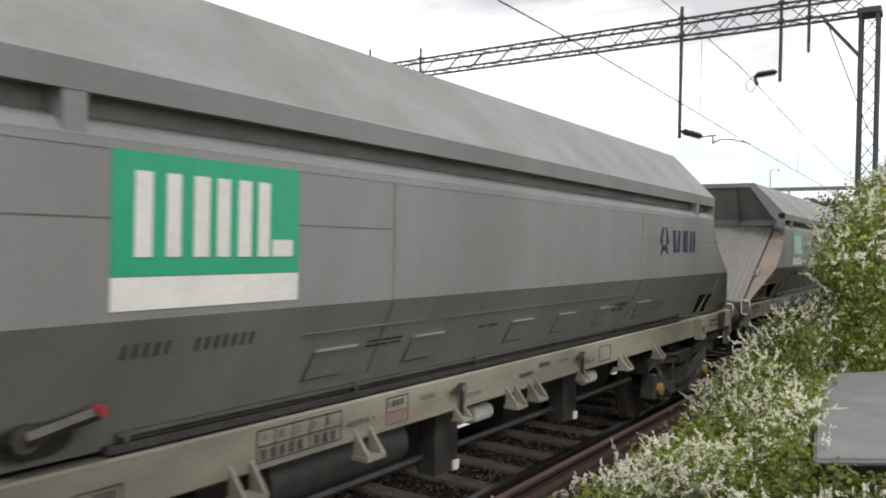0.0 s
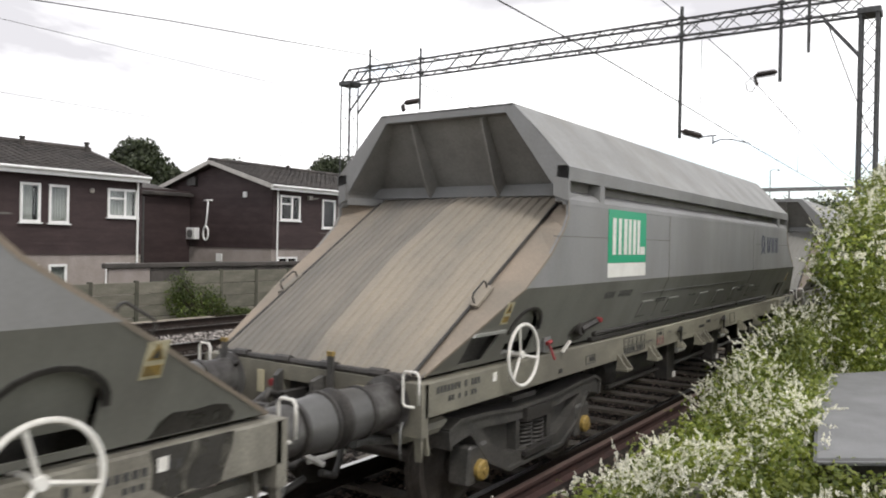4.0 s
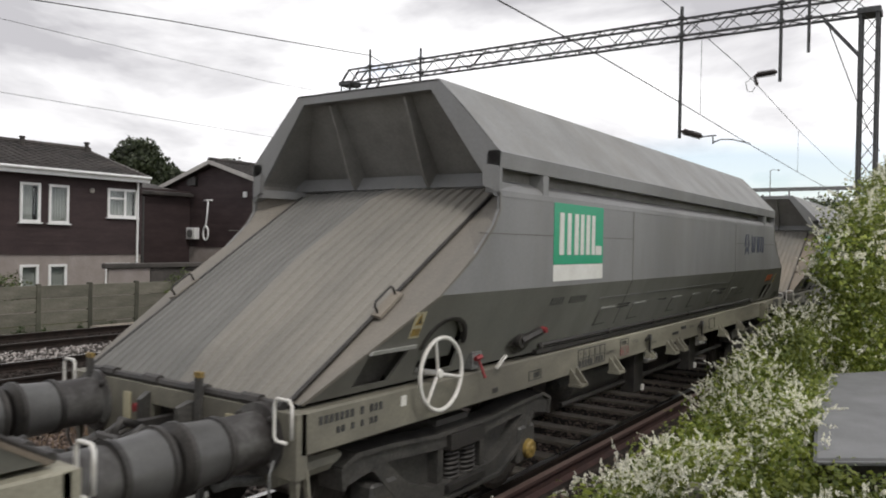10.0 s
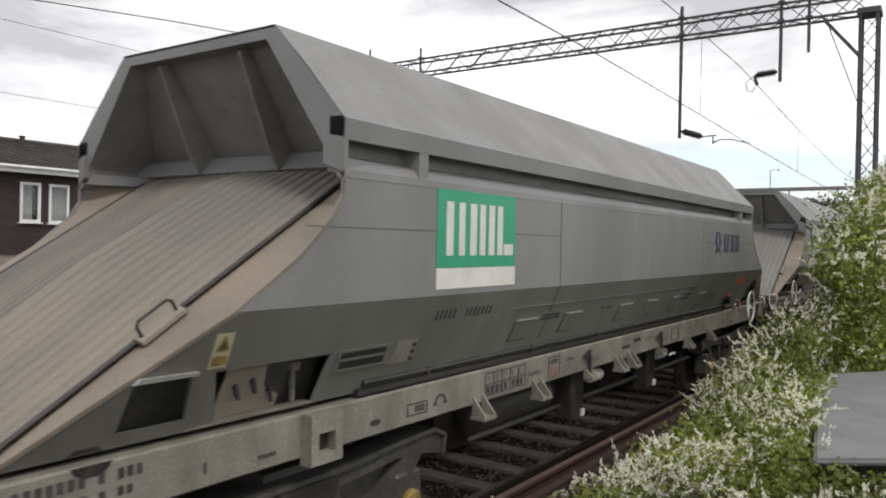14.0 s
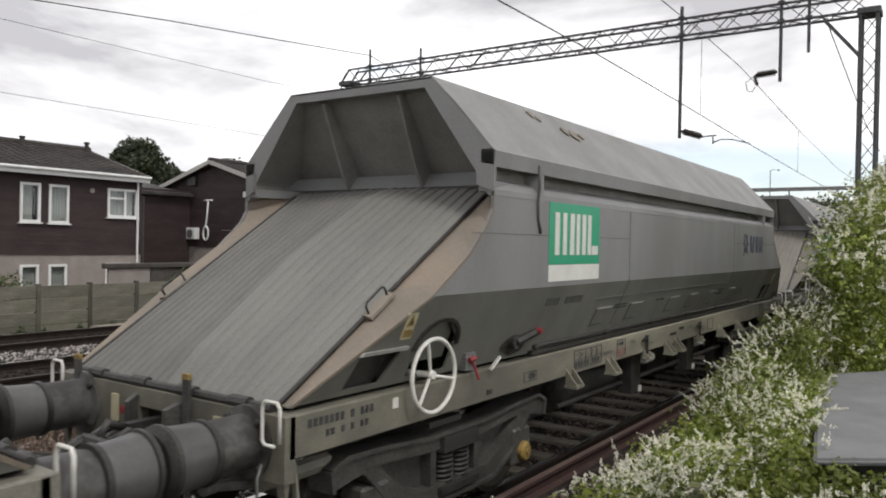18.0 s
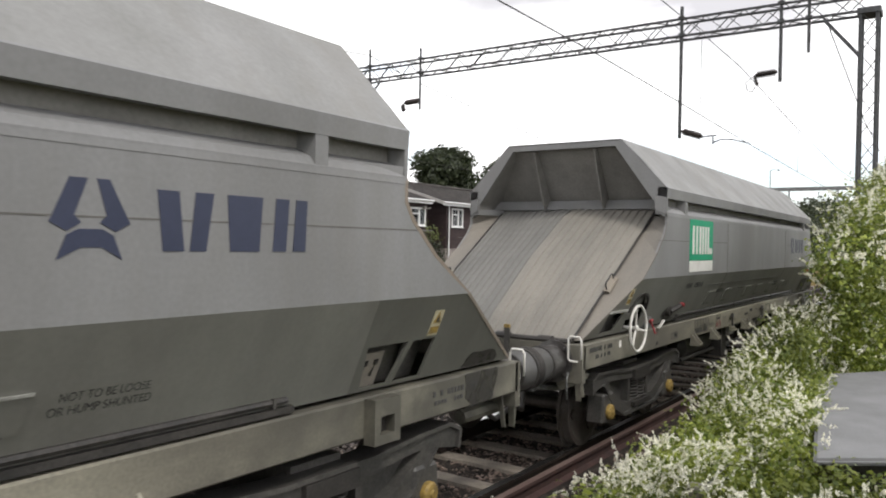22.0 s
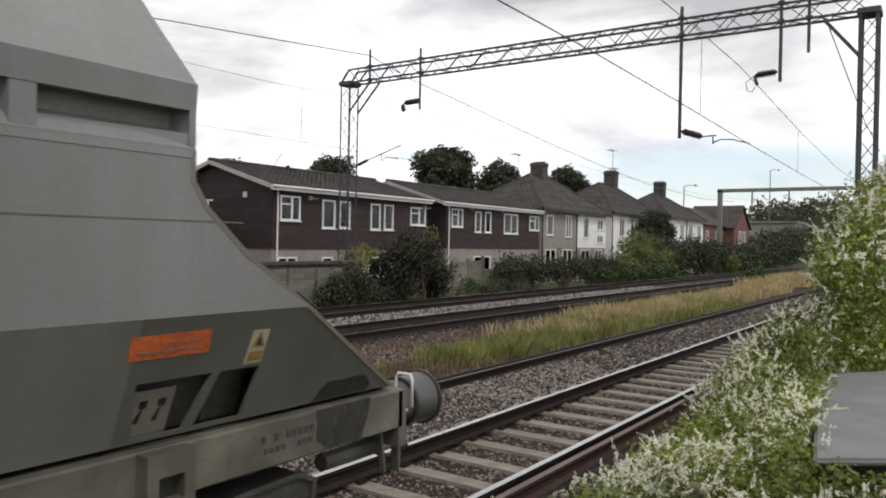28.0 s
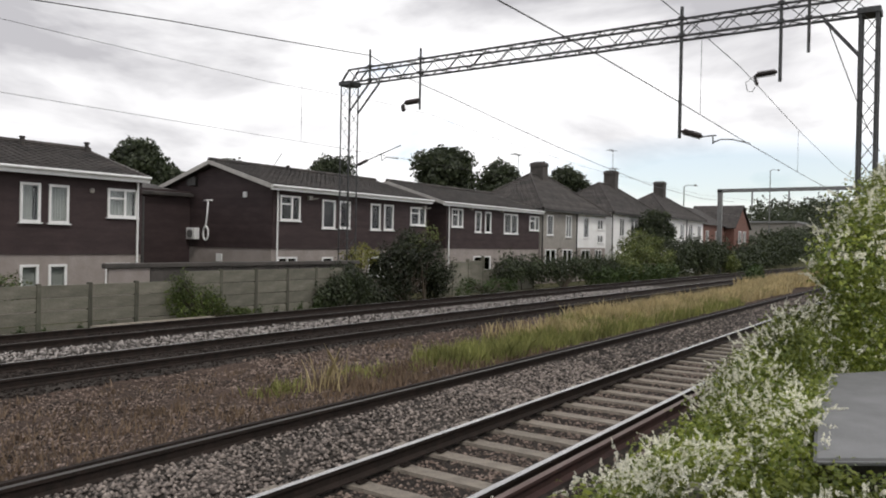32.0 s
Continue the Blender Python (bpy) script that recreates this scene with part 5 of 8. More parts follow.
def fence():
    f = thing("concrete_fence", pose(0, 19.0, 0), "mossy concrete post-and-panel fence beside the line", "fence")
    rng = random.Random(5)
    for x0, n, pitch, base, h in ((1.6, 9, 1.352, -0.35, 1.33), (13.95, 5, 1.39, -0.3, 1.55)):
        rows = 4
        pm, bmh = post_mesh(base + h + 0.04), plank_mesh(pitch, h / rows, 0.07)
        for i in range(n + 1):
            x = x0 + i * pitch
            piece("fence_post", pm, f, pose(x, 0, 0, rng.uniform(-0.8, 0.8), rng.uniform(-0.6, 0.6), 0))
            if i < n:
                for k in range(rows):
                    piece("fence_plank", bmh, f, pose(x, rng.uniform(-0.008, 0.008), base + k * h / rows, 0, rng.uniform(-0.3, 0.3), 0))
    g = thing("garden_fence", pose(0, 20.6, 0), "dark weathered board fence with capping", "fence")
    bm = bm_new()
    add_box(bm, 12.55, 13.9, -0.05, 0.05, -0.4, 1.30)
    part("pale_panel", bm, M["render_grey"], g, "pinkish-grey panel")
    for i in range(9):
        bm = bm_new()
        add_box(bm, 13.95 + i * 1.05, 14.98 + i * 1.05, -0.04, 0.04, -0.4, 1.3)
        part("fence_board", bm, M["fence_dark"], g)
    bm = bm_new()
    add_box(bm, 12.4, 23.6, -0.12, 0.1, 1.30, 1.45)
    bevel(bm, 0.02)
    part("capping", bm, M["fence_dark"], g)
    bm = bm_new()
    add_box(bm, 10.7, 14.4, 17.95, 18.35, -0.32, -0.05)
    bevel(bm, 0.03, 2)
    solid("cable_trough", bm, M["sleeper"], "pale concrete cable trough lid by the fence", "trough")
    p = thing("garden_fence", pose(0, 22.0, 0), "pale concrete panel fence among shrubs", "fence")
    for i in range(7):
        bm = bm_new()
        add_box(bm, 31.2 + i * 1.5, 32.6 + i * 1.5, -0.04, 0.04, -0.6, (0.9, 1.25, 1.3, 0.8, 1.2, 1.2, 1.2)[i])
        part("fence_panel", bm, M["fence"], p)
        bm = bm_new()
        add_box(bm, 32.6 + i * 1.5, 32.7 + i * 1.5, -0.09, 0.09, -0.6, (1.3, 1.4, 1.55, 1.2, 1.4, 1.4, 1.4)[i])
        part("fence_post", bm, M["fence"], p)


fence()


# ---- hopper wagons ----
YW = 4.278          # middle of the near line
PITCH = 15.03     # wagon to wagon
S_BOT, S_TOP = (1.12, 1.275), (1.375, 1.88)   # foot and head of the sloping lower side (half-width, height)


def lower_y(z):
    return S_BOT[0] + (z - S_BOT[1]) * (S_TOP[0] - S_BOT[0]) / (S_TOP[1] - S_BOT[1])


END_EDGE = [(1.275, 6.80), (1.88, 5.765), (2.16, 5.33), (2.38, 5.08), (2.50, 5.0), (2.64, 5.0)]


def edge_x(z):
    """Where the body's end edge stands at that height."""
    return float(np.interp(z, [e[0] for e in END_EDGE], [e[1] for e in END_EDGE]))


def lower_quad(bm, sy, pts, t=0.02, out=0.0, mi=0):
    """A plate on the sloping lower side; pts (x, z)."""
    a = [(x, sy * (lower_y(z) + out), z) for x, z in pts]
    b = [(x, sy * (lower_y(z) + out - t), z) for x, z in pts]
    add_prism(bm, a, b, mi)


def side_quad(bm, sy, pts, y=1.375, t=0.02):
    add_prism(bm, [(x, sy * y, z) for x, z in pts], [(x, sy * (y - t), z) for x, z in pts])


def rect(x0, x1, z0, z1):
    return [(x0, z0), (x1, z0), (x1, z1), (x0, z1)]


def wheelset_mesh():
    bm = bm_new()
    for s in (-1, 1):
        add_turned(bm, (0, s, 0), [(0.66, 0.10), (0.67, 0.26), (0.675, 0.36), (0.68, 0.455), (0.715, 0.455), (0.72, 0.425), (0.80, 0.42), (0.805, 0.37), (0.77, 0.30), (0.775, 0.16), (0.81, 0.10)], (0, 0, 0), 28)
    add_turned(bm, (0, 1, 0), [(-1.0, 0.075), (1.0, 0.075)], (0, 0, 0), 12)
    # spokes of dirt: balance pockets that show the turning
    for k in range(3):
        a = k * 2.094
        for s in (-1, 1):
            add_box(bm, 0.27 * math.cos(a) - 0.04, 0.27 * math.cos(a) + 0.04, s * 0.79 - 0.01, s * 0.79 + 0.01, 0.27 * math.sin(a) - 0.04, 0.27 * math.sin(a) + 0.04)
    return finish("wheelset", bm, M["wheel"])


WHEELSET = wheelset_mesh()


def cap_mesh():
    bm = bm_new()
    add_turned(bm, (0, -1, 0), [(0, 0.085), (0.04, 0.085), (0.055, 0.07), (0.06, 0.03), (0.07, 0.025)], (0, 0, 0), 16)
    return finish("axle_cap", bm, M["yellow_dim"])


def axlebox_mesh():
    bm = bm_new()
    add_box(bm, -0.17, 0.17, -0.1, 0.1, -0.15, 0.17, 0, (0.03, 0.0))
    bevel(bm, 0.02)
    return finish("axlebox", bm, M["bogie"])


def side_frame_mesh():
    """Cast side frame: flanged upper beam arched over the axles, a deep bowed lower beam, open between."""
    upper = [(-1.42, 0.66), (-1.44, 0.80), (-1.30, 0.86), (-0.9, 0.845), (-0.4, 0.80), (0.4, 0.80), (0.9, 0.845), (1.30, 0.86), (1.44, 0.80), (1.42, 0.66),
             (1.20, 0.70), (0.9, 0.73), (0.4, 0.69), (-0.4, 0.69), (-0.9, 0.73), (-1.20, 0.70)]
    lower = [(-1.12, 0.72), (-0.98, 0.74), (-0.70, 0.52), (-0.42, 0.42), (0.42, 0.42), (0.70, 0.52), (0.98, 0.74), (1.12, 0.72), (0.84, 0.44), (0.52, 0.30), (-0.52, 0.30), (-0.84, 0.44)]
    bm = bm_new()
    for loop in (upper, lower):
        add_prism(bm, [(x, -0.075, z) for x, z in loop], [(x, 0.075, z) for x, z in loop])
    # rolled flanges along the outer edges
    for loop in (upper[:10], lower[7:] + lower[:1]):
        for a, b in zip(loop[:-1], loop[1:]):
            add_bar(bm, (a[0], 0, a[1]), (b[0], 0, b[1]), 0.21, 0.03)
    # struts beside the springs and a recessed web
    for x in (-0.30, 0.30):
        add_box(bm, x - 0.035, x + 0.035, -0.06, 0.06, 0.40, 0.71)
    add_box(bm, -0.9, 0.9, 0.03, 0.05, 0.40, 0.75)
    return finish("side_frame", bm, M["bogie"])


def spring_mesh():
    bm = bm_new()
    for dx in (-0.11, 0.11):
        pts = []
        for i in range(57):
            a = i * math.pi / 4
            pts.append((dx + 0.085 * math.cos(a), 0.085 * math.sin(a), 0.40 + 0.26 * i / 56))
        add_path(bm, pts, 0.018, 4)
    add_box(bm, -0.24, 0.24, -0.12, 0.12, 0.66, 0.78)
    add_box(bm, -0.26, 0.26, -0.12, 0.12, 0.35, 0.40)
    return finish("spring_nest", bm, M["black_steel"])


CAP, AXLEBOX, SIDE_FRAME, SPRING = cap_mesh(), axlebox_mesh(), side_frame_mesh(), spring_mesh()


def bogie(w, x):
    bm = bm_new()
    add_box(bm, -0.22, 0.22, -0.95, 0.95, 0.52, 0.86)
    add_box(bm, -0.14, 0.14, -0.3, 0.3, 0.86, 1.0)
    for s in (-1, 1):
        add_bar(bm, (s * 0.62, -0.8, 0.42), (s * 0.62, 0.8, 0.42), 0.09)
    b = part("bogie", bm, M["bogie"], w, "grimy steel bogie")
    b.matrix_basis = pose(x, 0, 0)
    for s in (-1, 1):
        piece("side_frame", SIDE_FRAME, b, pose(0, s * 0.99, 0))
        piece("spring_nest", SPRING, b, pose(0, s * 0.99, 0))
        for dx in (-1.005, 1.005):
            piece("axlebox", AXLEBOX, b, pose(dx, s * 0.99, 0.45))
            piece("axle_cap", CAP, b, pose(dx, s * 1.085, 0.415, 0, 0, 0 if s < 0 else 180))
    for dx in (-1.005, 1.005):
        piece("wheelset", WHEELSET, b, pose(dx, 0, 0.42))
    for dx in (-1.005, 1.005):
        for s in (-1, 1):
            bm = bm_new()
            add_bar(bm, (dx - math.copysign(0.50, dx), s * 0.745, 0.72), (dx - math.copysign(0.52, dx), s * 0.745, 0.25), 0.05)
            add_box(bm, dx - math.copysign(0.47, dx) - 0.035, dx - math.copysign(0.47, dx) + 0.035, s * 0.745 - 0.045, s * 0.745 + 0.045, 0.28, 0.52)
            part("brake_block", bm, M["black_steel"], b)
    return b


def slope_sheet(end, sy):
    """One ribbed half of the end sheet, from the hood's lip down to the headstock; the half at -y laps over the other."""
    bm = bm_new()
    top, bot = (end * 4.53, 2.70), (end * 6.80, 1.265)
    n = 11
    lap = 0.028 if sy < 0 else 0.0

    def row(k, half, lift, fold):
        x, z = top[0] + (bot[0] - top[0]) * k, top[1] + (bot[1] - top[1]) * k
        out = [(-0.03, 0.0)] if sy < 0 else []
        for i in range(n):
            q = half / n
            a = half * i / n
            out += [(a, 0), (a + 0.5 * q, 0), (a + 0.6 * q, lift), (a + 0.9 * q, lift)]
        out.append((half, 0))
        h = [(y, l + fold * (half - abs(y)) + lap * min(1.0, 4 * k + 0.2) * min(1.0, 4 * (1 - k)) * max(0.0, 1 - abs(y) / half)) for y, l in out]
        return [bm.verts.new((x + end * 0.53 * l, sy * y, z + 0.85 * l)) for y, l in h]

    rows = [row(k, 1.085 - 0.055 * k, 0.015, f) for k, f in ((0.0, 0.02), (0.12, 0.07), (0.5, 0.10), (0.88, 0.05), (1.0, 0.0))]
    for a, b in zip(rows[:-1], rows[1:]):
        for i in range(len(a) - 1):
            bm.faces.new((a[i], a[i + 1], b[i + 1], b[i]))
    # thickness: an under-sheet, and the lapped edge
    d = end * 0.02
    vs = [bm.verts.new(p) for p in ((top[0] - d, 0, top[1] - 0.03), (top[0] - d, sy * 1.085, top[1] - 0.03), (bot[0] - d, sy * 1.03, bot[1] - 0.03), (bot[0] - d, 0, bot[1] - 0.03))]
    bm.faces.new(vs)
    if sy < 0:
        under = [bm.verts.new(r[0].co - Vector((end * 0.02, 0, 0.032))) for r in rows]
        for a, b, c, e in zip(rows[:-1], rows[1:], under[:-1], under[1:]):
            bm.faces.new((a[0], b[0], e, c))
    return bm


def hood(w, end):
    """Recessed end of the roof: fascia, inner sheet with two ribs, lip."""
    e = end
    outer = [(1.375, 2.66), (1.375, 2.94), (0.79, 3.55), (-0.79, 3.55), (-1.375, 2.94), (-1.375, 2.66)]
    inner = [(1.255, 2.70), (1.22, 2.78), (0.715, 3.47), (-0.715, 3.47), (-1.22, 2.78), (-1.255, 2.70)]
    bm = bm_new()
    for i in range(5):
        a, b, c, d = outer[i], outer[i + 1], inner[i + 1], inner[i]
        add_prism(bm, [(e * 5.0, *p) for p in (a, b, c, d)], [(e * 4.965, *p) for p in (a, b, c, d)])
    weld(bm)
    part("hood_fascia", bm, M["wagon_grey"], w)
    bm = bm_new()
    deep = {2.70: 4.46, 2.78: 4.42, 3.47: 4.88}
    back = [(e * deep[z], y, z) for y, z in inner]
    add_prism(bm, [back[i] for i in (1, 2, 3, 4)], [(x - e * 0.03, y, z) for x, y, z in (back[i] for i in (1, 2, 3, 4))])
    for i in (0, 1, 2, 3, 4):
        a, b = inner[i], inner[i + 1]
        vs = [bm.verts.new(p) for p in ((e * 4.97, *a), (e * 4.97, *b), back[i + 1], back[i])]
        bm.faces.new(vs)
    part("hood_sheet", bm, M["hood"], w, "shaded grey inner sheet")
    bm = bm_new()
    add_prism(bm, [(e * 4.505, -1.25, 2.835), (e * 4.505, 1.25, 2.835), (e * 4.60, 1.25, 2.715), (e * 4.60, -1.25, 2.715)],
              [(e * 4.48, -1.25, 2.82), (e * 4.48, 1.25, 2.82), (e * 4.575, 1.25, 2.70), (e * 4.575, -1.25, 2.70)])
    part("hood_lip", bm, M["wagon_grey"], w)
    for sy in (-1, 1):
        bm = bm_new()
        loop = [(4.42, 1.06), (4.42, 1.30), (4.995, 1.372), (4.995, 1.245), (4.62, 1.10)]
        add_prism(bm, [(e * x, sy * y, 2.632) for x, y in loop], [(e * x, sy * y, 2.71) for x, y in loop])
        part("hood_corner", bm, M["wagon_grey"], w)
    for y in (-0.42, 0.42):
        bm = bm_new()
        add_prism(bm, [(e * 4.88, y - 0.012, 3.47), (e * 4.97, y - 0.012, 3.44), (e * 4.70, y - 0.012, 2.84), (e * 4.605, y - 0.012, 2.716), (e * 4.42, y - 0.012, 2.80)],
                  [(e * 4.88, y + 0.012, 3.47), (e * 4.97, y + 0.012, 3.44), (e * 4.70, y + 0.012, 2.84), (e * 4.605, y + 0.012, 2.716), (e * 4.42, y + 0.012, 2.80)])
        part("hood_rib", bm, M["hood"], w)


def roof_side_mesh(sy):
    """Sloping roof sheet with faint dents."""
    bm = bm_new()
    nx, nz = 60, 5
    rows = []
    for j in range(nz + 1):
        v = j / nz
        y, z = 1.375 + (0.79 - 1.375) * v, 2.94 + (3.55 - 2.94) * v
        r = []
        for i in range(nx + 1):
            x = -5 + 10 * i / nx
            d = 0.014 * noise.noise(Vector((x * 1.3, v * 1.5, 3.0 * sy))) * math.sin(math.pi * v) + 0.012 * math.sin(math.pi * v) * max(0.0, math.sin(x * 6.0)) * (x > 2.2)
            r.append(bm.verts.new((x, sy * (y + d), z + d)))
        rows.append(r)
    for j in range(nz):
        for i in range(nx):
            bm.faces.new((rows[j][i], rows[j][i + 1], rows[j + 1][i + 1], rows[j + 1][i])).smooth = True
    return bm


def mark(w, name, sy, x0, x1, z0, z1, m, y=1.379, label=""):
    """A painted patch standing 4 mm proud of the upper side."""
    bm = bm_new()
    side_quad(bm, sy, rect(x0, x1, z0, z1), y, 0.006)
    return part(name, bm, M[m], w, label)


def lower_mark(w, name, sy, pts, m, out=0.004, label=""):
    bm = bm_new()
    lower_quad(bm, sy, pts, 0.006, out)
    return part(name, bm, M[m], w, label)


def bars(bm, sy, x0, x1, z0, z1, n, y, lower=False, seed=1, fill=0.62):
    """Illegible lettering: a row of plain upright bars."""
    rng = random.Random(seed)
    step = (x1 - x0) / n
    for i in range(n):
        if rng.random() < 0.14:
            continue
        a = x0 + i * step
        pts = rect(a, a + step * fill, z0, z1)
        if lower:
            lower_quad(bm, sy, pts, 0.006, 0.004)
        else:
            side_quad(bm, sy, pts, y, 0.006)


def words(w, sy, text, x0, x1, z0, z1, lower=False, m="mark_black"):
    """Painted words in the built-in font, fitted into a rectangle of the solebar's face."""
    cu = bpy.data.curves.new("lettering", "FONT")
    cu.body = text
    src = bpy.data.objects.new("lettering_source", cu)
    me = bpy.data.meshes.new_from_object(src)
    bpy.data.objects.remove(src)
    co = np.array([v.co[:] for v in me.vertices])
    lo, hi = co.min(0), co.max(0)
    u = (co - lo) / np.maximum(hi - lo, 1e-6)
    for v, (a, b, c) in zip(me.vertices, u):
        z = z0 + (z1 - z0) * b
        v.co = (x0 + (x1 - x0) * (a if sy < 0 else 1 - a), sy * (lower_y(z) + 0.002 if lower else 1.1835), z)
    me.materials.clear()
    me.materials.append(M[m])
    ob = new("lettering", me)
    ob.parent = w
    return tagged(ob, kind="stuff")


def lower_grid(bm, sy, e, rows, holes):
    """One plate on the sloping lower side from rows of (z, x, x, ...); holes: (row, column) cells left open."""
    for r, (a, b) in enumerate(zip(rows[:-1], rows[1:])):
        for c in range(len(a) - 2):
            if (r, c) not in holes:
                lower_quad(bm, sy, [(e * a[c + 1], a[0]), (e * a[c + 2], a[0]), (e * b[c + 2], b[0]), (e * b[c + 1], b[0])])
    weld(bm)


def end_gear(w, end, sy, wheel):
    """Lower side at one end: openings with levers, or the handbrake wheel."""
    e = end
    q = lambda pts: [(e * x, z) for x, z in pts]
    bm = bm_new()
    E = edge_x
    if not wheel:
        if e < 0:
            rows = [(1.275, 4.75, 4.97, 5.68, 5.86, 6.24, 6.80), (1.287, 4.75, 4.97, 5.68, 5.86, 6.24, E(1.287)), (1.345, 4.75, 4.965, 5.69, 5.87, 6.238, E(1.345)), (1.575, 4.75, 4.935, 5.765, 5.905, 6.21, E(1.575)), (1.88, 4.75, 4.90, 5.45, 5.52, 5.70, 5.765)]
            lower_grid(bm, sy, e, rows, {(1, 1), (2, 1), (2, 3)})
            part("lower_end_plate", bm, M["end_plate"], w)
            bm = bm_new()
            lower_quad(bm, sy, q([(5.885, 1.577), (6.225, 1.577), (6.20, 1.602), (5.885, 1.596)]), 0.04, 0.03)
            part("opening_ledge", bm, M["lit_edge"], w, "pale ledge over the opening")
            bm = bm_new()
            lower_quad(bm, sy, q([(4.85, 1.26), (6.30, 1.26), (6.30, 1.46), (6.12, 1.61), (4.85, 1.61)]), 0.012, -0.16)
            part("recess_plate", bm, M["bogie"], w, "dark recessed plate")
            bm = bm_new()
            lower_quad(bm, sy, q([(5.20, 1.27), (5.65, 1.27), (5.62, 1.56), (5.35, 1.56), (5.33, 1.43), (5.20, 1.36)]), 0.012, -0.075)
            panel = part("valve_panel", bm, M["dusty"], w, "dusty panel with valve handles")
            for x, z in ((5.54, 1.42), (5.43, 1.44), (5.29, 1.37)):
                bm = bm_new()
                y = lower_y(z) - 0.075
                add_turned(bm, (0, sy, 0), [(0.0, 0.017), (0.02, 0.017)], (e * x, sy * y, z + 0.035), 10)
                add_bar(bm, (e * x, sy * (y + 0.022), z + 0.05), (e * x + 0.012, sy * (y + 0.03), z - 0.035), 0.013, None, 0, 6)
                part("valve_handle", bm, M["black_steel"], panel)
            bm = bm_new()
            add_turned(bm, (0, 0, 1), [(1.27, 0.02), (1.47, 0.02), (1.475, 0.05), (1.525, 0.055), (1.54, 0.03)], (e * 5.05, sy * 1.04, 0), 12)
            part("filter_bowl", bm, M["frame_grey"], w, "dusty grey upright fitting")
            bm = bm_new()
            lower_quad(bm, sy, q([(4.97, 1.277), (5.86, 1.277), (5.86, 1.289), (4.97, 1.289)]), 0.10, 0.012)
            part("opening_sill", bm, M["frame_grey"], w)
            # slotted panel and bracket plate beside the openings
            bm = bm_new()
            for a, b, c, d in ((4.39, 4.88, 1.567, 1.583), (4.39, 4.88, 1.512, 1.527), (4.39, 4.88, 1.447, 1.462), (4.85, 4.88, 1.462, 1.567), (4.39, 4.42, 1.462, 1.567)):
                lower_quad(bm, sy, q(rect(a, b, c, d)), 0.014, 0.012)
            slots = part("slot_panel", bm, M["wagon_dark"], w, "dark grey panel with two slots")
            for c, d in ((1.462, 1.512), (1.527, 1.567)):
                bm = bm_new()
                lower_quad(bm, sy, q(rect(4.42, 4.85, c, d)), 0.005, 0.004)
                part("slot", bm, M["black_steel"], slots)
            bm = bm_new()
            lower_quad(bm, sy, q([(4.11, 1.43), (4.33, 1.43), (4.31, 1.585), (4.09, 1.585)]), 0.01, 0.008)
            plate = part("bracket_plate", bm, M["frame_grey"], w)
            for z in (1.455, 1.505, 1.555):
                bm = bm_new()
                add_turned(bm, (0, sy, 0), [(0.0, 0.016), (0.014, 0.016), (0.018, 0.008)], (e * 4.13, sy * (lower_y(z) + 0.008), z), 6)
                part("bolt", bm, M["black_steel"], plate)
            # dark of a hole at the plate's foot, painted as a flat spot
            bm = bm_new()
            side_quad(bm, sy, q([(6.27 + 0.095 * (1 - math.cos(k * math.pi / 5)), 1.243 - 0.055 * math.sin(k * math.pi / 5)) for k in range(6)]), 1.184, 0.004)
            part("oil_stain", bm, M["stain_run"], w, "dark spot, hole and oily stain")
            lower_mark(w, "oil_stain", sy, q([(6.28, 1.281), (6.45, 1.281), (6.42, 1.305), (6.31, 1.305)]), "stain_run", 0.003, "dark spot, hole and oily stain")
            bm = bm_new()
            side_quad(bm, sy, [(e * 4.445 + 0.055 * math.cos(k * math.pi / 6), 1.072 + 0.022 * math.sin(k * math.pi / 6)) for k in range(12)], 1.184, 0.004)
            part("frame_hole", bm, M["black_steel"], w)
            # painted marks: a lifting arch and small bars
            bm = bm_new()
            for k in range(6):
                a0, a1 = math.pi * k / 6, math.pi * (k + 1) / 6
                side_quad(bm, sy, [(-3.715 + r * math.cos(a), 1.088 + 0.85 * r * math.sin(a)) for r, a in ((0.052, a0), (0.07, a0), (0.07, a1), (0.052, a1))], 1.184, 0.004)
            for x in (-3.78, -3.65):
                side_quad(bm, sy, rect(x - 0.022, x + 0.022, 1.07, 1.088), 1.184, 0.004)
            part("lifting_mark", bm, M["mark_black"], w)
            bm = bm_new()
            side_quad(bm, sy, rect(-5.775, -5.76, 1.06, 1.115), 1.184, 0.004)
            bars(bm, sy, -5.42, -5.29, 1.05, 1.075, 5, 1.184, False, 21)
            tagged(part("lettering", bm, M["mark_black"], w), kind="stuff")
        else:
            rows = [(1.275, 4.75, 4.86, 5.12, 5.20, 5.50, 6.80), (1.30, 4.75, 4.85, 5.13, 5.19, 5.49, E(1.30)), (1.575, 4.75, 4.80, 5.215, 5.265, 5.52, E(1.575)), (1.88, 4.75, 4.80, 5.215, 5.265, 5.52, 5.765)]
            lower_grid(bm, sy, e, rows, {(1, 1), (1, 3)})
            part("lower_end_plate", bm, M["wagon_dark"], w)
            bm = bm_new()
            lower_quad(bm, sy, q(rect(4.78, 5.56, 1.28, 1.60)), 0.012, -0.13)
            part("recess_plate", bm, M["bogie"], w, "dark recessed plate")
            bm = bm_new()
            lower_quad(bm, sy, q(rect(4.83, 5.08, 1.285, 1.52)), 0.012, -0.07)
            part("valve_panel", bm, M["dusty"], w, "dusty panel with valve handles")
            bm = bm_new()
            lower_quad(bm, sy, q([(5.30, 1.29), (5.44, 1.29), (5.40, 1.57), (5.28, 1.57)]), 0.012, -0.09)
            part("gusset", bm, M["bogie"], w)
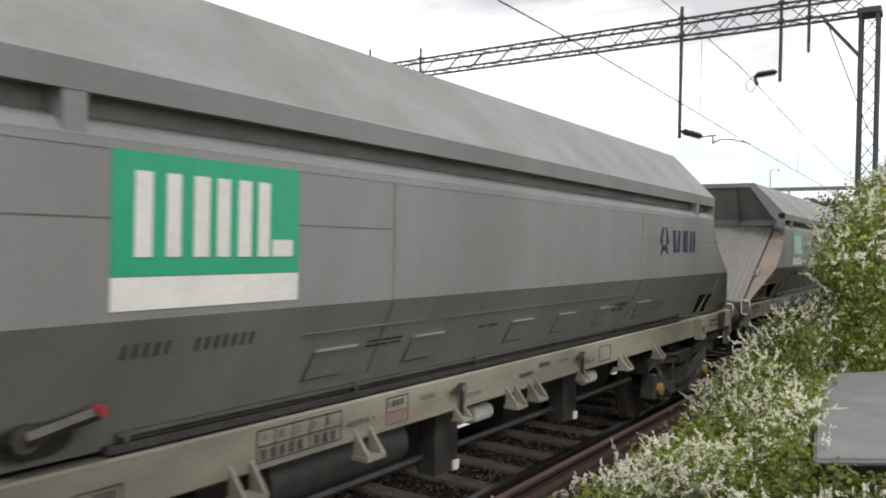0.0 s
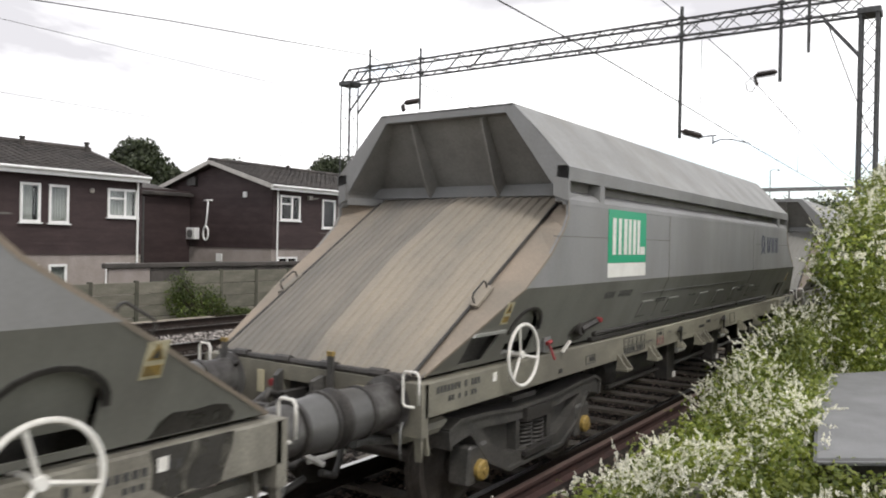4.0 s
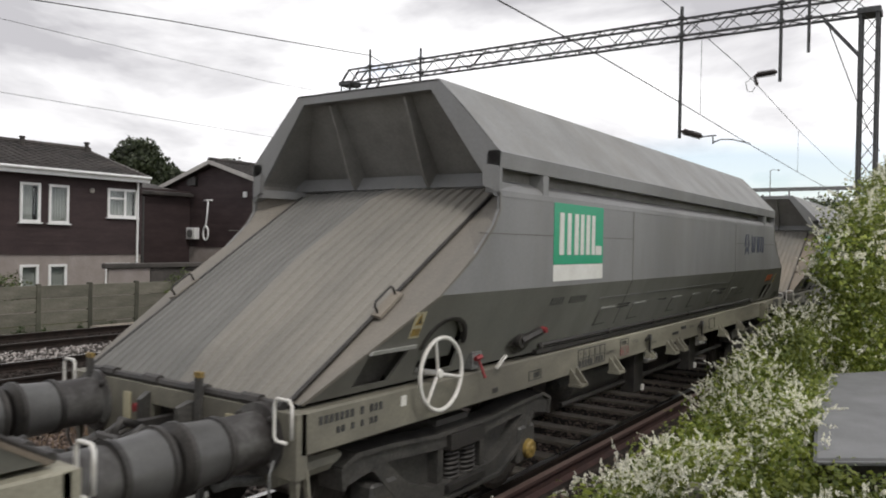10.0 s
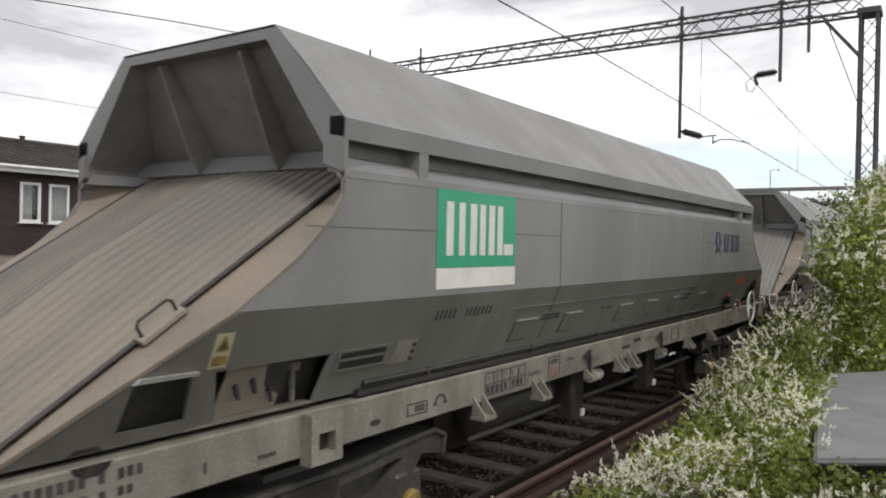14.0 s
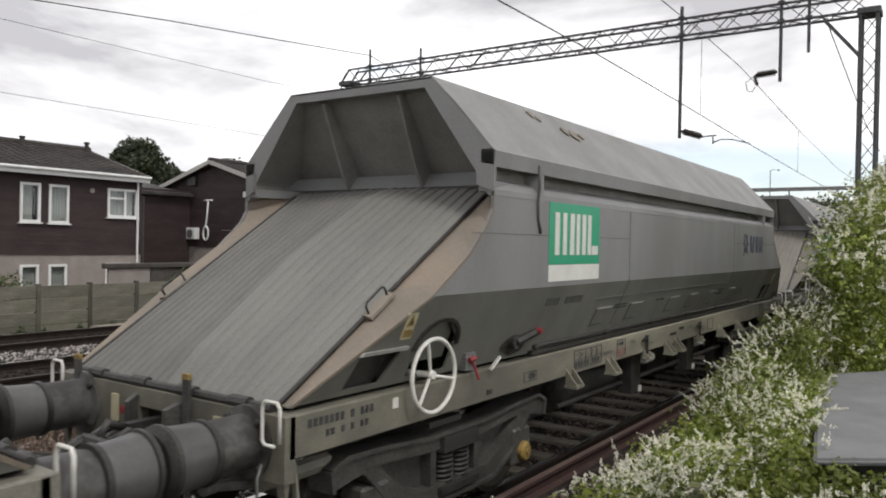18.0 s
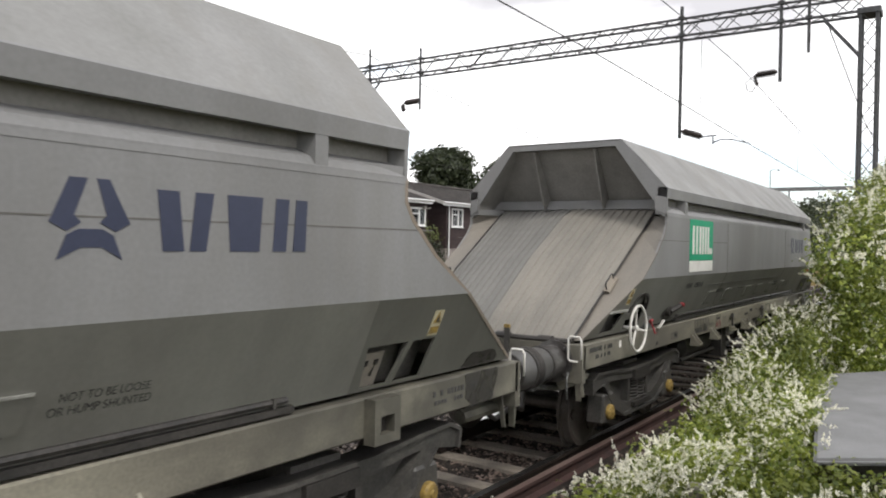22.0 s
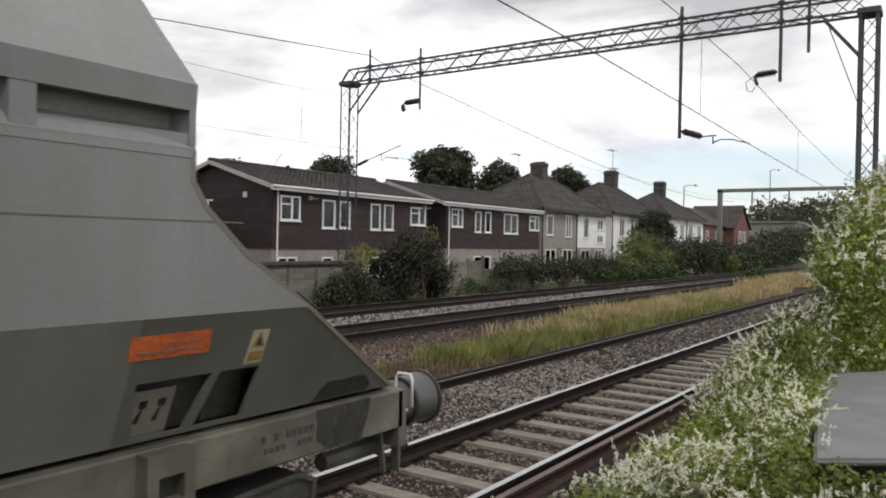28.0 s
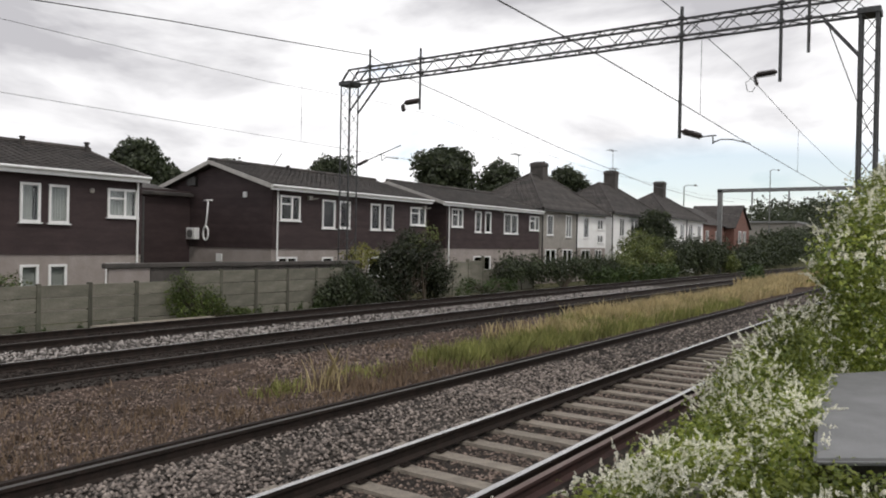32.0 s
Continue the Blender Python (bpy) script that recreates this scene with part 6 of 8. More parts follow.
            for x in (4.90, 5.0):
                bm = bm_new()
                add_bar(bm, (e * x, sy * 1.075, 1.36), (e * x + 0.02, sy * 1.10, 1.44), 0.02, None, 0, 6)
                add_bar(bm, (e * x + 0.02, sy * 1.10, 1.44), (e * x + 0.02, sy * 1.115, 1.475), 0.03, None, 0, 6)
                part("valve_handle", bm, M["black_steel"], w)
    else:
        lower_grid(bm, sy, e, [(1.275, 4.75, 5.26, 5.74, 6.03, 6.38, 6.80), (1.315, 4.75, 5.26, 5.74, 6.02, 6.375, E(1.315)), (1.515, 4.75, 5.26, 5.74, 5.89, 6.30, E(1.515)), (1.56, 4.75, 5.26, 5.74, 5.88, 6.2, E(1.56)),
                               (1.64, 4.75, 5.34, 5.66, 5.86, 6.0, E(1.64)), (1.69, 4.75, 5.42, 5.58, 5.84, 5.93, E(1.69)), (1.88, 4.75, 5.40, 5.60, 5.65, 5.70, 5.765)], {(1, 1), (2, 1), (3, 1), (4, 1)} | ({(1, 3)} if e < 0 else set()))
        part("lower_end_plate", bm, M["end_plate" if e < 0 else "wagon_dark"], w)
        # arched rim over the cut-out
        bm = bm_new()
        for i in range(10):
            a0, a1 = math.pi * i / 10, math.pi * (i + 1) / 10
            lower_quad(bm, sy, [(e * 5.5 + 0.245 * math.cos(a0), 1.50 + 0.19 * math.sin(a0)), (e * 5.5 + 0.275 * math.cos(a0), 1.50 + 0.215 * math.sin(a0)),
                                (e * 5.5 + 0.275 * math.cos(a1), 1.50 + 0.215 * math.sin(a1)), (e * 5.5 + 0.245 * math.cos(a1), 1.50 + 0.19 * math.sin(a1))], 0.04, 0.02)
        part("arch_rim", bm, M["black_steel"], w)
        bm = bm_new()
        add_box(bm, e * 5.5 - 0.22, e * 5.5 + 0.22, sy * 0.85 - 0.02, sy * 0.85 + 0.02, 1.2, 1.7)
        part("gear_case", bm, M["black_steel"], w)
        # handwheel
        c = Vector((e * 5.575 if e < 0 else 5.47, sy * 1.27, 1.315 if e < 0 else 1.24))
        R = 0.255
        bm = bm_new()
        add_path(bm, [c + Vector((R * math.cos(i * math.pi / 16), 0, R * math.sin(i * math.pi / 16))) for i in range(33)], 0.016, 7)
        hw = part("handwheel", bm, M["white_paint"], w, "white-painted three-spoke handbrake wheel")
        for k in range(3):
            a = math.radians(108 + 120 * k)
            bm = bm_new()
            add_bar(bm, c - Vector((0, sy * 0.03, 0)), c + Vector((R * math.cos(a), 0, R * math.sin(a))), 0.013, None, 0, 6)
            part("spoke", bm, M["white_paint"], hw)
        bm = bm_new()
        add_turned(bm, (0, sy, 0), [(-0.3, 0.022), (-0.03, 0.022), (-0.02, 0.036), (0.0, 0.03)], c, 10)
        part("hub", bm, M["white_paint"], hw)
        bm = bm_new()
        lower_quad(bm, sy, q(rect(5.27, 5.73, 1.40, 1.69)), 0.012, -0.055)
        part("arch_plate", bm, M["wagon_dark"], w)
        # open recess under a pale ledge beside it
        if e < 0:
            bm = bm_new()
            # dark plate set back behind the opening
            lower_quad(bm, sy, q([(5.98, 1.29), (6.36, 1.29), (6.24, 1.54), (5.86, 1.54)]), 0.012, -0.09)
            part("recess_plate", bm, M["bogie"], w, "dark recessed plate")
            bm = bm_new()
            lower_quad(bm, sy, q([(5.85, 1.522), (6.32, 1.522), (6.30, 1.546), (5.85, 1.546)]), 0.03, 0.028)
            part("cover_ledge", bm, M["lit_edge"], w)
    # warning plate: white over yellow with a dark triangle
    wx = (5.77 if not wheel else 5.90) if e < 0 else (5.455 if not wheel else 5.95)
    lower_mark(w, "warning_plate", sy, q(rect(wx - 0.055, wx + 0.055, 1.595, 1.775)), "sign_cream", 0.004, "cream warning plate with yellow triangle")
    lower_mark(w, "warning_strip", sy, q(rect(wx - 0.045, wx + 0.045, 1.61, 1.66)), "yellow_dim", 0.008)
    lower_mark(w, "warning_triangle", sy, q([(wx - 0.042, 1.685), (wx + 0.042, 1.685), (wx, 1.765)]), "yellow_dim", 0.008)
    lower_mark(w, "warning_mark", sy, q([(wx - 0.018, 1.695), (wx + 0.018, 1.695), (wx, 1.74)]), "mark_black", 0.011)
    # oily stain from the sheet down over the solebar
    if e > 0:
        lower_mark(w, "oil_stain", sy, q([(6.03, 1.281), (6.52, 1.281), (6.53, 1.33), (6.47, 1.385), (6.38, 1.40), (6.25, 1.39), (6.14, 1.40), (6.07, 1.36), (6.06, 1.32)]), "stain_run", 0.003, "black patch, oily stain and dark opening")
        bm = bm_new()
        side_quad(bm, sy, q([(6.01, 1.243), (6.03, 1.16), (6.02, 1.06), (6.08, 1.02), (6.13, 0.99), (6.24, 1.01), (6.31, 0.988), (6.42, 1.0), (6.45, 1.09), (6.49, 1.17), (6.50, 1.243)]), 1.183, 0.004)
        part("oil_stain", bm, M["stain_run"], w, "dark spot, hole and oily stain")


def buffer(w, end, sy):
    """Long-cased buffer: bolted foot, tapered case with a dark collar, bright greasy sleeve and oval head."""
    x = end * 6.88
    c = (x, sy * 0.864, 1.06)
    bm = bm_new()
    add_turned(bm, (end, 0, 0), [(-0.02, 0.215), (0.02, 0.215), (0.03, 0.165), (0.27, 0.165), (0.30, 0.16)], c, 32)
    b = part("buffer", bm, M["buffer_case"], w, "greasy grey oval-headed buffer")
    bm = bm_new()
    add_turned(bm, (end, 0, 0), [(0.30, 0.16), (0.305, 0.185), (0.335, 0.185), (0.34, 0.172)], c, 32)
    part("collar", bm, M["black_steel"], b)
    bm = bm_new()
    add_turned(bm, (end, 0, 0), [(0.34, 0.172), (0.48, 0.18), (0.56, 0.19)], c, 32)
    part("sleeve", bm, M["buffer"], b)
    bm = bm_new()
    add_turned(bm, (end, 0, 0), [(0.56, 0.19), (0.565, 0.205), (0.59, 0.205), (0.62, 0.16), (0.625, 0.05)], c, 24)
    part("buffer_head", bm, M["black_steel"], b)
    for k in range(4):
        a = math.radians(45 + 90 * k)
        bm = bm_new()
        add_turned(bm, (end, 0, 0), [(0.02, 0.02), (0.045, 0.02), (0.05, 0.012)], (x, sy * 0.864 + 0.19 * math.cos(a), 1.06 + 0.19 * math.sin(a)), 6)
        part("bolt", bm, M["black_steel"], b)


def build_wagon(wheel_front):
    """A bogie hopper wagon, 15.1 m over buffers; its front looks down the line towards -x. Origin: on the rails, mid length."""
    w = thing("hopper_wagon", pose(0, YW, 0), "grey bogie aggregate hopper wagon with green side panel on rails", "railway wagon", "hopper wagons of the passing train")
    for sy in (-1, 1):
        # upper side
        bm = bm_new()
        side_quad(bm, sy, [(-x, z) for z, x in END_EDGE[:0:-1]] + [(x, z) for z, x in END_EDGE[1:]])
        part("upper_side", bm, M["wagon_grey"], w, "light grey painted upper side sheet")
        # lower side between the ends
        bm = bm_new()
        lower_quad(bm, sy, rect(-4.75, 4.75, 1.275, 1.88))
        part("lower_side", bm, M["wagon_dark"], w, "dark grey painted lower side sheet")
        end_gear(w, -1, sy, wheel_front)
        end_gear(w, 1, sy, not wheel_front)
        # shoulder under the slot
        bm = bm_new()
        prof = [(1.378, 2.60), (1.374, 2.645), (1.345, 2.69), (1.27, 2.735), (1.24, 2.72), (1.33, 2.60)]
        add_prism(bm, [(-5.0, sy * y, z) for y, z in prof], [(5.0, sy * y, z) for y, z in prof])
        part("shoulder", bm, M["wagon_grey"], w)
        bm = bm_new()
        add_box(bm, -4.98, 4.98, min(sy * 1.235, sy * 1.255), max(sy * 1.235, sy * 1.255), 2.70, 2.86)
        part("slot_back", bm, M["hood"], w)
        bm = bm_new()
        add_prism(bm, [(-5.0, sy * 1.26, 2.825), (-5.0, sy * 1.375, 2.815), (-5.0, sy * 1.385, 2.935), (-5.0, sy * 1.365, 2.95), (-5.0, sy * 1.26, 2.95)],
                  [(5.0, sy * 1.26, 2.825), (5.0, sy * 1.375, 2.815), (5.0, sy * 1.385, 2.935), (5.0, sy * 1.365, 2.95), (5.0, sy * 1.26, 2.95)])
        part("rim_band", bm, M["wagon_grey"], w)
        for x in (-4.985, -4.23, 4.23, 4.985):
            bm = bm_new()
            t = 0.05 if abs(x) < 4.5 else 0.015
            add_prism(bm, [(x - t, sy * 1.372, 2.63), (x + t, sy * 1.372, 2.63), (x + t, sy * 1.372, 2.83), (x - t, sy * 1.372, 2.83)],
                      [(x - t - 0.03, sy * 1.24, 2.68), (x + t + 0.03, sy * 1.24, 2.68), (x + t + 0.03, sy * 1.24, 2.85), (x - t - 0.03, sy * 1.24, 2.85)])
            part("slot_post", bm, M["wagon_grey"], w)
        part("roof_side", roof_side_mesh(sy), M["wagon_roof"], w, "grey sloping roof sheet with faint dents")
        # seams
        for x in (-2.18, 2.18):
            bm = bm_new()
            side_quad(bm, sy, rect(x - 0.018, x + 0.018, 1.885, 2.60), 1.381, 0.01)
            part("seam_strip", bm, M["wagon_roof"], w)
        for x0, x1 in ((-5.28, -2.2), (2.2, 5.28)):
            bm = bm_new()
            side_quad(bm, sy, rect(x0, x1, 2.311, 2.318), 1.377, 0.004)
            part("weld_line", bm, M["seam"], w)
        # green panel with white block shapes, pale strip beneath
        dx = -4.075 if sy < 0 else 3.01
        p = mark(w, "side_panel", sy, dx, dx + 1.065, 2.068, 2.603, "sign_green", 1.379, "green panel with white block shapes")
        m0 = dx + 0.105
        blocks = [rect(a, b, 0.0, c) for a, b, c in ((0.0, 0.085, 0.37), (0.155, 0.23, 0.37), (0.30, 0.385, 0.37), (0.43, 0.505, 0.37), (0.555, 0.635, 0.37), (0.68, 0.755, 0.37), (0.775, 0.915, 0.085))]
        for b in blocks:
            bm = bm_new()
            side_quad(bm, sy, [(m0 + x, 2.15 + z) for x, z in b], 1.384, 0.006)
            part("white_shape", bm, M["sign_white"], p)
        mark(w, "pale_strip", sy, dx, dx + 1.065, 1.922, 2.064, "sign_white", 1.379, "off-white painted strip")
        # navy three-armed shape and navy blocks
        lx = 2.735 if sy < 0 else -4.28
        for poly in ([(0.0, 0.15), (0.10, 0.18), (0.155, 0.33), (0.08, 0.33)][::1], [(0.195, 0.33), (0.25, 0.33), (0.345, 0.15), (0.24, 0.18)],
                     [(0.03, 0.0), (0.13, 0.05), (0.22, 0.05), (0.31, 0.0), (0.27, 0.10), (0.22, 0.125), (0.12, 0.125), (0.07, 0.10)], [(0.0, 0.15), (0.07, 0.115), (0.13, 0.15), (0.10, 0.18)], [(0.345, 0.15), (0.28, 0.115), (0.21, 0.15), (0.24, 0.18)]):
            bm = bm_new()
            side_quad(bm, sy, [(lx + x, 2.14 + z) for x, z in poly], 1.379, 0.006)
            part("navy_shape", bm, M["mark_blue"], w)
        vx = lx + 0.475
        for poly in ([(0.03, 0.0), (0.14, 0.0), (0.11, 0.27), (0.0, 0.27)], [(0.17, 0.0), (0.26, 0.0), (0.30, 0.27), (0.20, 0.27)], [(0.40, 0.0), (0.58, 0.0), (0.60, 0.27), (0.38, 0.27)], [(0.67, 0.0), (0.76, 0.0), (0.78, 0.27), (0.69, 0.27)], [(0.81, 0.0), (0.90, 0.0), (0.91, 0.27), (0.83, 0.27)]):
            bm = bm_new()
            side_quad(bm, sy, [(vx + x, 2.175 + z) for x, z in poly], 1.379, 0.006)
            part("navy_shape", bm, M["mark_blue"], w)
        # number bars, small pads on the lower side
        bm = bm_new()
        bars(bm, sy, -3.98, -3.22, 1.705, 1.772, 14, 0, True, 3, 0.36)
        tagged(part("number_lettering", bm, M["mark_black"], w), kind="stuff")
        bm = bm_new()
        bars(bm, sy, 1.55, 2.1, 1.60, 1.64, 14, 0, True, 4)
        bars(bm, sy, 1.55, 2.0, 1.545, 1.585, 12, 0, True, 5)
        bars(bm, sy, -2.30, -1.95, 1.612, 1.628, 13, 0, True, 6, 0.7)
        bars(bm, sy, -2.30, -1.95, 1.582, 1.598, 13, 0, True, 16, 0.7)
        bars(bm, sy, -1.0, -0.72, 1.597, 1.617, 9, 0, True, 8, 0.7)
        tagged(part("lettering", bm, M["mark_black"], w), kind="stuff")
        for x in (-2.745, -1.82, -0.48, 0.365, 1.30, 2.40):
            bm = bm_new()
            lower_quad(bm, sy, [(x - 0.02, 1.44), (x + 0.32, 1.44), (x + 0.345, 1.60), (x + 0.0, 1.60)], 0.012, 0.008)
            pad = part("inspection_pad", bm, M["wagon_dark"], w)
            # the raised pad's shadow, drawn as dark strips at its side and foot
            bm = bm_new()
            lower_quad(bm, sy, [(x - 0.055, 1.425), (x - 0.02, 1.425), (x + 0.002, 1.60), (x - 0.022, 1.60)], 0.012, 0.003)
            lower_quad(bm, sy, [(x - 0.02, 1.428), (x + 0.26, 1.431), (x + 0.26, 1.44), (x - 0.02, 1.44)], 0.012, 0.003)
            part("pad_gap", bm, M["pad_shadow"], pad)
            # ledge whose pale tone holds the skylight along it
            bm = bm_new()
            lower_quad(bm, sy, rect(x, x + 0.345, 1.60, 1.612), 0.03, 0.018)
            part("pad_ledge", bm, M["lit_edge"], pad)
        bm = bm_new()
        lower_quad(bm, sy, [(-2.215, 1.40), (-2.185, 1.40), (-2.165, 1.875), (-2.195, 1.875)], 0.006, 0.002)
        part("weld_line", bm, M["seam"], w)
        for x0, x1, t in ((-2.92, -1.75, 0.006), (-1.55, -0.42, 0.005), (-0.40, 0.7, 0.003), (0.75, 2.15, 0.0045)):
            bm = bm_new()
            lower_quad(bm, sy, rect(x0, x1, 1.716, 1.716 + t), 0.012, 0.008)
            part("weld_bead", bm, M["wagon_grey"], w)
        bm = bm_new()
        lower_quad(bm, sy, [(2.14, 1.42), (2.17, 1.42), (2.195, 1.875), (2.165, 1.875)], 0.006, 0.002)
        lower_quad(bm, sy, [(1.80, 1.555), (2.04, 1.555), (2.04, 1.575), (1.80, 1.575)], 0.006, 0.002)
        part("weld_line", bm, M["seam"], w)
        # slide rod along the foot of the side
        for x in (-3.86, -2.3, -0.9, 0.5, 1.95, 4.1):
            bm = bm_new()
            add_box(bm, x - 0.011, x + 0.011, min(sy * 1.12, sy * 1.18), max(sy * 1.12, sy * 1.18), 1.305, 1.36)
            part("rod_clip", bm, M["bogie"], w)
        bm = bm_new()
        rx = -3.9 if wheel_front else -4.55
        add_bar(bm, (rx, sy * 1.155, 1.335), (4.2, sy * 1.155, 1.335), 0.022, None, 0, 7)
        part("slide_rod", bm, M["black_steel"], w)
        bm = bm_new()
        add_box(bm, rx - 0.05, 4.25, min(sy * 1.12, sy * 1.17), max(sy * 1.12, sy * 1.17), 1.262, 1.30)
        part("foot_rail", bm, M["black_steel"], w)
        # solebar
        bm = bm_new()
        y0, y1 = sorted((sy * 1.05, sy * 1.18))
        add_box(bm, -6.85, 6.85, y0, y1, 0.985, 1.245)
        bevel(bm, 0.012)
        part("solebar", bm, M["frame_worn"], w, "grimy olive-cream solebar")
        for x in ((4.98,) if wheel_front else (-4.98,)):
            bm = bm_new()
            ya, yb = sorted((sy * 1.18, sy * 1.27))
            for a, b, c, d in ((x - 0.13, x - 0.07, 0.95, 1.24), (x + 0.07, x + 0.13, 0.95, 1.24), (x - 0.07, x + 0.07, 1.13, 1.24), (x - 0.07, x + 0.07, 0.95, 1.01)):
                add_box(bm, a, b, ya, yb, c, d)
            bx = part("jacking_box", bm, M["frame_worn"], w)
            bm = bm_new()
            ya, yb = sorted((sy * 1.182, sy * 1.2))
            add_box(bm, x - 0.07, x + 0.07, ya, yb, 1.01, 1.13)
            part("jacking_hole", bm, M["black_steel"], bx)
        for x in (-3.2, -2.23, -0.35, 0.03, 2.1, 3.2):
            bm = bm_new()
            for d in (-0.07, 0.07):
                add_prism(bm, [(x + d - 0.012, sy * 1.18, 1.06), (x + d - 0.012, sy * 1.30, 0.91), (x + d - 0.012, sy * 1.18, 0.89)], [(x + d + 0.012, sy * 1.18, 1.06), (x + d + 0.012, sy * 1.30, 0.91), (x + d + 0.012, sy * 1.18, 0.89)])
            ya, yb = sorted((sy * 1.17, sy * 1.30))
            add_box(bm, x - 0.09, x + 0.09, ya, yb, 0.88, 0.905)
            part("step_bracket", bm, M["frame_cream"], w)
        for x in (-1.14, 1.02):
            bm = bm_new()
            ya, yb = sy * 1.205, sy * 1.222
            for loop in ([(x - 0.15, 1.128), (x - 0.15, 1.148), (x - 0.01, 1.192), (x + 0.02, 1.13)], [(x - 0.022, 1.15), (x + 0.028, 1.15), (x + 0.016, 0.95), (x - 0.012, 0.95)]):
                add_prism(bm, [(a, ya, b) for a, b in loop], [(a, yb, b) for a, b in loop])
            add_turned(bm, (0, sy, 0), [(-0.02, 0.04), (0.012, 0.04)], (x + 0.003, sy * 1.215, 1.155), 14)
            lever = part("door_lever", bm, M["black_steel"], w)
            bm = bm_new()
            add_turned(bm, (0, sy, 0), [(0.0, 0.026), (0.006, 0.026)], (x + 0.003, sy * 1.227, 1.155), 14)
            part("pivot_cap", bm, M["galv_light"], lever)
            bm = bm_new()
            for d in (-0.055, 0.055):
                add_prism(bm, [(x + d - 0.008, sy * 1.18, 1.03), (x + d - 0.008, sy * 1.27, 0.94), (x + d - 0.008, sy * 1.18, 0.93)], [(x + d + 0.008, sy * 1.18, 1.03), (x + d + 0.008, sy * 1.27, 0.94), (x + d + 0.008, sy * 1.18, 0.93)])
            yc, yd = sorted((sy * 1.17, sy * 1.27))
            add_box(bm, x - 0.07, x + 0.07, yc, yd, 0.915, 0.935)
            part("lever_foot", bm, M["frame_cream"], w)
            bm = bm_new()
            add_turned(bm, (1, 0, 0), [(0.44, 0.05), (0.455, 0.068), (0.71, 0.068), (0.725, 0.05)], (x, sy * 1.0, 0.84), 18)
            part("door_cylinder", bm, M["white_paint"], w, "white-painted air cylinder")
            bm = bm_new()
            add_box(bm, x - 0.15, x + 0.15, sy * 1.0 - 0.08, sy * 1.0 + 0.08, 0.5, 0.98)
            part("door_gear", bm, M["black_steel"], w)
            bm = bm_new()
            add_box(bm, x + 0.08, x + 0.15, sy * 1.08 - 0.02, sy * 1.08 + 0.02, 0.5, 0.57)
            part("white_tag", bm, M["white_paint"], w)
        # data boxes painted on the solebar
        bm = bm_new()
        for x0, x1, z0, z1 in ((-4.11, -3.88, 1.045, 1.13), (-3.1, -2.43, 1.03, 1.21), (-2.0, -1.76, 1.03, 1.21), (1.5, 1.8, 1.03, 1.19)):
            for a, b, c, d in ((x0, x1, z0, z0 + 0.008), (x0, x1, z1 - 0.008, z1), (x0, x0 + 0.008, z0, z1), (x1 - 0.008, x1, z0, z1)):
                side_quad(bm, sy, rect(a, b, c, d), 1.184, 0.006)
        for x0, x1, z0, z1, n in ((-4.02, -3.90, 1.065, 1.11, 4), (-3.07, -2.46, 1.045, 1.10, 9), (-1.93, -1.80, 1.145, 1.185, 3), (-0.20, 0.05, 1.095, 1.13, 8), (5.62, 6.0, 1.07, 1.10, 9), (-6.7, -6.1, 1.15, 1.20, 13), (-6.55, -6.15, 1.075, 1.115, 9), (5.6, 6.2, 1.13, 1.17, 13), (0.17, 0.38, 1.14, 1.18, 6)):
            bars(bm, sy, x0, x1, z0, z1, n, 1.184, False, int(abs(x0) * 100))
        tagged(part("data_lettering", bm, M["mark_black"], w), kind="stuff")
        bm = bm_new()
        bars(bm, sy, -1.97, -1.78, 1.05, 1.10, 4, 1.184, False, 9)
        for a, b, c, d in ((-2.0, -1.76, 1.115, 1.121), (-2.0, -1.76, 1.03, 1.036), (-2.0, -1.992, 1.03, 1.12), (-1.768, -1.76, 1.03, 1.12)):
            side_quad(bm, sy, rect(a, b, c, d), 1.187, 0.006)
        tagged(part("data_lettering", bm, M["mark_red"], w), kind="stuff")
        words(w, sy, "NOT TO BE LOOSE", 2.86, 3.28, 1.548, 1.588, True)
        words(w, sy, "OR HUMP SHUNTED", 2.82, 3.30, 1.488, 1.528, True)
        words(w, sy, "HOPPER 3", -2.385, -2.125, 1.085, 1.122)
        words(w, sy, "LOCKED", -1.625, -1.45, 1.135, 1.168)
        words(w, sy, "LOCKED", 0.55, 0.75, 1.135, 1.168)
        words(w, sy, "UNLOCKED", -1.03, -0.82, 1.065, 1.093)
        words(w, sy, "UNLOCKED", 1.12, 1.36, 1.065, 1.093)
        words(w, sy, "24", -1.985, -1.94, 1.145, 1.185)
        bm = bm_new()
        for k, letter in enumerate("ABCDE"):
            words(w, sy, letter, -3.06 + 0.126 * k, -3.03 + 0.126 * k, 1.145, 1.185)
            if k:
                side_quad(bm, sy, rect(-3.1 + 0.134 * k - 0.003, -3.1 + 0.134 * k + 0.003, 1.03, 1.21), 1.184, 0.006)
        side_quad(bm, sy, rect(-3.1, -2.43, 1.117, 1.123), 1.187, 0.006)
        part("table_grid", bm, M["mark_black"], w)
        mark(w, "label_plate", sy, -5.92 if wheel_front else 6.05, -5.86 if wheel_front else 6.11, 1.13, 1.20, "white_paint", 1.184)
        # air tank and piping under the frame
        bm = bm_new()
        add_turned(bm, (1, 0, 0), [(-2.85, 0.05), (-2.8, 0.17), (-1.5, 0.17), (-1.45, 0.05)], (0, sy * 0.82, 0.78), 18)
        part("air_tank", bm, M["bogie"], w, "grimy grey air tank")
        bm = bm_new()
        add_bar(bm, (-3.0, sy * 0.95, 0.62), (3.0, sy * 0.95, 0.62), 0.03, None, 0, 6)
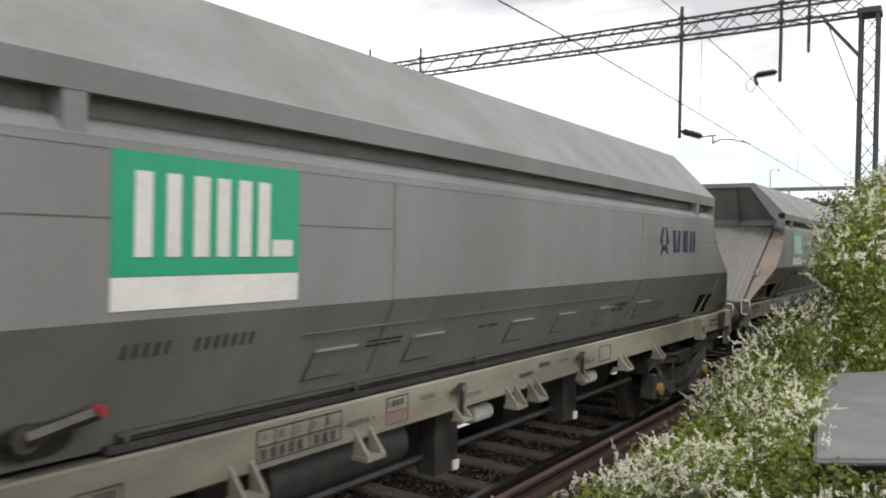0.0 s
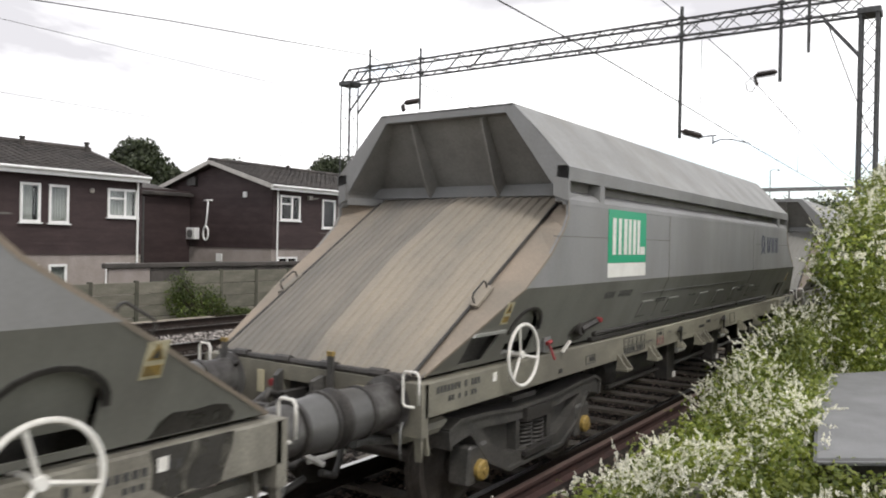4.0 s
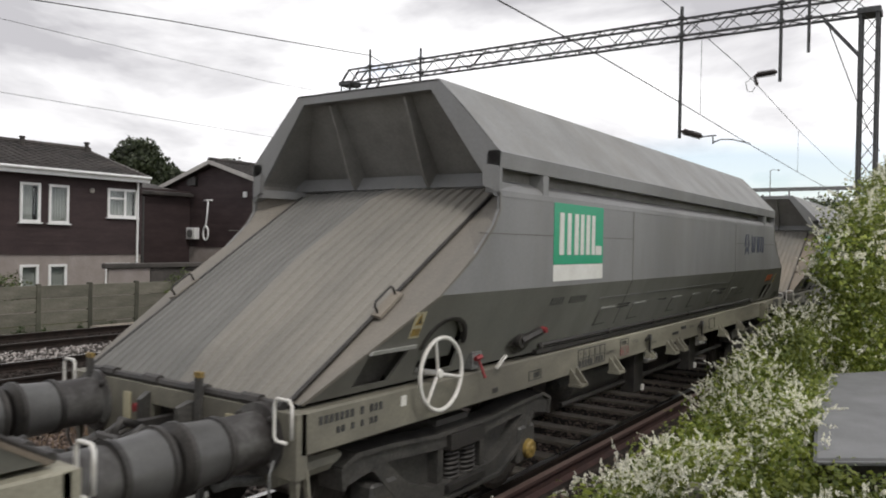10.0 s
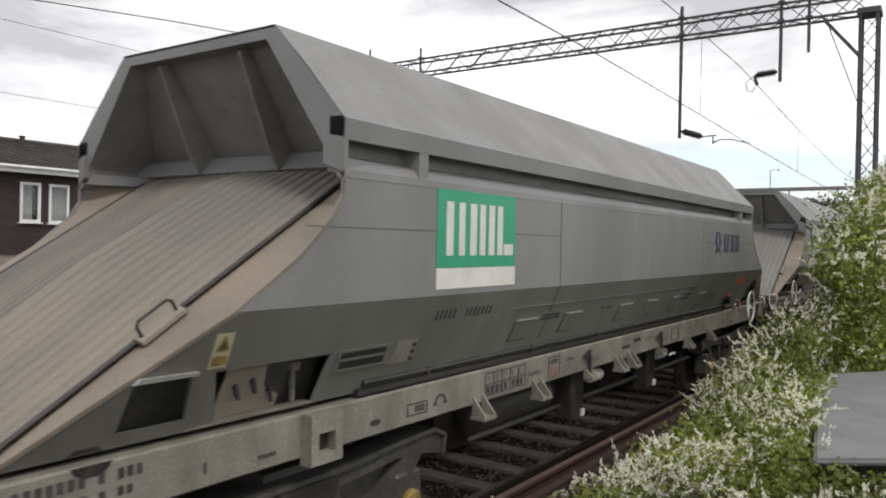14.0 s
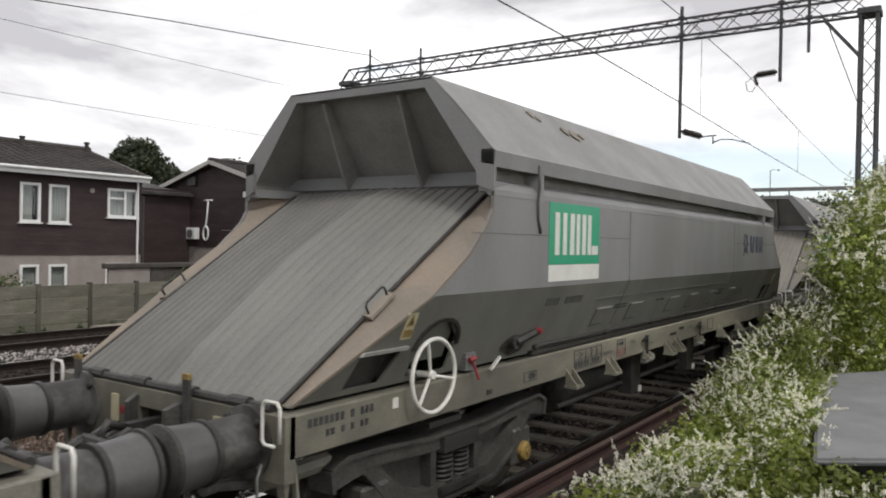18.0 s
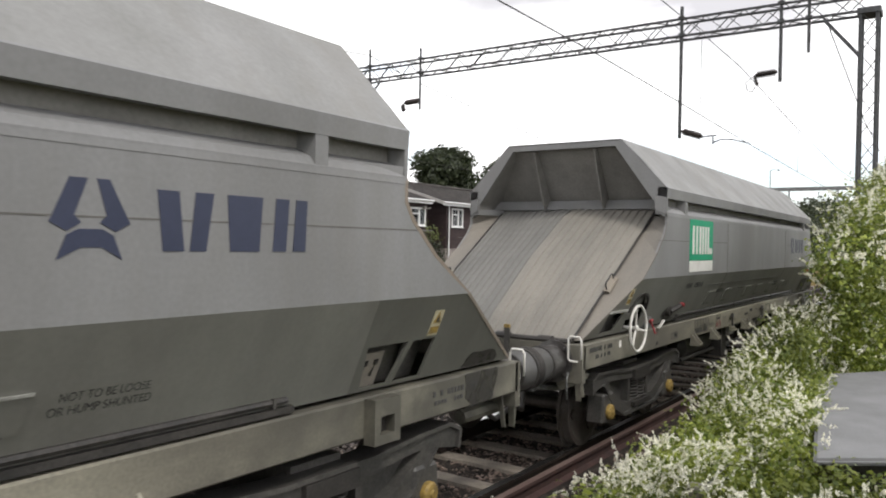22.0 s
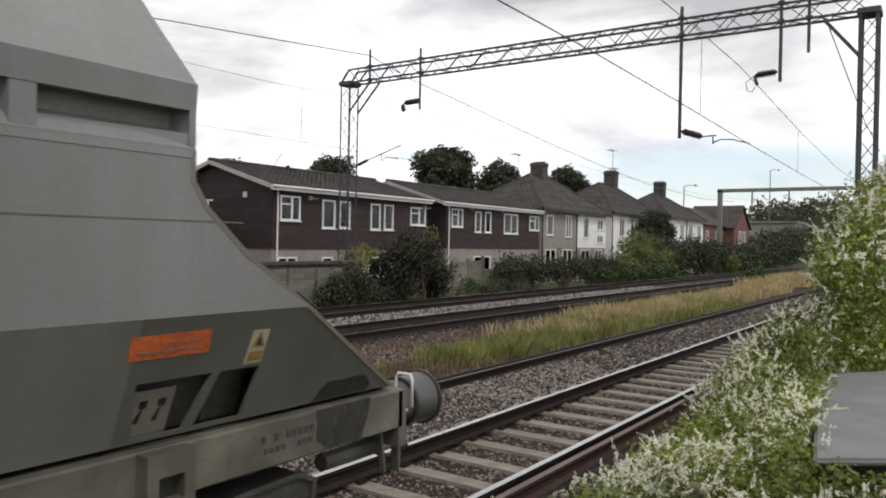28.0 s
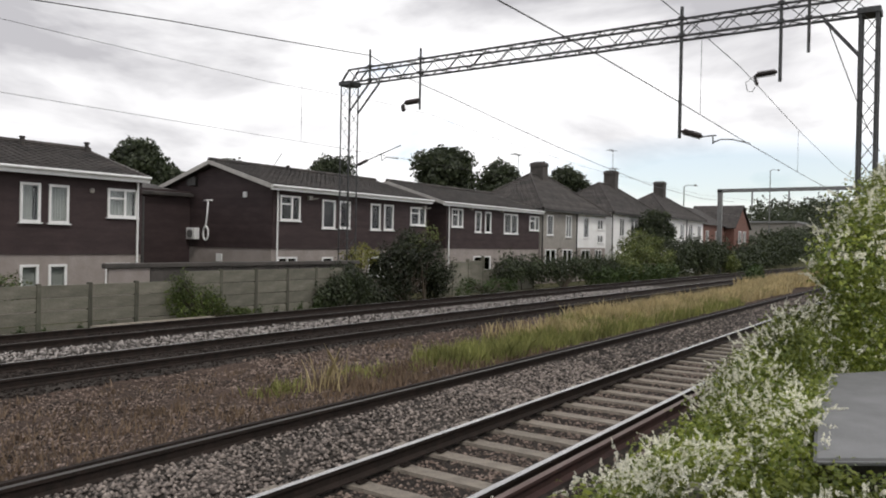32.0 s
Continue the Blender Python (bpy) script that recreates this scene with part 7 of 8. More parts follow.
        part("pipe", bm, M["black_steel"], w)
        # coloured cocks near the hand gear
        ex = -1 if wheel_front else 0.968
        bm = bm_new()
        add_box(bm, ex * 4.98 - 0.07, ex * 4.98 + 0.07, sy * 1.15 - 0.04, sy * 1.15 + 0.04, 1.27, 1.40)
        part("valve_plate", bm, M["galv_light"], w)
        bm = bm_new()
        add_bar(bm, (ex * 4.98, sy * 1.2, 1.35), (ex * 4.95, sy * 1.25, 1.2), 0.013, None, 0, 6)
        add_bar(bm, (ex * 5.03, sy * 1.21, 1.35), (ex * 4.95, sy * 1.21, 1.36), 0.02, None, 0, 6)
        part("red_cock", bm, M["red"], w, "red-painted valve handle")
        bm = bm_new()
        add_bar(bm, (ex * 4.72, sy * 1.21, 1.24), (ex * 4.64, sy * 1.25, 1.34), 0.035, 0.015)
        part("pale_lever", bm, M["white_paint"], w)
        bm = bm_new()
        add_turned(bm, (0, sy, 0), [(0, 0.06), (0.06, 0.06)], (ex * 4.33, sy * 1.17, 1.42), 8)
        add_bar(bm, (ex * 4.33, sy * 1.22, 1.42), (ex * 4.06, sy * 1.27, 1.49), 0.035, None, 0, 6)
        part("release_cock", bm, M["black_steel"], w)
        # dark of the opening behind the cock, painted on as a soft patch
        xa, xb = sorted((ex * 4.02, ex * 4.56))
        lower_mark(w, "oil_stain", sy, rect(xa, xb, 1.281, 1.50), "stain", 0.003, "black patch, oily stain and dark opening")
        xa, xb = sorted((ex * 4.64, ex * 4.72))
        bm = bm_new()
        side_quad(bm, sy, rect(xa, xb, 1.035, 1.075), 1.184, 0.006)
        part("drain_slot", bm, M["black_steel"], w)
        bm = bm_new()
        add_turned(bm, (0, sy, 0), [(0, 0.03), (0.05, 0.025)], (ex * 4.06, sy * 1.27, 1.50), 8)
        part("red_knob", bm, M["red"], w)
    # roof top, closing sheets inside
    bm = bm_new()
    add_box(bm, -5.0, 5.0, -0.79, 0.79, 3.535, 3.552)
    part("roof_top", bm, M["wagon_roof"], w)
    bm = bm_new()
    add_prism(bm, [(-5.4, -0.95, 1.5), (-5.4, 0.95, 1.5), (-4.3, 1.2, 2.6), (-4.3, -1.2, 2.6)], [(5.4, -0.95, 1.5), (5.4, 0.95, 1.5), (4.3, 1.2, 2.6), (4.3, -1.2, 2.6)])
    part("hopper_trough", bm, M["black_steel"], w)
    for x in (-2.6, -0.9, 0.9, 2.6):
        bm = bm_new()
        add_prism(bm, [(x - 0.75, -0.85, 1.26), (x + 0.75, -0.85, 1.26), (x + 0.75, 0.85, 1.26), (x - 0.75, 0.85, 1.26)], [(x - 0.35, -0.6, 0.42), (x + 0.35, -0.6, 0.42), (x + 0.35, 0.6, 0.42), (x - 0.35, 0.6, 0.42)])
        part("discharge_chute", bm, M["black_steel"], w)
    for e in (-1, 1):
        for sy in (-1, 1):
            # the half facing away takes the steel with shade in its colour
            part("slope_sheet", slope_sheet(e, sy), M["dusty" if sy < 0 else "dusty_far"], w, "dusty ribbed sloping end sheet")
        hood(w, e)
        for sy in (-1, 1):
            bm = bm_new()
            # flange between end sheet and side
            zs = [2.635, 2.50, 2.38, 2.16, 1.88, 1.58, 1.28]
            skin = []
            for z in zs:
                k = (2.635 - z) / 1.37
                skin.append(((e * (4.58 + 2.22 * k), sy * (1.095 - 0.06 * k), z + 0.02 - 0.03 * k), (e * edge_x(z), sy * ((1.379 if z > 1.88 else lower_y(z)) + 0.002), z)))
            fr = [[bm.verts.new(p) for p in pr] for pr in skin]
            bk = [[bm.verts.new((p[0] - e * 0.02, p[1] - sy * 0.004, p[2] - 0.015)) for p in pr] for pr in skin]
            for a, b, c, d in zip(fr[:-1], fr[1:], bk[:-1], bk[1:]):
                bm.faces.new((a[0], a[1], b[1], b[0]))
                bm.faces.new((c[0], c[1], d[1], d[0]))
                bm.faces.new((a[1], c[1], d[1], b[1]))
                bm.faces.new((a[0], c[0], d[0], b[0]))
            part("end_flange", bm, M["dust_edge"], w, "sand-dusted end flange")
            bm = bm_new()
            add_bar(bm, (e * 4.62, sy * 1.095, 2.655), (e * 6.80, sy * 1.035, 1.285), 0.014, None, 0, 6)
            part("edge_rod", bm, M["black_steel"], w)
            bm = bm_new()
            c = Vector((e * 5.88, sy * 1.085, 1.88))
            d, u = Vector((e * 0.85, 0, -0.53)), Vector((e * 0.53, 0, 0.85))
            add_path(bm, [c - u * 0.01, c + u * 0.055, c + u * 0.075 + d * 0.02, c + u * 0.075 + d * 0.20, c + u * 0.055 + d * 0.22, c - u * 0.01 + d * 0.22], 0.0085, 6)
            rb = part("rod_bracket", bm, M["black_steel"], w)
            bm = bm_new()
            s = Vector((0, sy * 0.035, -0.005))
            add_prism(bm, [p + u * 0.002 for p in (c - d * 0.03 - s, c + d * 0.25 - s, c + d * 0.25 + s * 1.2, c - d * 0.03 + s * 1.2)], [p - u * 0.02 for p in (c - d * 0.03 - s, c + d * 0.25 - s, c + d * 0.25 + s * 1.2, c - d * 0.03 + s * 1.2)])
            part("bracket_plate", bm, M["dusty"], rb)
            buffer(w, e, sy)
            # white grab rail at the corner
            bm = bm_new()
            x, y = e * 6.93, sy * 1.12
            add_path(bm, [(x, y - 0.07, 1.11), (x, y - 0.07, 1.30), (x, y - 0.05, 1.33), (x, y + 0.05, 1.33), (x, y + 0.07, 1.30), (x, y + 0.07, 1.11), (x, y + 0.05, 1.085), (x, y - 0.03, 1.085)], 0.011, 6)
            part("grab_rail", bm, M["white_paint"], w, "white grab rail")
            bm = bm_new()
            add_bar(bm, (e * 6.72, sy * 1.08, 0.97), (e * 6.72, sy * 1.12, 0.70), 0.035, 0.02)
            add_bar(bm, (e * 6.85, sy * 0.95, 0.83), (e * 6.3, sy * 0.95, 0.83), 0.06, None, 0, 8)
            add_prism(bm, [(e * 6.88, sy * 1.16, 1.0), (e * 6.80, sy * 1.16, 1.0), (e * 6.84, sy * 1.16, 0.68)], [(e * 6.88, sy * 1.10, 1.0), (e * 6.80, sy * 1.10, 1.0), (e * 6.84, sy * 1.10, 0.68)])
            part("corner_step", bm, M["frame_worn"], w)
            bm = bm_new()
            add_path(bm, [(e * 6.93, sy * 1.05, 0.97), (e * 6.97, sy * 1.06, 0.90), (e * 6.97, sy * 1.06, 0.78), (e * 6.94, sy * 1.05, 0.70)], 0.009, 6)
            part("shunter_rail", bm, M["galv_light"], w)
            bm = bm_new()
            add_bar(bm, (e * 6.60, sy * 0.80, 0.74), (e * 7.02, sy * 0.70, 0.80), 0.035, None, 0, 8)
            add_turned(bm, (e, 0, 0), [(-0.04, 0.05), (0.04, 0.05)], (e * 7.02, sy * 0.70, 0.80), 10)
            part("air_pipe", bm, M["galv_light"], w, "bare steel air pipe")
        bm = bm_new()
        add_box(bm, min(e * 6.80, e * 6.88), max(e * 6.80, e * 6.88), -1.18, -0.2, 0.86, 1.24)
        add_box(bm, min(e * 6.80, e * 6.88), max(e * 6.80, e * 6.88), 0.2, 1.18, 0.86, 1.24)
        add_box(bm, min(e * 6.80, e * 6.88), max(e * 6.80, e * 6.88), -0.2, 0.2, 1.12, 1.24)
        add_box(bm, min(e * 6.80, e * 6.88), max(e * 6.80, e * 6.88), -0.2, 0.2, 0.80, 0.92)
        part("headstock", bm, M["frame_worn"], w, "grimy cream headstock")
        bm = bm_new()
        add_bar(bm, (e * 6.83, -1.02, 1.262), (e * 6.83, 1.02, 1.262), 0.03, None, 0, 8)
        for k in range(4):
            y = -0.75 + 0.5 * k
            add_bar(bm, (e * 6.83, y - 0.08, 1.268), (e * 6.83, y + 0.08, 1.268), 0.04, None, 0, 8)
        part("hinge_bar", bm, M["black_steel"], w)
        for y in (-0.33, 0.9):
            bm = bm_new()
            add_box(bm, e * 6.90 - 0.012, e * 6.90 + 0.012, y - 0.03, y + 0.03, 1.0, 1.36)
            lp = part("lamp_iron", bm, M["bogie"], w)
            bm = bm_new()
            add_box(bm, e * 6.90 - 0.015, e * 6.90 + 0.015, y - 0.032, y + 0.032, 1.36, 1.395)
            part("lamp_iron_tip", bm, M["yellow_dim"], lp)
        bm = bm_new()
        add_bar(bm, (e * 6.82, 0, 1.04), (e * 7.10, 0, 1.04), 0.07)
        add_path(bm, [(e * 7.10, 0, 1.04), (e * 7.22, 0, 1.10), (e * 7.27, 0, 1.02), (e * 7.2, 0, 0.95)], 0.03, 6)
        part("draw_hook", bm, M["black_steel"], w)
        bm = bm_new()
        for y in (-0.09, 0.09):
            add_bar(bm, (e * 7.12, y, 1.05), (e * 7.5, y, 0.95), 0.022, None, 0, 6)
        add_bar(bm, (e * 7.3, -0.12, 1.0), (e * 7.3, 0.12, 1.0), 0.035, None, 0, 8)
        part("screw_coupling", bm, M["black_steel"], w)
        for k, (dx, drop) in enumerate(((7.14, 0.0), (7.32, 0.05))):
            bm = bm_new()
            add_path(bm, [(e * dx, -0.11, 1.06 - drop), (e * (dx + 0.10), -0.12, 1.0 - drop), (e * (dx + 0.19), -0.07, 0.97 - drop), (e * (dx + 0.19), 0.07, 0.97 - drop), (e * (dx + 0.10), 0.12, 1.0 - drop), (e * dx, 0.11, 1.06 - drop)], 0.024, 7)
            part("coupling_link", bm, M["bogie"], w)
        for y, z in ((0.38, 0.9), (-0.62, 0.95)):
            bm = bm_new()
            add_path(bm, [(e * 6.87, y, z), (e * 6.98, y, z + 0.02), (e * 7.08, y, z - 0.08), (e * 7.14, y - 0.04, z - 0.26), (e * 7.26, y - 0.1, z - 0.34), (e * 7.44, y - 0.14, z - 0.27)], 0.025, 7)
            part("air_hose", bm, M["black_steel"], w)
        for y in (-0.62, 0.45):
            bm = bm_new()
            add_box(bm, min(e * 6.885, e * 6.9), max(e * 6.885, e * 6.9), y - 0.035, y + 0.035, 0.99, 1.17)
            part("headstock_plate", bm, M["sign_cream"], w)
        bm = bm_new()
        for g in (-1, 1):
            if g > 0:
                bm = bm_new()
            add_prism(bm, [(e * 6.88, g * 0.26, 0.86), (e * 6.97, g * 0.22, 0.90), (e * 6.97, g * 0.22, 1.16), (e * 6.88, g * 0.26, 1.20)], [(e * 6.88, g * 0.2, 0.86), (e * 6.97, g * 0.18, 0.90), (e * 6.97, g * 0.18, 1.16), (e * 6.88, g * 0.2, 1.20)])
            part("draw_guide", bm, M["bogie"], w)
        bm = bm_new()
        add_path(bm, [(e * 6.88, -0.45, 0.92), (e * 7.05, -0.45, 0.88), (e * 7.15, -0.42, 0.72), (e * 7.3, -0.36, 0.62), (e * 7.5, -0.3, 0.66)], 0.028, 7)
        part("brake_hose", bm, M["black_steel"], w)
        bm = bm_new()
        add_turned(bm, (e, 0, 0), [(0, 0.03), (0.07, 0.03)], (e * 6.9, 0.25, 1.1), 8)
        part("red_cock", bm, M["red"], w, "red-painted brake cock")
        bm = bm_new()
        add_bar(bm, (e * 7.05, -0.62, 0.72), (e * 7.36, -0.56, 0.70), 0.02, None, 0, 6)
        add_bar(bm, (e * 7.30, -0.66, 0.68), (e * 7.38, -0.5, 0.76), 0.02, None, 0, 6)
        part("bright_lever", bm, M["white_paint"], w)
    bm = bm_new()
    add_box(bm, -6.8, 6.8, -0.22, 0.22, 0.92, 1.22)
    part("centre_sill", bm, M["black_steel"], w)
    bogie(w, -4.95)
    bogie(w, 4.665)
    return w


front_kind = build_wagon(True)
rear_kind = build_wagon(False)
WHEEL_FRONT = (True, False, True, False, True, False, True, True)
WAGONS = []
used = set()
for flag in WHEEL_FRONT:
    src = front_kind if flag else rear_kind
    if src.name in used:
        WAGONS.append(copy_thing(src, pose(0, YW, 0)))
    else:
        used.add(src.name)
        WAGONS.append(src)


# some end sheets are greyer, washed of their dust, one only greyer towards its top; far halves have shade in their
# colour
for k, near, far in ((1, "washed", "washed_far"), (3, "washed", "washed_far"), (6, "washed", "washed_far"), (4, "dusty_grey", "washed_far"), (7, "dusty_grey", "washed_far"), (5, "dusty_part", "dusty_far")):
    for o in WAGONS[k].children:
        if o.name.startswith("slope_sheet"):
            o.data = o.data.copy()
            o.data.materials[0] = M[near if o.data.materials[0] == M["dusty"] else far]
        elif k in (4, 7) and o.name.startswith("end_flange"):
            o.data = o.data.copy()
            o.data.materials[0] = M["dusty_far"]

# the last two wagons' ends are the darkest
for o in list(WAGONS[6].children) + list(WAGONS[7].children):
    kind = o.name.split(".")[0]
    if kind == "lower_end_plate" and o.data.vertices[0].co.x > 0:
        o.data = o.data.copy()
        o.data.materials[0] = M["wagon_dark_rear"]
    elif kind in ("solebar", "jacking_box", "headstock", "corner_step"):
        o.data = o.data.copy()
        o.data.materials[0] = M["frame_dark_ends"]

# some have greyer, dirtier underframes
for k in (1, 5):
    for o in WAGONS[k].children_recursive:
        if o.name.split(".")[0] in ("solebar", "jacking_box", "step_bracket", "headstock", "corner_step"):
            o.data = o.data.copy()
            o.data.materials[0] = M["frame_grey"]


# one wagon's navy shapes sit a little farther back
for o in WAGONS[1].children:
    if o.name.startswith("navy_shape"):
        o.matrix_basis = pose(0.16, 0, 0)


def patch(w, end, x, z):
    """Sprayed orange inspection patch with dark strokes."""
    p = lower_mark(w, "orange_patch", -1, [(end * x - 0.21, z - 0.055), (end * x + 0.22, z - 0.055), (end * x + 0.205, z + 0.06), (end * x - 0.215, z + 0.055)], "orange", 0.004, "sprayed orange patch with dark strokes")
    bm = bm_new()
    for k in range(2):
        bars(bm, -1, end * x - 0.17, end * x + 0.17, z - 0.03 + 0.035 * k, z - 0.018 + 0.035 * k, 3, 0, True, k, 0.9)
    for v in bm.verts:
        v.co.y -= 0.004
    tagged(part("paint_stroke", bm, M["mark_red"], p), kind="stuff")


for k, x, z in ((3, -5.05, 1.66), (4, 4.96, 1.71), (5, 4.55, 1.71), (7, 4.93, 1.745)):
    patch(WAGONS[k], 1, x, z)

# one wagon has a bent drain strip below its roof slot
bm = bm_new()
add_path(bm, [(-4.29, -1.386, 2.89), (-4.271, -1.386, 2.721), (-4.298, -1.386, 2.59), (-4.291, -1.386, 2.448), (-4.243, -1.386, 2.33)], 0.012, 6)
part("drain_strip", bm, M["seam"], WAGONS[6])

# rust stains on one roof
for x, v, r in ((-3.54, 0.85, 0.09), (-3.45, 0.79, 0.06), (-2.98, 0.70, 0.09), (-2.80, 0.66, 0.11), (-2.62, 0.68, 0.07)):
    bm = bm_new()
    rr = random.Random(int(x * -100))
    loop = []
    for i in range(9):
        a = 2 * math.pi * i / 9
        u, k = x + r * 0.8 * math.cos(a) * rr.uniform(0.6, 1.2), v + r * 0.8 * math.sin(a) * rr.uniform(0.6, 1.2)
        loop.append((u, -(1.375 - 0.585 * k) - 0.012, 2.94 + 0.61 * k + 0.012))
    add_prism(bm, loop, [(a, b + 0.004, c - 0.004) for a, b, c in loop])
    part("rust_stain", bm, M["rust"], WAGONS[6], "ochre rust stain")


# ---- plants ----
def leaf_cloud(name, label, category, blobs, n, size, material, seed, shell=0.4, rough=0.28, floor=None, kind="", parent=None, jitter=0.8):
    rng = np.random.default_rng(seed)
    p, d = blob_points(rng, blobs, n, shell, rough, floor)
    v, f = leaf_arrays(rng, p, size, d, jitter)
    ob = new(name, mesh_np(name, v, f, [M[material]]))
    if parent:
        ob.parent = parent
        return ob
    return tagged(ob, label, category, kind=kind)


def twigs(bm, root, tips, r):
    for t in tips:
        root, t = Vector(root), Vector(t)
        mid = root.lerp(t, 0.5) + Vector((0, 0, 0.12 * (t - root).length))
        add_bar(bm, root, mid, r, None, 0, 5)
        add_bar(bm, mid, t, r * 0.6, None, 0, 5)


def shrub(label, blobs, n, size, material, seed, floor=None, category="shrub", rough=0.3, trunk=True):
    """A shrub: stems from the ground and a ragged leafy crown."""
    c = np.mean([b[:3] for b in blobs], axis=0)
    zg = ground_z(c[1]) - 0.1
    s = thing("shrub", pose(0, 0, 0), label, category)
    bm = bm_new()
    twigs(bm, (c[0], c[1], zg), [(b[0], b[1], b[2] + b[5] * 0.4) for b in blobs], 0.05)
    part("stem", bm, M["bark"], s)
    leaf_cloud("foliage", "", "", blobs, n, size, material, seed, 0.5, rough, floor if floor is not None else zg, parent=s)
    return s


def tree(label, x, y, z0, z1, r, n, size, material, seed):
    """A tree: tapered trunk, limbs, a crown of many clumps."""
    rng = np.random.default_rng(seed)
    t = thing("tree", pose(0, 0, 0), label, "tree")
    zg = ground_z(y) - 0.2
    bm = bm_new()
    zt = z0 + 0.45 * (z1 - z0)
    add_turned(bm, (0, 0, 1), [(0, 0.05 * r + 0.18), (1.0, 0.04 * r + 0.12), (zt - zg, 0.05)], (x, y, zg), 10)
    blobs = []
    k = 12
    for i in range(k):
        a = i * 2.399
        h = (i + 0.5) / k
        rad = r * 0.52 * math.sqrt(max(0.05, 1 - (2 * h - 0.9) ** 2)) * rng.uniform(0.7, 1.1)
        c = (x + rad * math.cos(a), y + rad * math.sin(a), z0 + (z1 - z0) * (0.15 + 0.72 * h))
        b = r * rng.uniform(0.28, 0.45)
        blobs.append((*c, b, b, b * rng.uniform(0.6, 0.9)))
        add_bar(bm, (x, y, zg + (zt - zg) * (0.5 + 0.5 * h)), c, 0.05 + 0.01 * r, None, 0, 5)
    part("trunk", bm, M["bark"], t)
    leaf_cloud("crown", "", "", blobs, n, size, material, seed + 1, 0.6, 0.22, parent=t)
    return t


# vine with white blossom over the near fence
VINE = []
_r = random.Random(21)
for i in range(60):
    u = i / 59
    x = 2.6 + 7.1 * u
    for y in (1.55, 1.15, 0.7):
        on_roof = x > 5.5 and y < (0.9 if x < 6.6 else 1.3)
        top = float(np.interp(x, [2.6, 4.0, 5.4, 6.5, 7.1, 7.5, 8.0, 9.7], [0.82, 0.86, 0.90, 0.98, 0.96, 1.15, 1.28, 1.38]))
        if on_roof:
            continue
        if y < 1.3:
            top -= (1.5 - y) * 0.16
        back = -0.17 if x < 6.5 else 0.10 if x < 7.1 else -0.20
        rr = _r.uniform(0.18, 0.32)
        VINE.append((x + _r.uniform(-0.12, 0.12), y - back + _r.uniform(-0.18, 0.1), top - rr + _r.uniform(-0.14, 0.03), rr * 1.25, rr, rr))
        VINE.append((x + _r.uniform(-0.12, 0.12), y - back + _r.uniform(-0.1, 0.15), top - 0.58 + _r.uniform(-0.1, 0.1), 0.36, 0.34, 0.36))
for i in range(22):
    VINE.append((5.10 + 0.035 * i + _r.uniform(-0.15, 0.12), 0.92 - 0.055 * i, 0.73 + _r.uniform(-0.12, 0.03), 0.20, 0.17, 0.17))
for i in range(30):
    x = 5.45 + 0.115 * i
    VINE.append((x, 0.97 + 0.09 * (x - 5.4) + _r.uniform(-0.12, 0.10), 0.86 + _r.uniform(-0.06, 0.08), 0.17, 0.15, 0.13))
# a higher tuft before the tall growth
for i in range(26):
    x = 8.5 + 0.06 * i
    VINE.append((x, 1.62 + _r.uniform(-0.25, 0.10), 1.12 + 0.16 * (x - 8.3) + _r.uniform(-0.14, 0.08), 0.26, 0.22, 0.22))
VINE_TALL = []
for i in range(54):
    u = i / 53
    x = 10.25 + 10.5 * u
    top = float(np.interp(x, [10.2, 10.6, 11.5, 13.9, 16.5, 20.8], [2.45, 2.78, 3.0, 3.42, 3.86, 4.6]))
    z = 0.7
    while z < top - 0.2:
        rr = _r.uniform(0.26, 0.46)
        VINE_TALL.append((x + _r.uniform(-0.2, 0.2), 1.22 + _r.uniform(-0.3, 0.15) - 0.01 * (x - 9.6), min(z, top - rr * 0.9), rr * 1.1, rr, rr))
        z += 0.36


def sprays(rng, pts, out, length, florets, size):
    """Curved upright blossom sprays, each of many tiny folded florets set round its stem, thinning to the tip."""
    n = len(pts)
    ax = unit(out * 0.7 + np.array([0, 0, 0.45]) + rng.normal(0, 0.6, (n, 3)))
    side = unit(np.cross(ax, rng.normal(size=(n, 3))))
    L = length * rng.uniform(0.5, 1.3, n)
    curl = rng.uniform(0.0, 0.7, n)
    k = np.repeat(np.arange(n), florets)
    s = rng.uniform(0, 1, len(k)) ** 0.85
    stem = pts[k] + ax[k] * (L[k] * s)[:, None] + side[k] * (L[k] * curl[k] * s * s)[:, None]
    off = rng.normal(size=(len(k), 3))
    p = stem + unit(off) * (size * (1.15 - 0.9 * s) * rng.uniform(0.3, 1.0, len(k)))[:, None]
    return leaf_arrays(rng, p, size * (1.1 - 0.5 * s), unit(off) + np.array([0, 0, 0.4]), 0.7, 0.8)


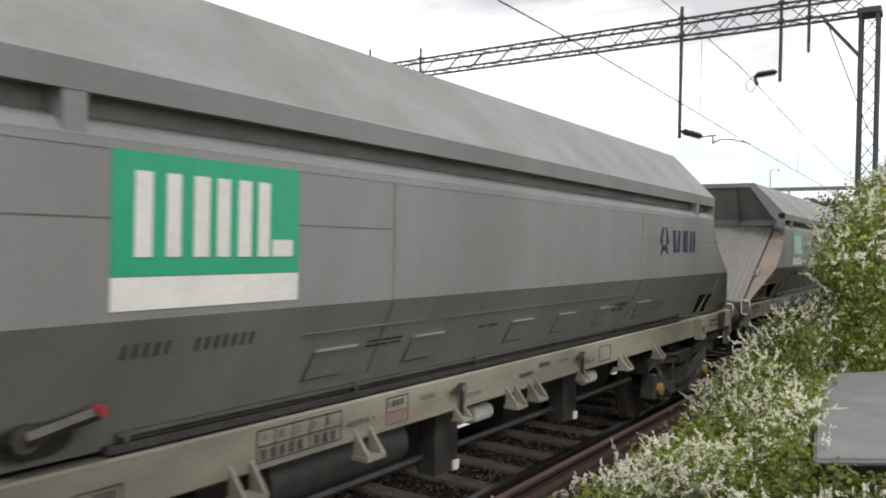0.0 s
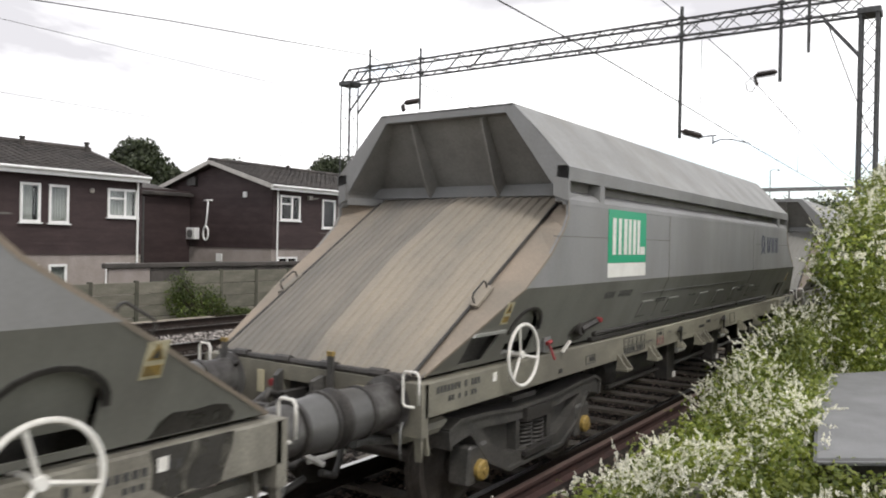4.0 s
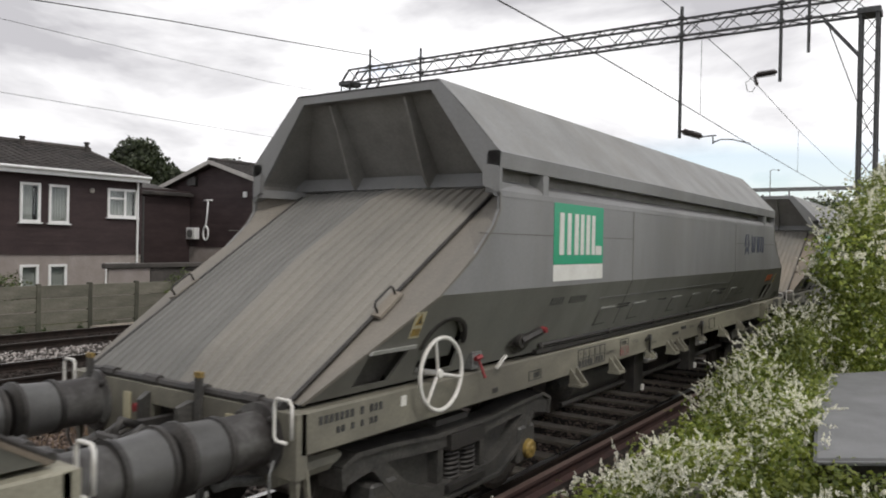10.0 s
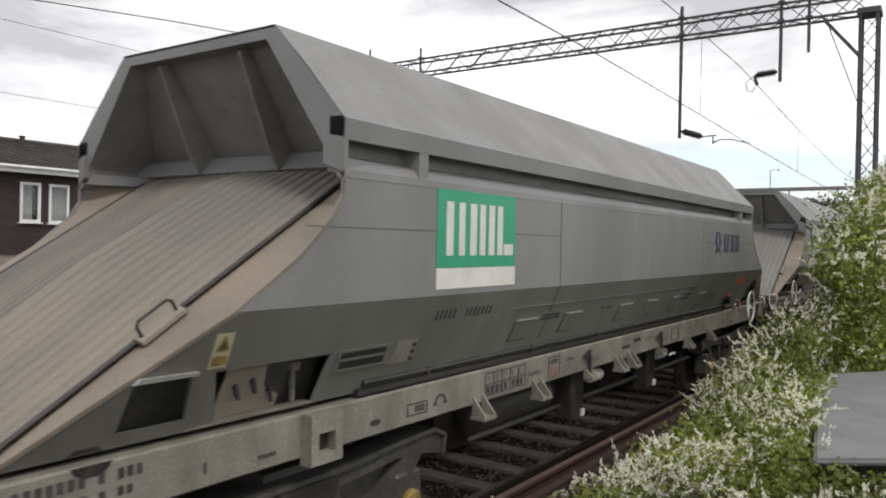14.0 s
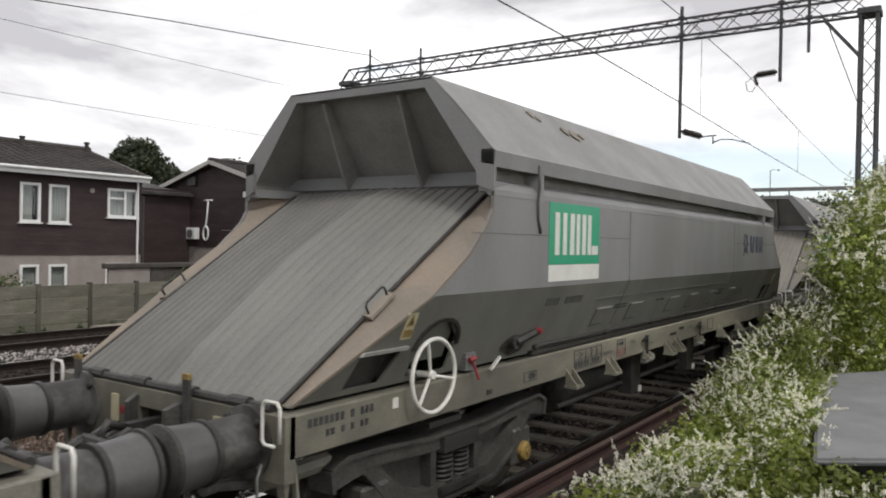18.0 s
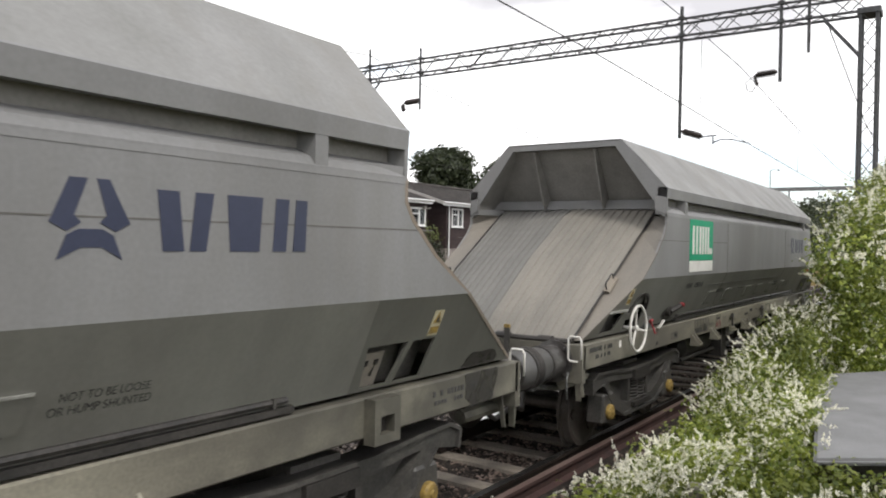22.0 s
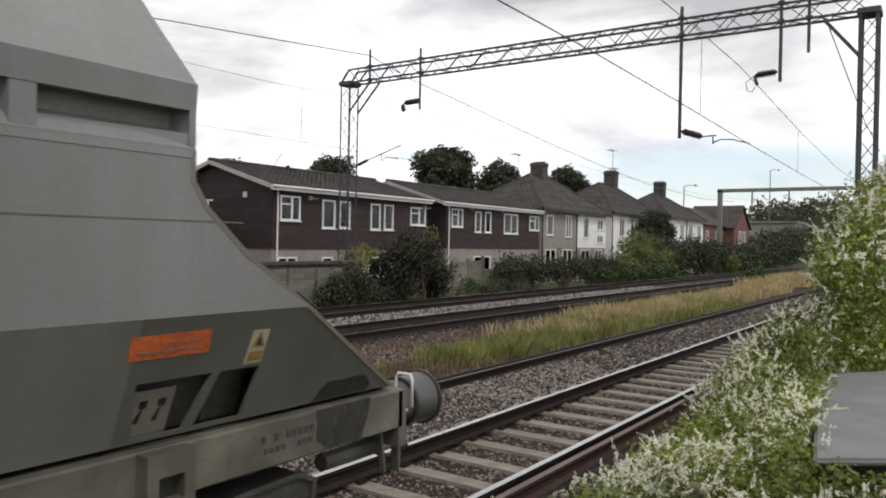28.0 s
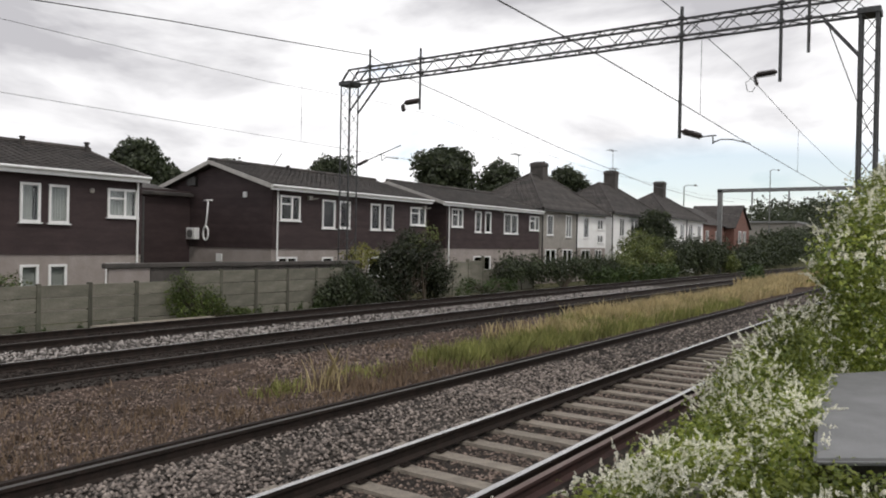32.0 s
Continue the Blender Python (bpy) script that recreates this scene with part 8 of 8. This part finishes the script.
def build_vine():
    v = thing("flowering_vine", pose(0, 0, 0), "tangled green vine with creamy white blossom sprays over a fence", "vine")
    for blobs, n, size, fl, plen, florets, fsize, seed in ((VINE, 105000, 0.046, 4100, 0.098, 34, 0.0205, 41), (VINE_TALL, 110000, 0.066, 2700, 0.165, 24, 0.036, 43)):
        rng = np.random.default_rng(seed)
        p, d = blob_points(rng, blobs, n, 0.45, 0.3)
        a, f = leaf_arrays(rng, p, size, d + np.array([0, 0, 0.5]), 0.8, 0.6)
        ob = new("foliage", mesh_np("foliage", a, f, [M["leaf_vine"]]))
        ob.parent = v
        p, d = blob_points(rng, blobs, fl * 4, 0.02, 0.3)
        keep = d[:, 2] > -0.15
        p, d = p[keep], d[keep]
        # blossom comes in patches
        patch_f = np.sin(p[:, 0] * 2.6 + 1.0) * np.sin(p[:, 1] * 3.4 + p[:, 2] * 2.4) + 0.6 * np.sin(p[:, 0] * 5.7 + p[:, 2] * 4.6 + p[:, 1] * 2.0)
        p, d = p[patch_f > -0.35][:fl], d[patch_f > -0.35][:fl]
        a, f = sprays(rng, p, d, plen, florets, fsize)
        ob = new("blossom", mesh_np("blossom", a, f, [M["flower"]]))
        ob.parent = v
    bm = bm_new()
    r = random.Random(8)
    for k in range(60):
        x = 2.8 + 0.26 * k
        a = Vector((x, 1.45 + r.uniform(-0.4, 0.3), 0.3))
        b = a + Vector((r.uniform(-0.6, 0.6), r.uniform(-0.3, 0.3), r.uniform(0.1, 0.3)))
        add_bar(bm, a, b, 0.008, None, 0, 5)
    tagged(part("stem", bm, M["bark"], v, "thin woody vine stems"), kind="stuff")


build_vine()


def near_fence():
    f = thing("wire_fence", pose(0, 1.35, 0), "weathered post fence buried under the vine", "fence")
    for i in range(9):
        bm = bm_new()
        x = 2.6 + 2.2 * i
        add_box(bm, x - 0.05, x + 0.05, -0.05, 0.05, ground_z(1.35) - 0.4, 0.75)
        part("fence_post", bm, M["fence"], f)
    for z in (0.45, 0.7):
        bm = bm_new()
        add_bar(bm, (2.6, 0, z), (20.2, 0, z), 0.006, None, 0, 5)
        part("fence_wire", bm, M["galv"], f)


near_fence()


def hut():
    """Low lineside box whose flat sheet roof shows beside the vine."""
    h = thing("equipment_box", pose(0, 0, 0), "low grey lineside box with flat felt roof", "box")
    deck = [(5.38, 0.78), (6.9, -1.15), (11.2, -0.25), (9.08, 1.30)]
    mid = (8.2, 0.2)
    inner = [(x + (mid[0] - x) * 0.14, y + (mid[1] - y) * 0.14) for x, y in deck]
    bm = bm_new()
    add_prism(bm, [(x, y, 0.2) for x, y in inner], [(x, y, 0.835) for x, y in inner])
    part("wall", bm, M["black_steel"], h)
    bm = bm_new()
    add_prism(bm, [(x, y, 0.835) for x, y in deck], [(x, y, 0.885) for x, y in deck])
    bevel(bm, 0.02, 2)
    part("roof_sheet", bm, M["slab"], h, "weathered grey felt sheet")


hut()

# shrubs along the far fence
_b = random.Random(6)
_bush = []
for k in range(34):
    x = _b.uniform(24.6, 30.6)
    top = float(np.interp(x, [24.6, 25.6, 26.4, 27.6, 28.8, 29.8, 30.6], [0.9, 1.3, 2.5, 2.9, 3.1, 2.3, 1.0]))
    r = _b.uniform(0.4, 0.75)
    z = _b.uniform(-0.3, max(0.0, top - r))
    _bush.append((x, 21.2 + _b.uniform(-0.5, 0.7), z, r * 1.15, r, r * _b.uniform(0.7, 1.2)))
shrub("dark dense shrub beside the portal mast", _bush, 21000, 0.13, "leaf_deep", 51, rough=0.42)
shrub("pale-tipped sprays on a dark shrub", [(29.3, 21.0, 2.6, 0.5, 0.4, 0.5), (28.2, 20.9, 2.2, 0.45, 0.35, 0.4)], 380, 0.12, "leaf_bright", 63, rough=0.5)
shrub("low weeds at the foot of a panel fence", [(31.6 + 0.75 * i, 20.6 + 0.2 * (i % 3), -0.25 + 0.12 * ((i * 7) % 4), 0.55, 0.4, 0.4) for i in range(8)], 2600, 0.11, "leaf_mid", 64)
for k, (x, r) in enumerate(((6.2, 0.16), (8.45, 0.2), (9.1, 0.24), (9.7, 0.14), (10.6, 0.18), (11.5, 0.22), (15.9, 0.2), (16.6, 0.28), (17.3, 0.24), (18.4, 0.3), (19.3, 0.34), (20.0, 0.3))):
    weed = leaf_cloud("weed_clump", "small green weed clump at a concrete fence foot", "weed", [(x, 18.72, -0.24, r, 0.14, r * 0.8), (x + 0.3 * r, 18.7, -0.2 + 0.4 * r, r * 0.4, 0.1, r * 0.7)], int(900 * r), 0.07, "leaf_mid", 165 + k, 0.6, 0.45, -0.38)
    tagged(weed, group="fence-foot weeds")
shrub("dark ragged shrub against the fence", [(19.7, 18.7, 0.2, 0.55, 0.3, 0.55), (20.4, 18.75, 0.45, 0.6, 0.3, 0.65), (21.2, 19.2, 0.7, 0.8, 0.4, 0.75), (22.3, 19.6, 0.4, 0.8, 0.5, 0.7)], 5000, 0.13, "leaf_dark", 52)
shrub("bright yellow-green shrub behind the fence", [(24.3, 21.6, 1.55, 0.4, 0.4, 0.38), (25.1, 21.7, 1.75, 0.5, 0.4, 0.42), (25.8, 21.7, 1.6, 0.35, 0.4, 0.35), (24.8, 21.6, 1.3, 0.7, 0.4, 0.3)], 1700, 0.10, "leaf_yellow", 53)
shrub("green ivy clump spilling over the concrete fence", [(13.8, 18.85, 0.75, 0.45, 0.25, 0.5), (14.4, 18.8, 0.45, 0.6, 0.3, 0.4), (14.9, 18.8, 0.25, 0.5, 0.25, 0.3), (13.6, 18.85, 0.4, 0.35, 0.22, 0.35), (15.4, 18.75, 0.0, 0.5, 0.2, 0.16), (16.0, 18.75, -0.05, 0.4, 0.2, 0.12), (14.2, 18.72, 0.0, 0.7, 0.2, 0.2)], 4200, 0.075, "leaf_ivy", 54, -0.3)
shrub("low hedge along the garden fence", [(36.6 + 1.5 * i, 21.0 + 0.2 * (i % 2), (0.85, 0.8, 0.82, 0.66, 0.75, 0.6)[i % 6], 0.95, 0.7, (0.85, 0.8, 0.75, 0.8)[i % 4]) for i in range(11)], 11000, 0.16, "leaf_dark", 55, rough=0.42)
_heap = []
for k in range(22):
    x = _b.uniform(54.5, 66.5)
    top = float(np.interp(x, [54.5, 57, 60, 63, 66.5], [1.6, 3.1, 3.9, 3.8, 2.0]))
    r = _b.uniform(0.6, 1.2)
    _heap.append((x, 22 + _b.uniform(-0.8, 0.8), _b.uniform(0.0, top - r), r * 1.3, r, r))
shrub("pale green vine heaped over a fence", _heap, 14000, 0.2, "leaf_bright", 56, rough=0.4)
shrub("low scrub below the vine", [(49.0 + 3.0 * i, 21, 0.2, 2.2, 0.9, 0.7) for i in range(6)], 6000, 0.22, "leaf_mid", 57)
shrub("dark hedge beside the line", [(68.5 + 3.2 * i, 22, 1.1 + 0.25 * (i % 3), 2.4, 1.4, 1.7) for i in range(6)], 11000, 0.28, "leaf_dark", 58)
shrub("dark overgrown bank beside the line", [(93.0 + 4.6 * i, 22 + 0.35 * i, 0.5 + 0.22 * i + 0.4 * (i % 2), 3.0, 2.0, 1.5 + 0.12 * i) for i in range(12)], 15000, 0.42, "leaf_dark", 59)
shrub("small self-sown bush between the tracks", [(53.0, 11.6, 0.35, 0.7, 0.6, 0.6), (53.7, 11.6, 0.55, 0.6, 0.55, 0.65), (54.6, 11.7, 0.2, 0.9, 0.6, 0.45)], 2200, 0.18, "leaf_mid", 60)
shrub("pale buddleia by the far mast", [(84.5, 21.0, 0.7, 1.3, 0.9, 1.0), (87.0, 21.2, 0.5, 1.2, 0.9, 0.8)], 2000, 0.25, "leaf_bright", 61)
shrub("scrap of hedge at a house foot", [(10.0, 21.5, 0.7, 0.7, 0.5, 0.45), (9.0, 21.5, 0.8, 0.9, 0.5, 0.5)], 2400, 0.10, "leaf_ivy", 62)

tree("rounded dark tree behind the houses", 65.2, 45, 5.5, 12.3, 4.55, 20000, 0.42, "leaf_dark", 71)
tree("dark tree behind the houses", 82.0, 48, 6.0, 12.3, 4.2, 11000, 0.42, "leaf_dark", 73)
tree("dark tree behind a chimney", 94.6, 45, 7.0, 12.8, 4.0, 12000, 0.45, "leaf_dark", 75)
tree("dark spreading tree behind a roof", 29.5, 45, 4.2, 8.6, 3.05, 14000, 0.30, "leaf_dark", 77)
tree("dark tree behind a roof ridge", 47.8, 45, 4.8, 9.3, 3.2, 10000, 0.32, "leaf_dark", 79)
tree("slim dark tree before white houses", 72.6, 25, 1.5, 6.1, 2.6, 7000, 0.26, "leaf_dark", 81)
tree("dark tree top beyond a roof", 38.5, 47, 4.5, 8.6, 2.0, 3500, 0.3, "leaf_dark", 83)
leaf_cloud("far_woods", "dark wooded rise on the skyline", "trees", [(280 + 26 * i, 52 + 7 * (i % 3) + 1.2 * i, 9 + 1.1 * i, 18, 9, 8.0 + 0.55 * i + 2.0 * (i % 2)) for i in range(15)], 26000, 1.6, "leaf_dark", 85, 0.4, 0.25, kind="stuff")
leaf_cloud("far_woods", "dark scrub beyond the portals", "trees", [(150 + 16 * i, 31 + 1.6 * i, 1.5 + 0.3 * i, 11, 5, 3.2 + 0.3 * i) for i in range(8)], 13000, 0.8, "leaf_dark", 87, 0.4, 0.25, kind="stuff")


# ---- grass and weeds between the tracks ----
def blades(name, label, regions, material, seed, w=0.0075):
    """regions: x0, x1, y0, y1, count, height."""
    rng = np.random.default_rng(seed)
    V, F, off = [], [], 0
    for x0, x1, y0, y1, n, h in regions:
        k = max(1, n // 14)
        cx, cy = x0 + (x1 - x0) * rng.uniform(0, 1, k) ** 1.3, rng.uniform(y0, y1, k)
        pick = rng.integers(0, k, n)
        px, py = cx[pick] + rng.normal(0, 0.16, n), cy[pick] + rng.normal(0, 0.12, n)
        pz = np.interp(py, GY, GZ) - 0.02
        hh = h * rng.uniform(0.4, 1.15, n) * rng.uniform(0.7, 1.1, k)[pick]
        a = rng.uniform(0, 6.28, n)
        ww = w * (1 + px / 14)
        lean = rng.normal(0, 0.28, (n, 2)) * hh[:, None]
        dx, dy = np.cos(a) * ww, np.sin(a) * ww
        v = np.empty((n, 5, 3))
        v[:, 0] = np.stack([px - dx, py - dy, pz], -1)
        v[:, 1] = np.stack([px + dx, py + dy, pz], -1)
        v[:, 2] = np.stack([px + dx * 0.7 + lean[:, 0] * 0.4, py + dy * 0.7 + lean[:, 1] * 0.4, pz + hh * 0.6], -1)
        v[:, 3] = np.stack([px + lean[:, 0], py + lean[:, 1], pz + hh], -1)
        v[:, 4] = np.stack([px - dx * 0.7 + lean[:, 0] * 0.4, py - dy * 0.7 + lean[:, 1] * 0.4, pz + hh * 0.6], -1)
        V.append(v.reshape(-1, 3))
        f = np.arange(5)[None] + off + 5 * np.arange(n)[:, None]
        F.append(f)
        off += 5 * n
    ob = new(name, mesh_np(name, np.concatenate(V), np.concatenate(F), [M[material]]))
    return tagged(ob, label, "grass", kind="stuff")


blades("dry_grass", "tall straw-coloured grass between the tracks", [(22, 50, 8.9, 10.3, 10000, 0.60), (48, 78, 9.0, 11.4, 8000, 0.72), (17, 30, 9.2, 10.4, 1100, 0.5), (18, 48, 8.2, 9.6, 4500, 0.55), (8.9, 9.6, 8.5, 9.2, 40, 0.72), (55, 110, 8.4, 11.4, 3500, 0.8)], "grass_dry", 91)
blades("green_grass", "fresh green grass tufts beside a rail", [(12.5, 34, 7.9, 9.3, 11000, 0.40), (8.2, 9.2, 8.9, 9.5, 200, 0.22), (10.3, 12.5, 8.6, 9.5, 260, 0.22), (20, 45, 8.6, 10.2, 6000, 0.45)], "grass_green", 92)
blades("dead_weeds", "withered brown weeds on old ballast", [(3.5, 14, 7.6, 9.4, 2600, 0.16), (5, 20, 9.0, 11.3, 1800, 0.14), (9, 16, 7.6, 9, 1500, 0.24)], "weed", 93, 0.008)


# ---- the passing train ----
# place along the line of the leading wagon's roof front, second by second
TRAIN = [(0.0, 0.853), (1.0, -5.537), (2.0, -11.865), (3.0, -17.99), (4.0, -23.93), (5.0, -29.66), (6.0, -35.19), (7.0, -40.40), (8.0, -45.44), (9.0, -50.49), (10.0, -55.19), (11.0, -59.77),
         (12.0, -63.97), (13.0, -68.04), (14.0, -71.96), (15.0, -75.68), (16.0, -79.04), (17.0, -82.30), (18.0, -85.34), (19.0, -88.26), (20.0, -90.94), (21.0, -93.65), (22.0, -96.395), (23.0, -99.15),
         (24.0, -101.91), (25.0, -104.67), (26.0, -107.42), (27.0, -110.17), (28.0, -113.02), (29.0, -115.96), (30.0, -118.9), (31.0, -121.8), (32.0, -124.7)]
T_T = np.array([a for a, b in TRAIN])
T_X = np.array([b for a, b in TRAIN])
T_V = np.gradient(T_X, T_T)


def train_x(t):
    """The same run, rounded between the seconds."""
    i = min(max(int(t), 0), len(T_T) - 2)
    s = t - T_T[i]
    a, b, va, vb = T_X[i], T_X[i + 1], T_V[i], T_V[i + 1]
    return a * (1 + 2 * s) * (1 - s) ** 2 + va * s * (1 - s) ** 2 + b * s * s * (3 - 2 * s) + vb * s * s * (s - 1)


def motions():
    times = [k * 0.5 for k in range(65)]
    for k, w in enumerate(WAGONS):
        walk(w, [(t, pose(train_x(t) + k * PITCH + 5.0, YW, 0)) for t in times])
    # wheelsets roll: 0.42 m tread radius, at most 80 degrees from row to row
    turn = []
    t = 0.0
    while t < 32.0 - 1e-6:
        turn.append(t)
        v = abs(train_x(min(t + 0.1, 32.0)) - train_x(t)) / 0.1 + 0.05
        t += max(1, int(30 * min(0.5, 1.2 * 0.42 / v))) / 30
    turn.append(32.0)
    rows = [(t, math.degrees((train_x(t) - train_x(0)) / 0.42)) for t in turn]
    for w in WAGONS:
        for o in w.children_recursive:
            if o.name.startswith("wheelset"):
                x = o.matrix_basis.translation.x
                walk(o, [(t, pose(x, 0, 0.42, 0, a, 0)) for t, a in rows])


motions()
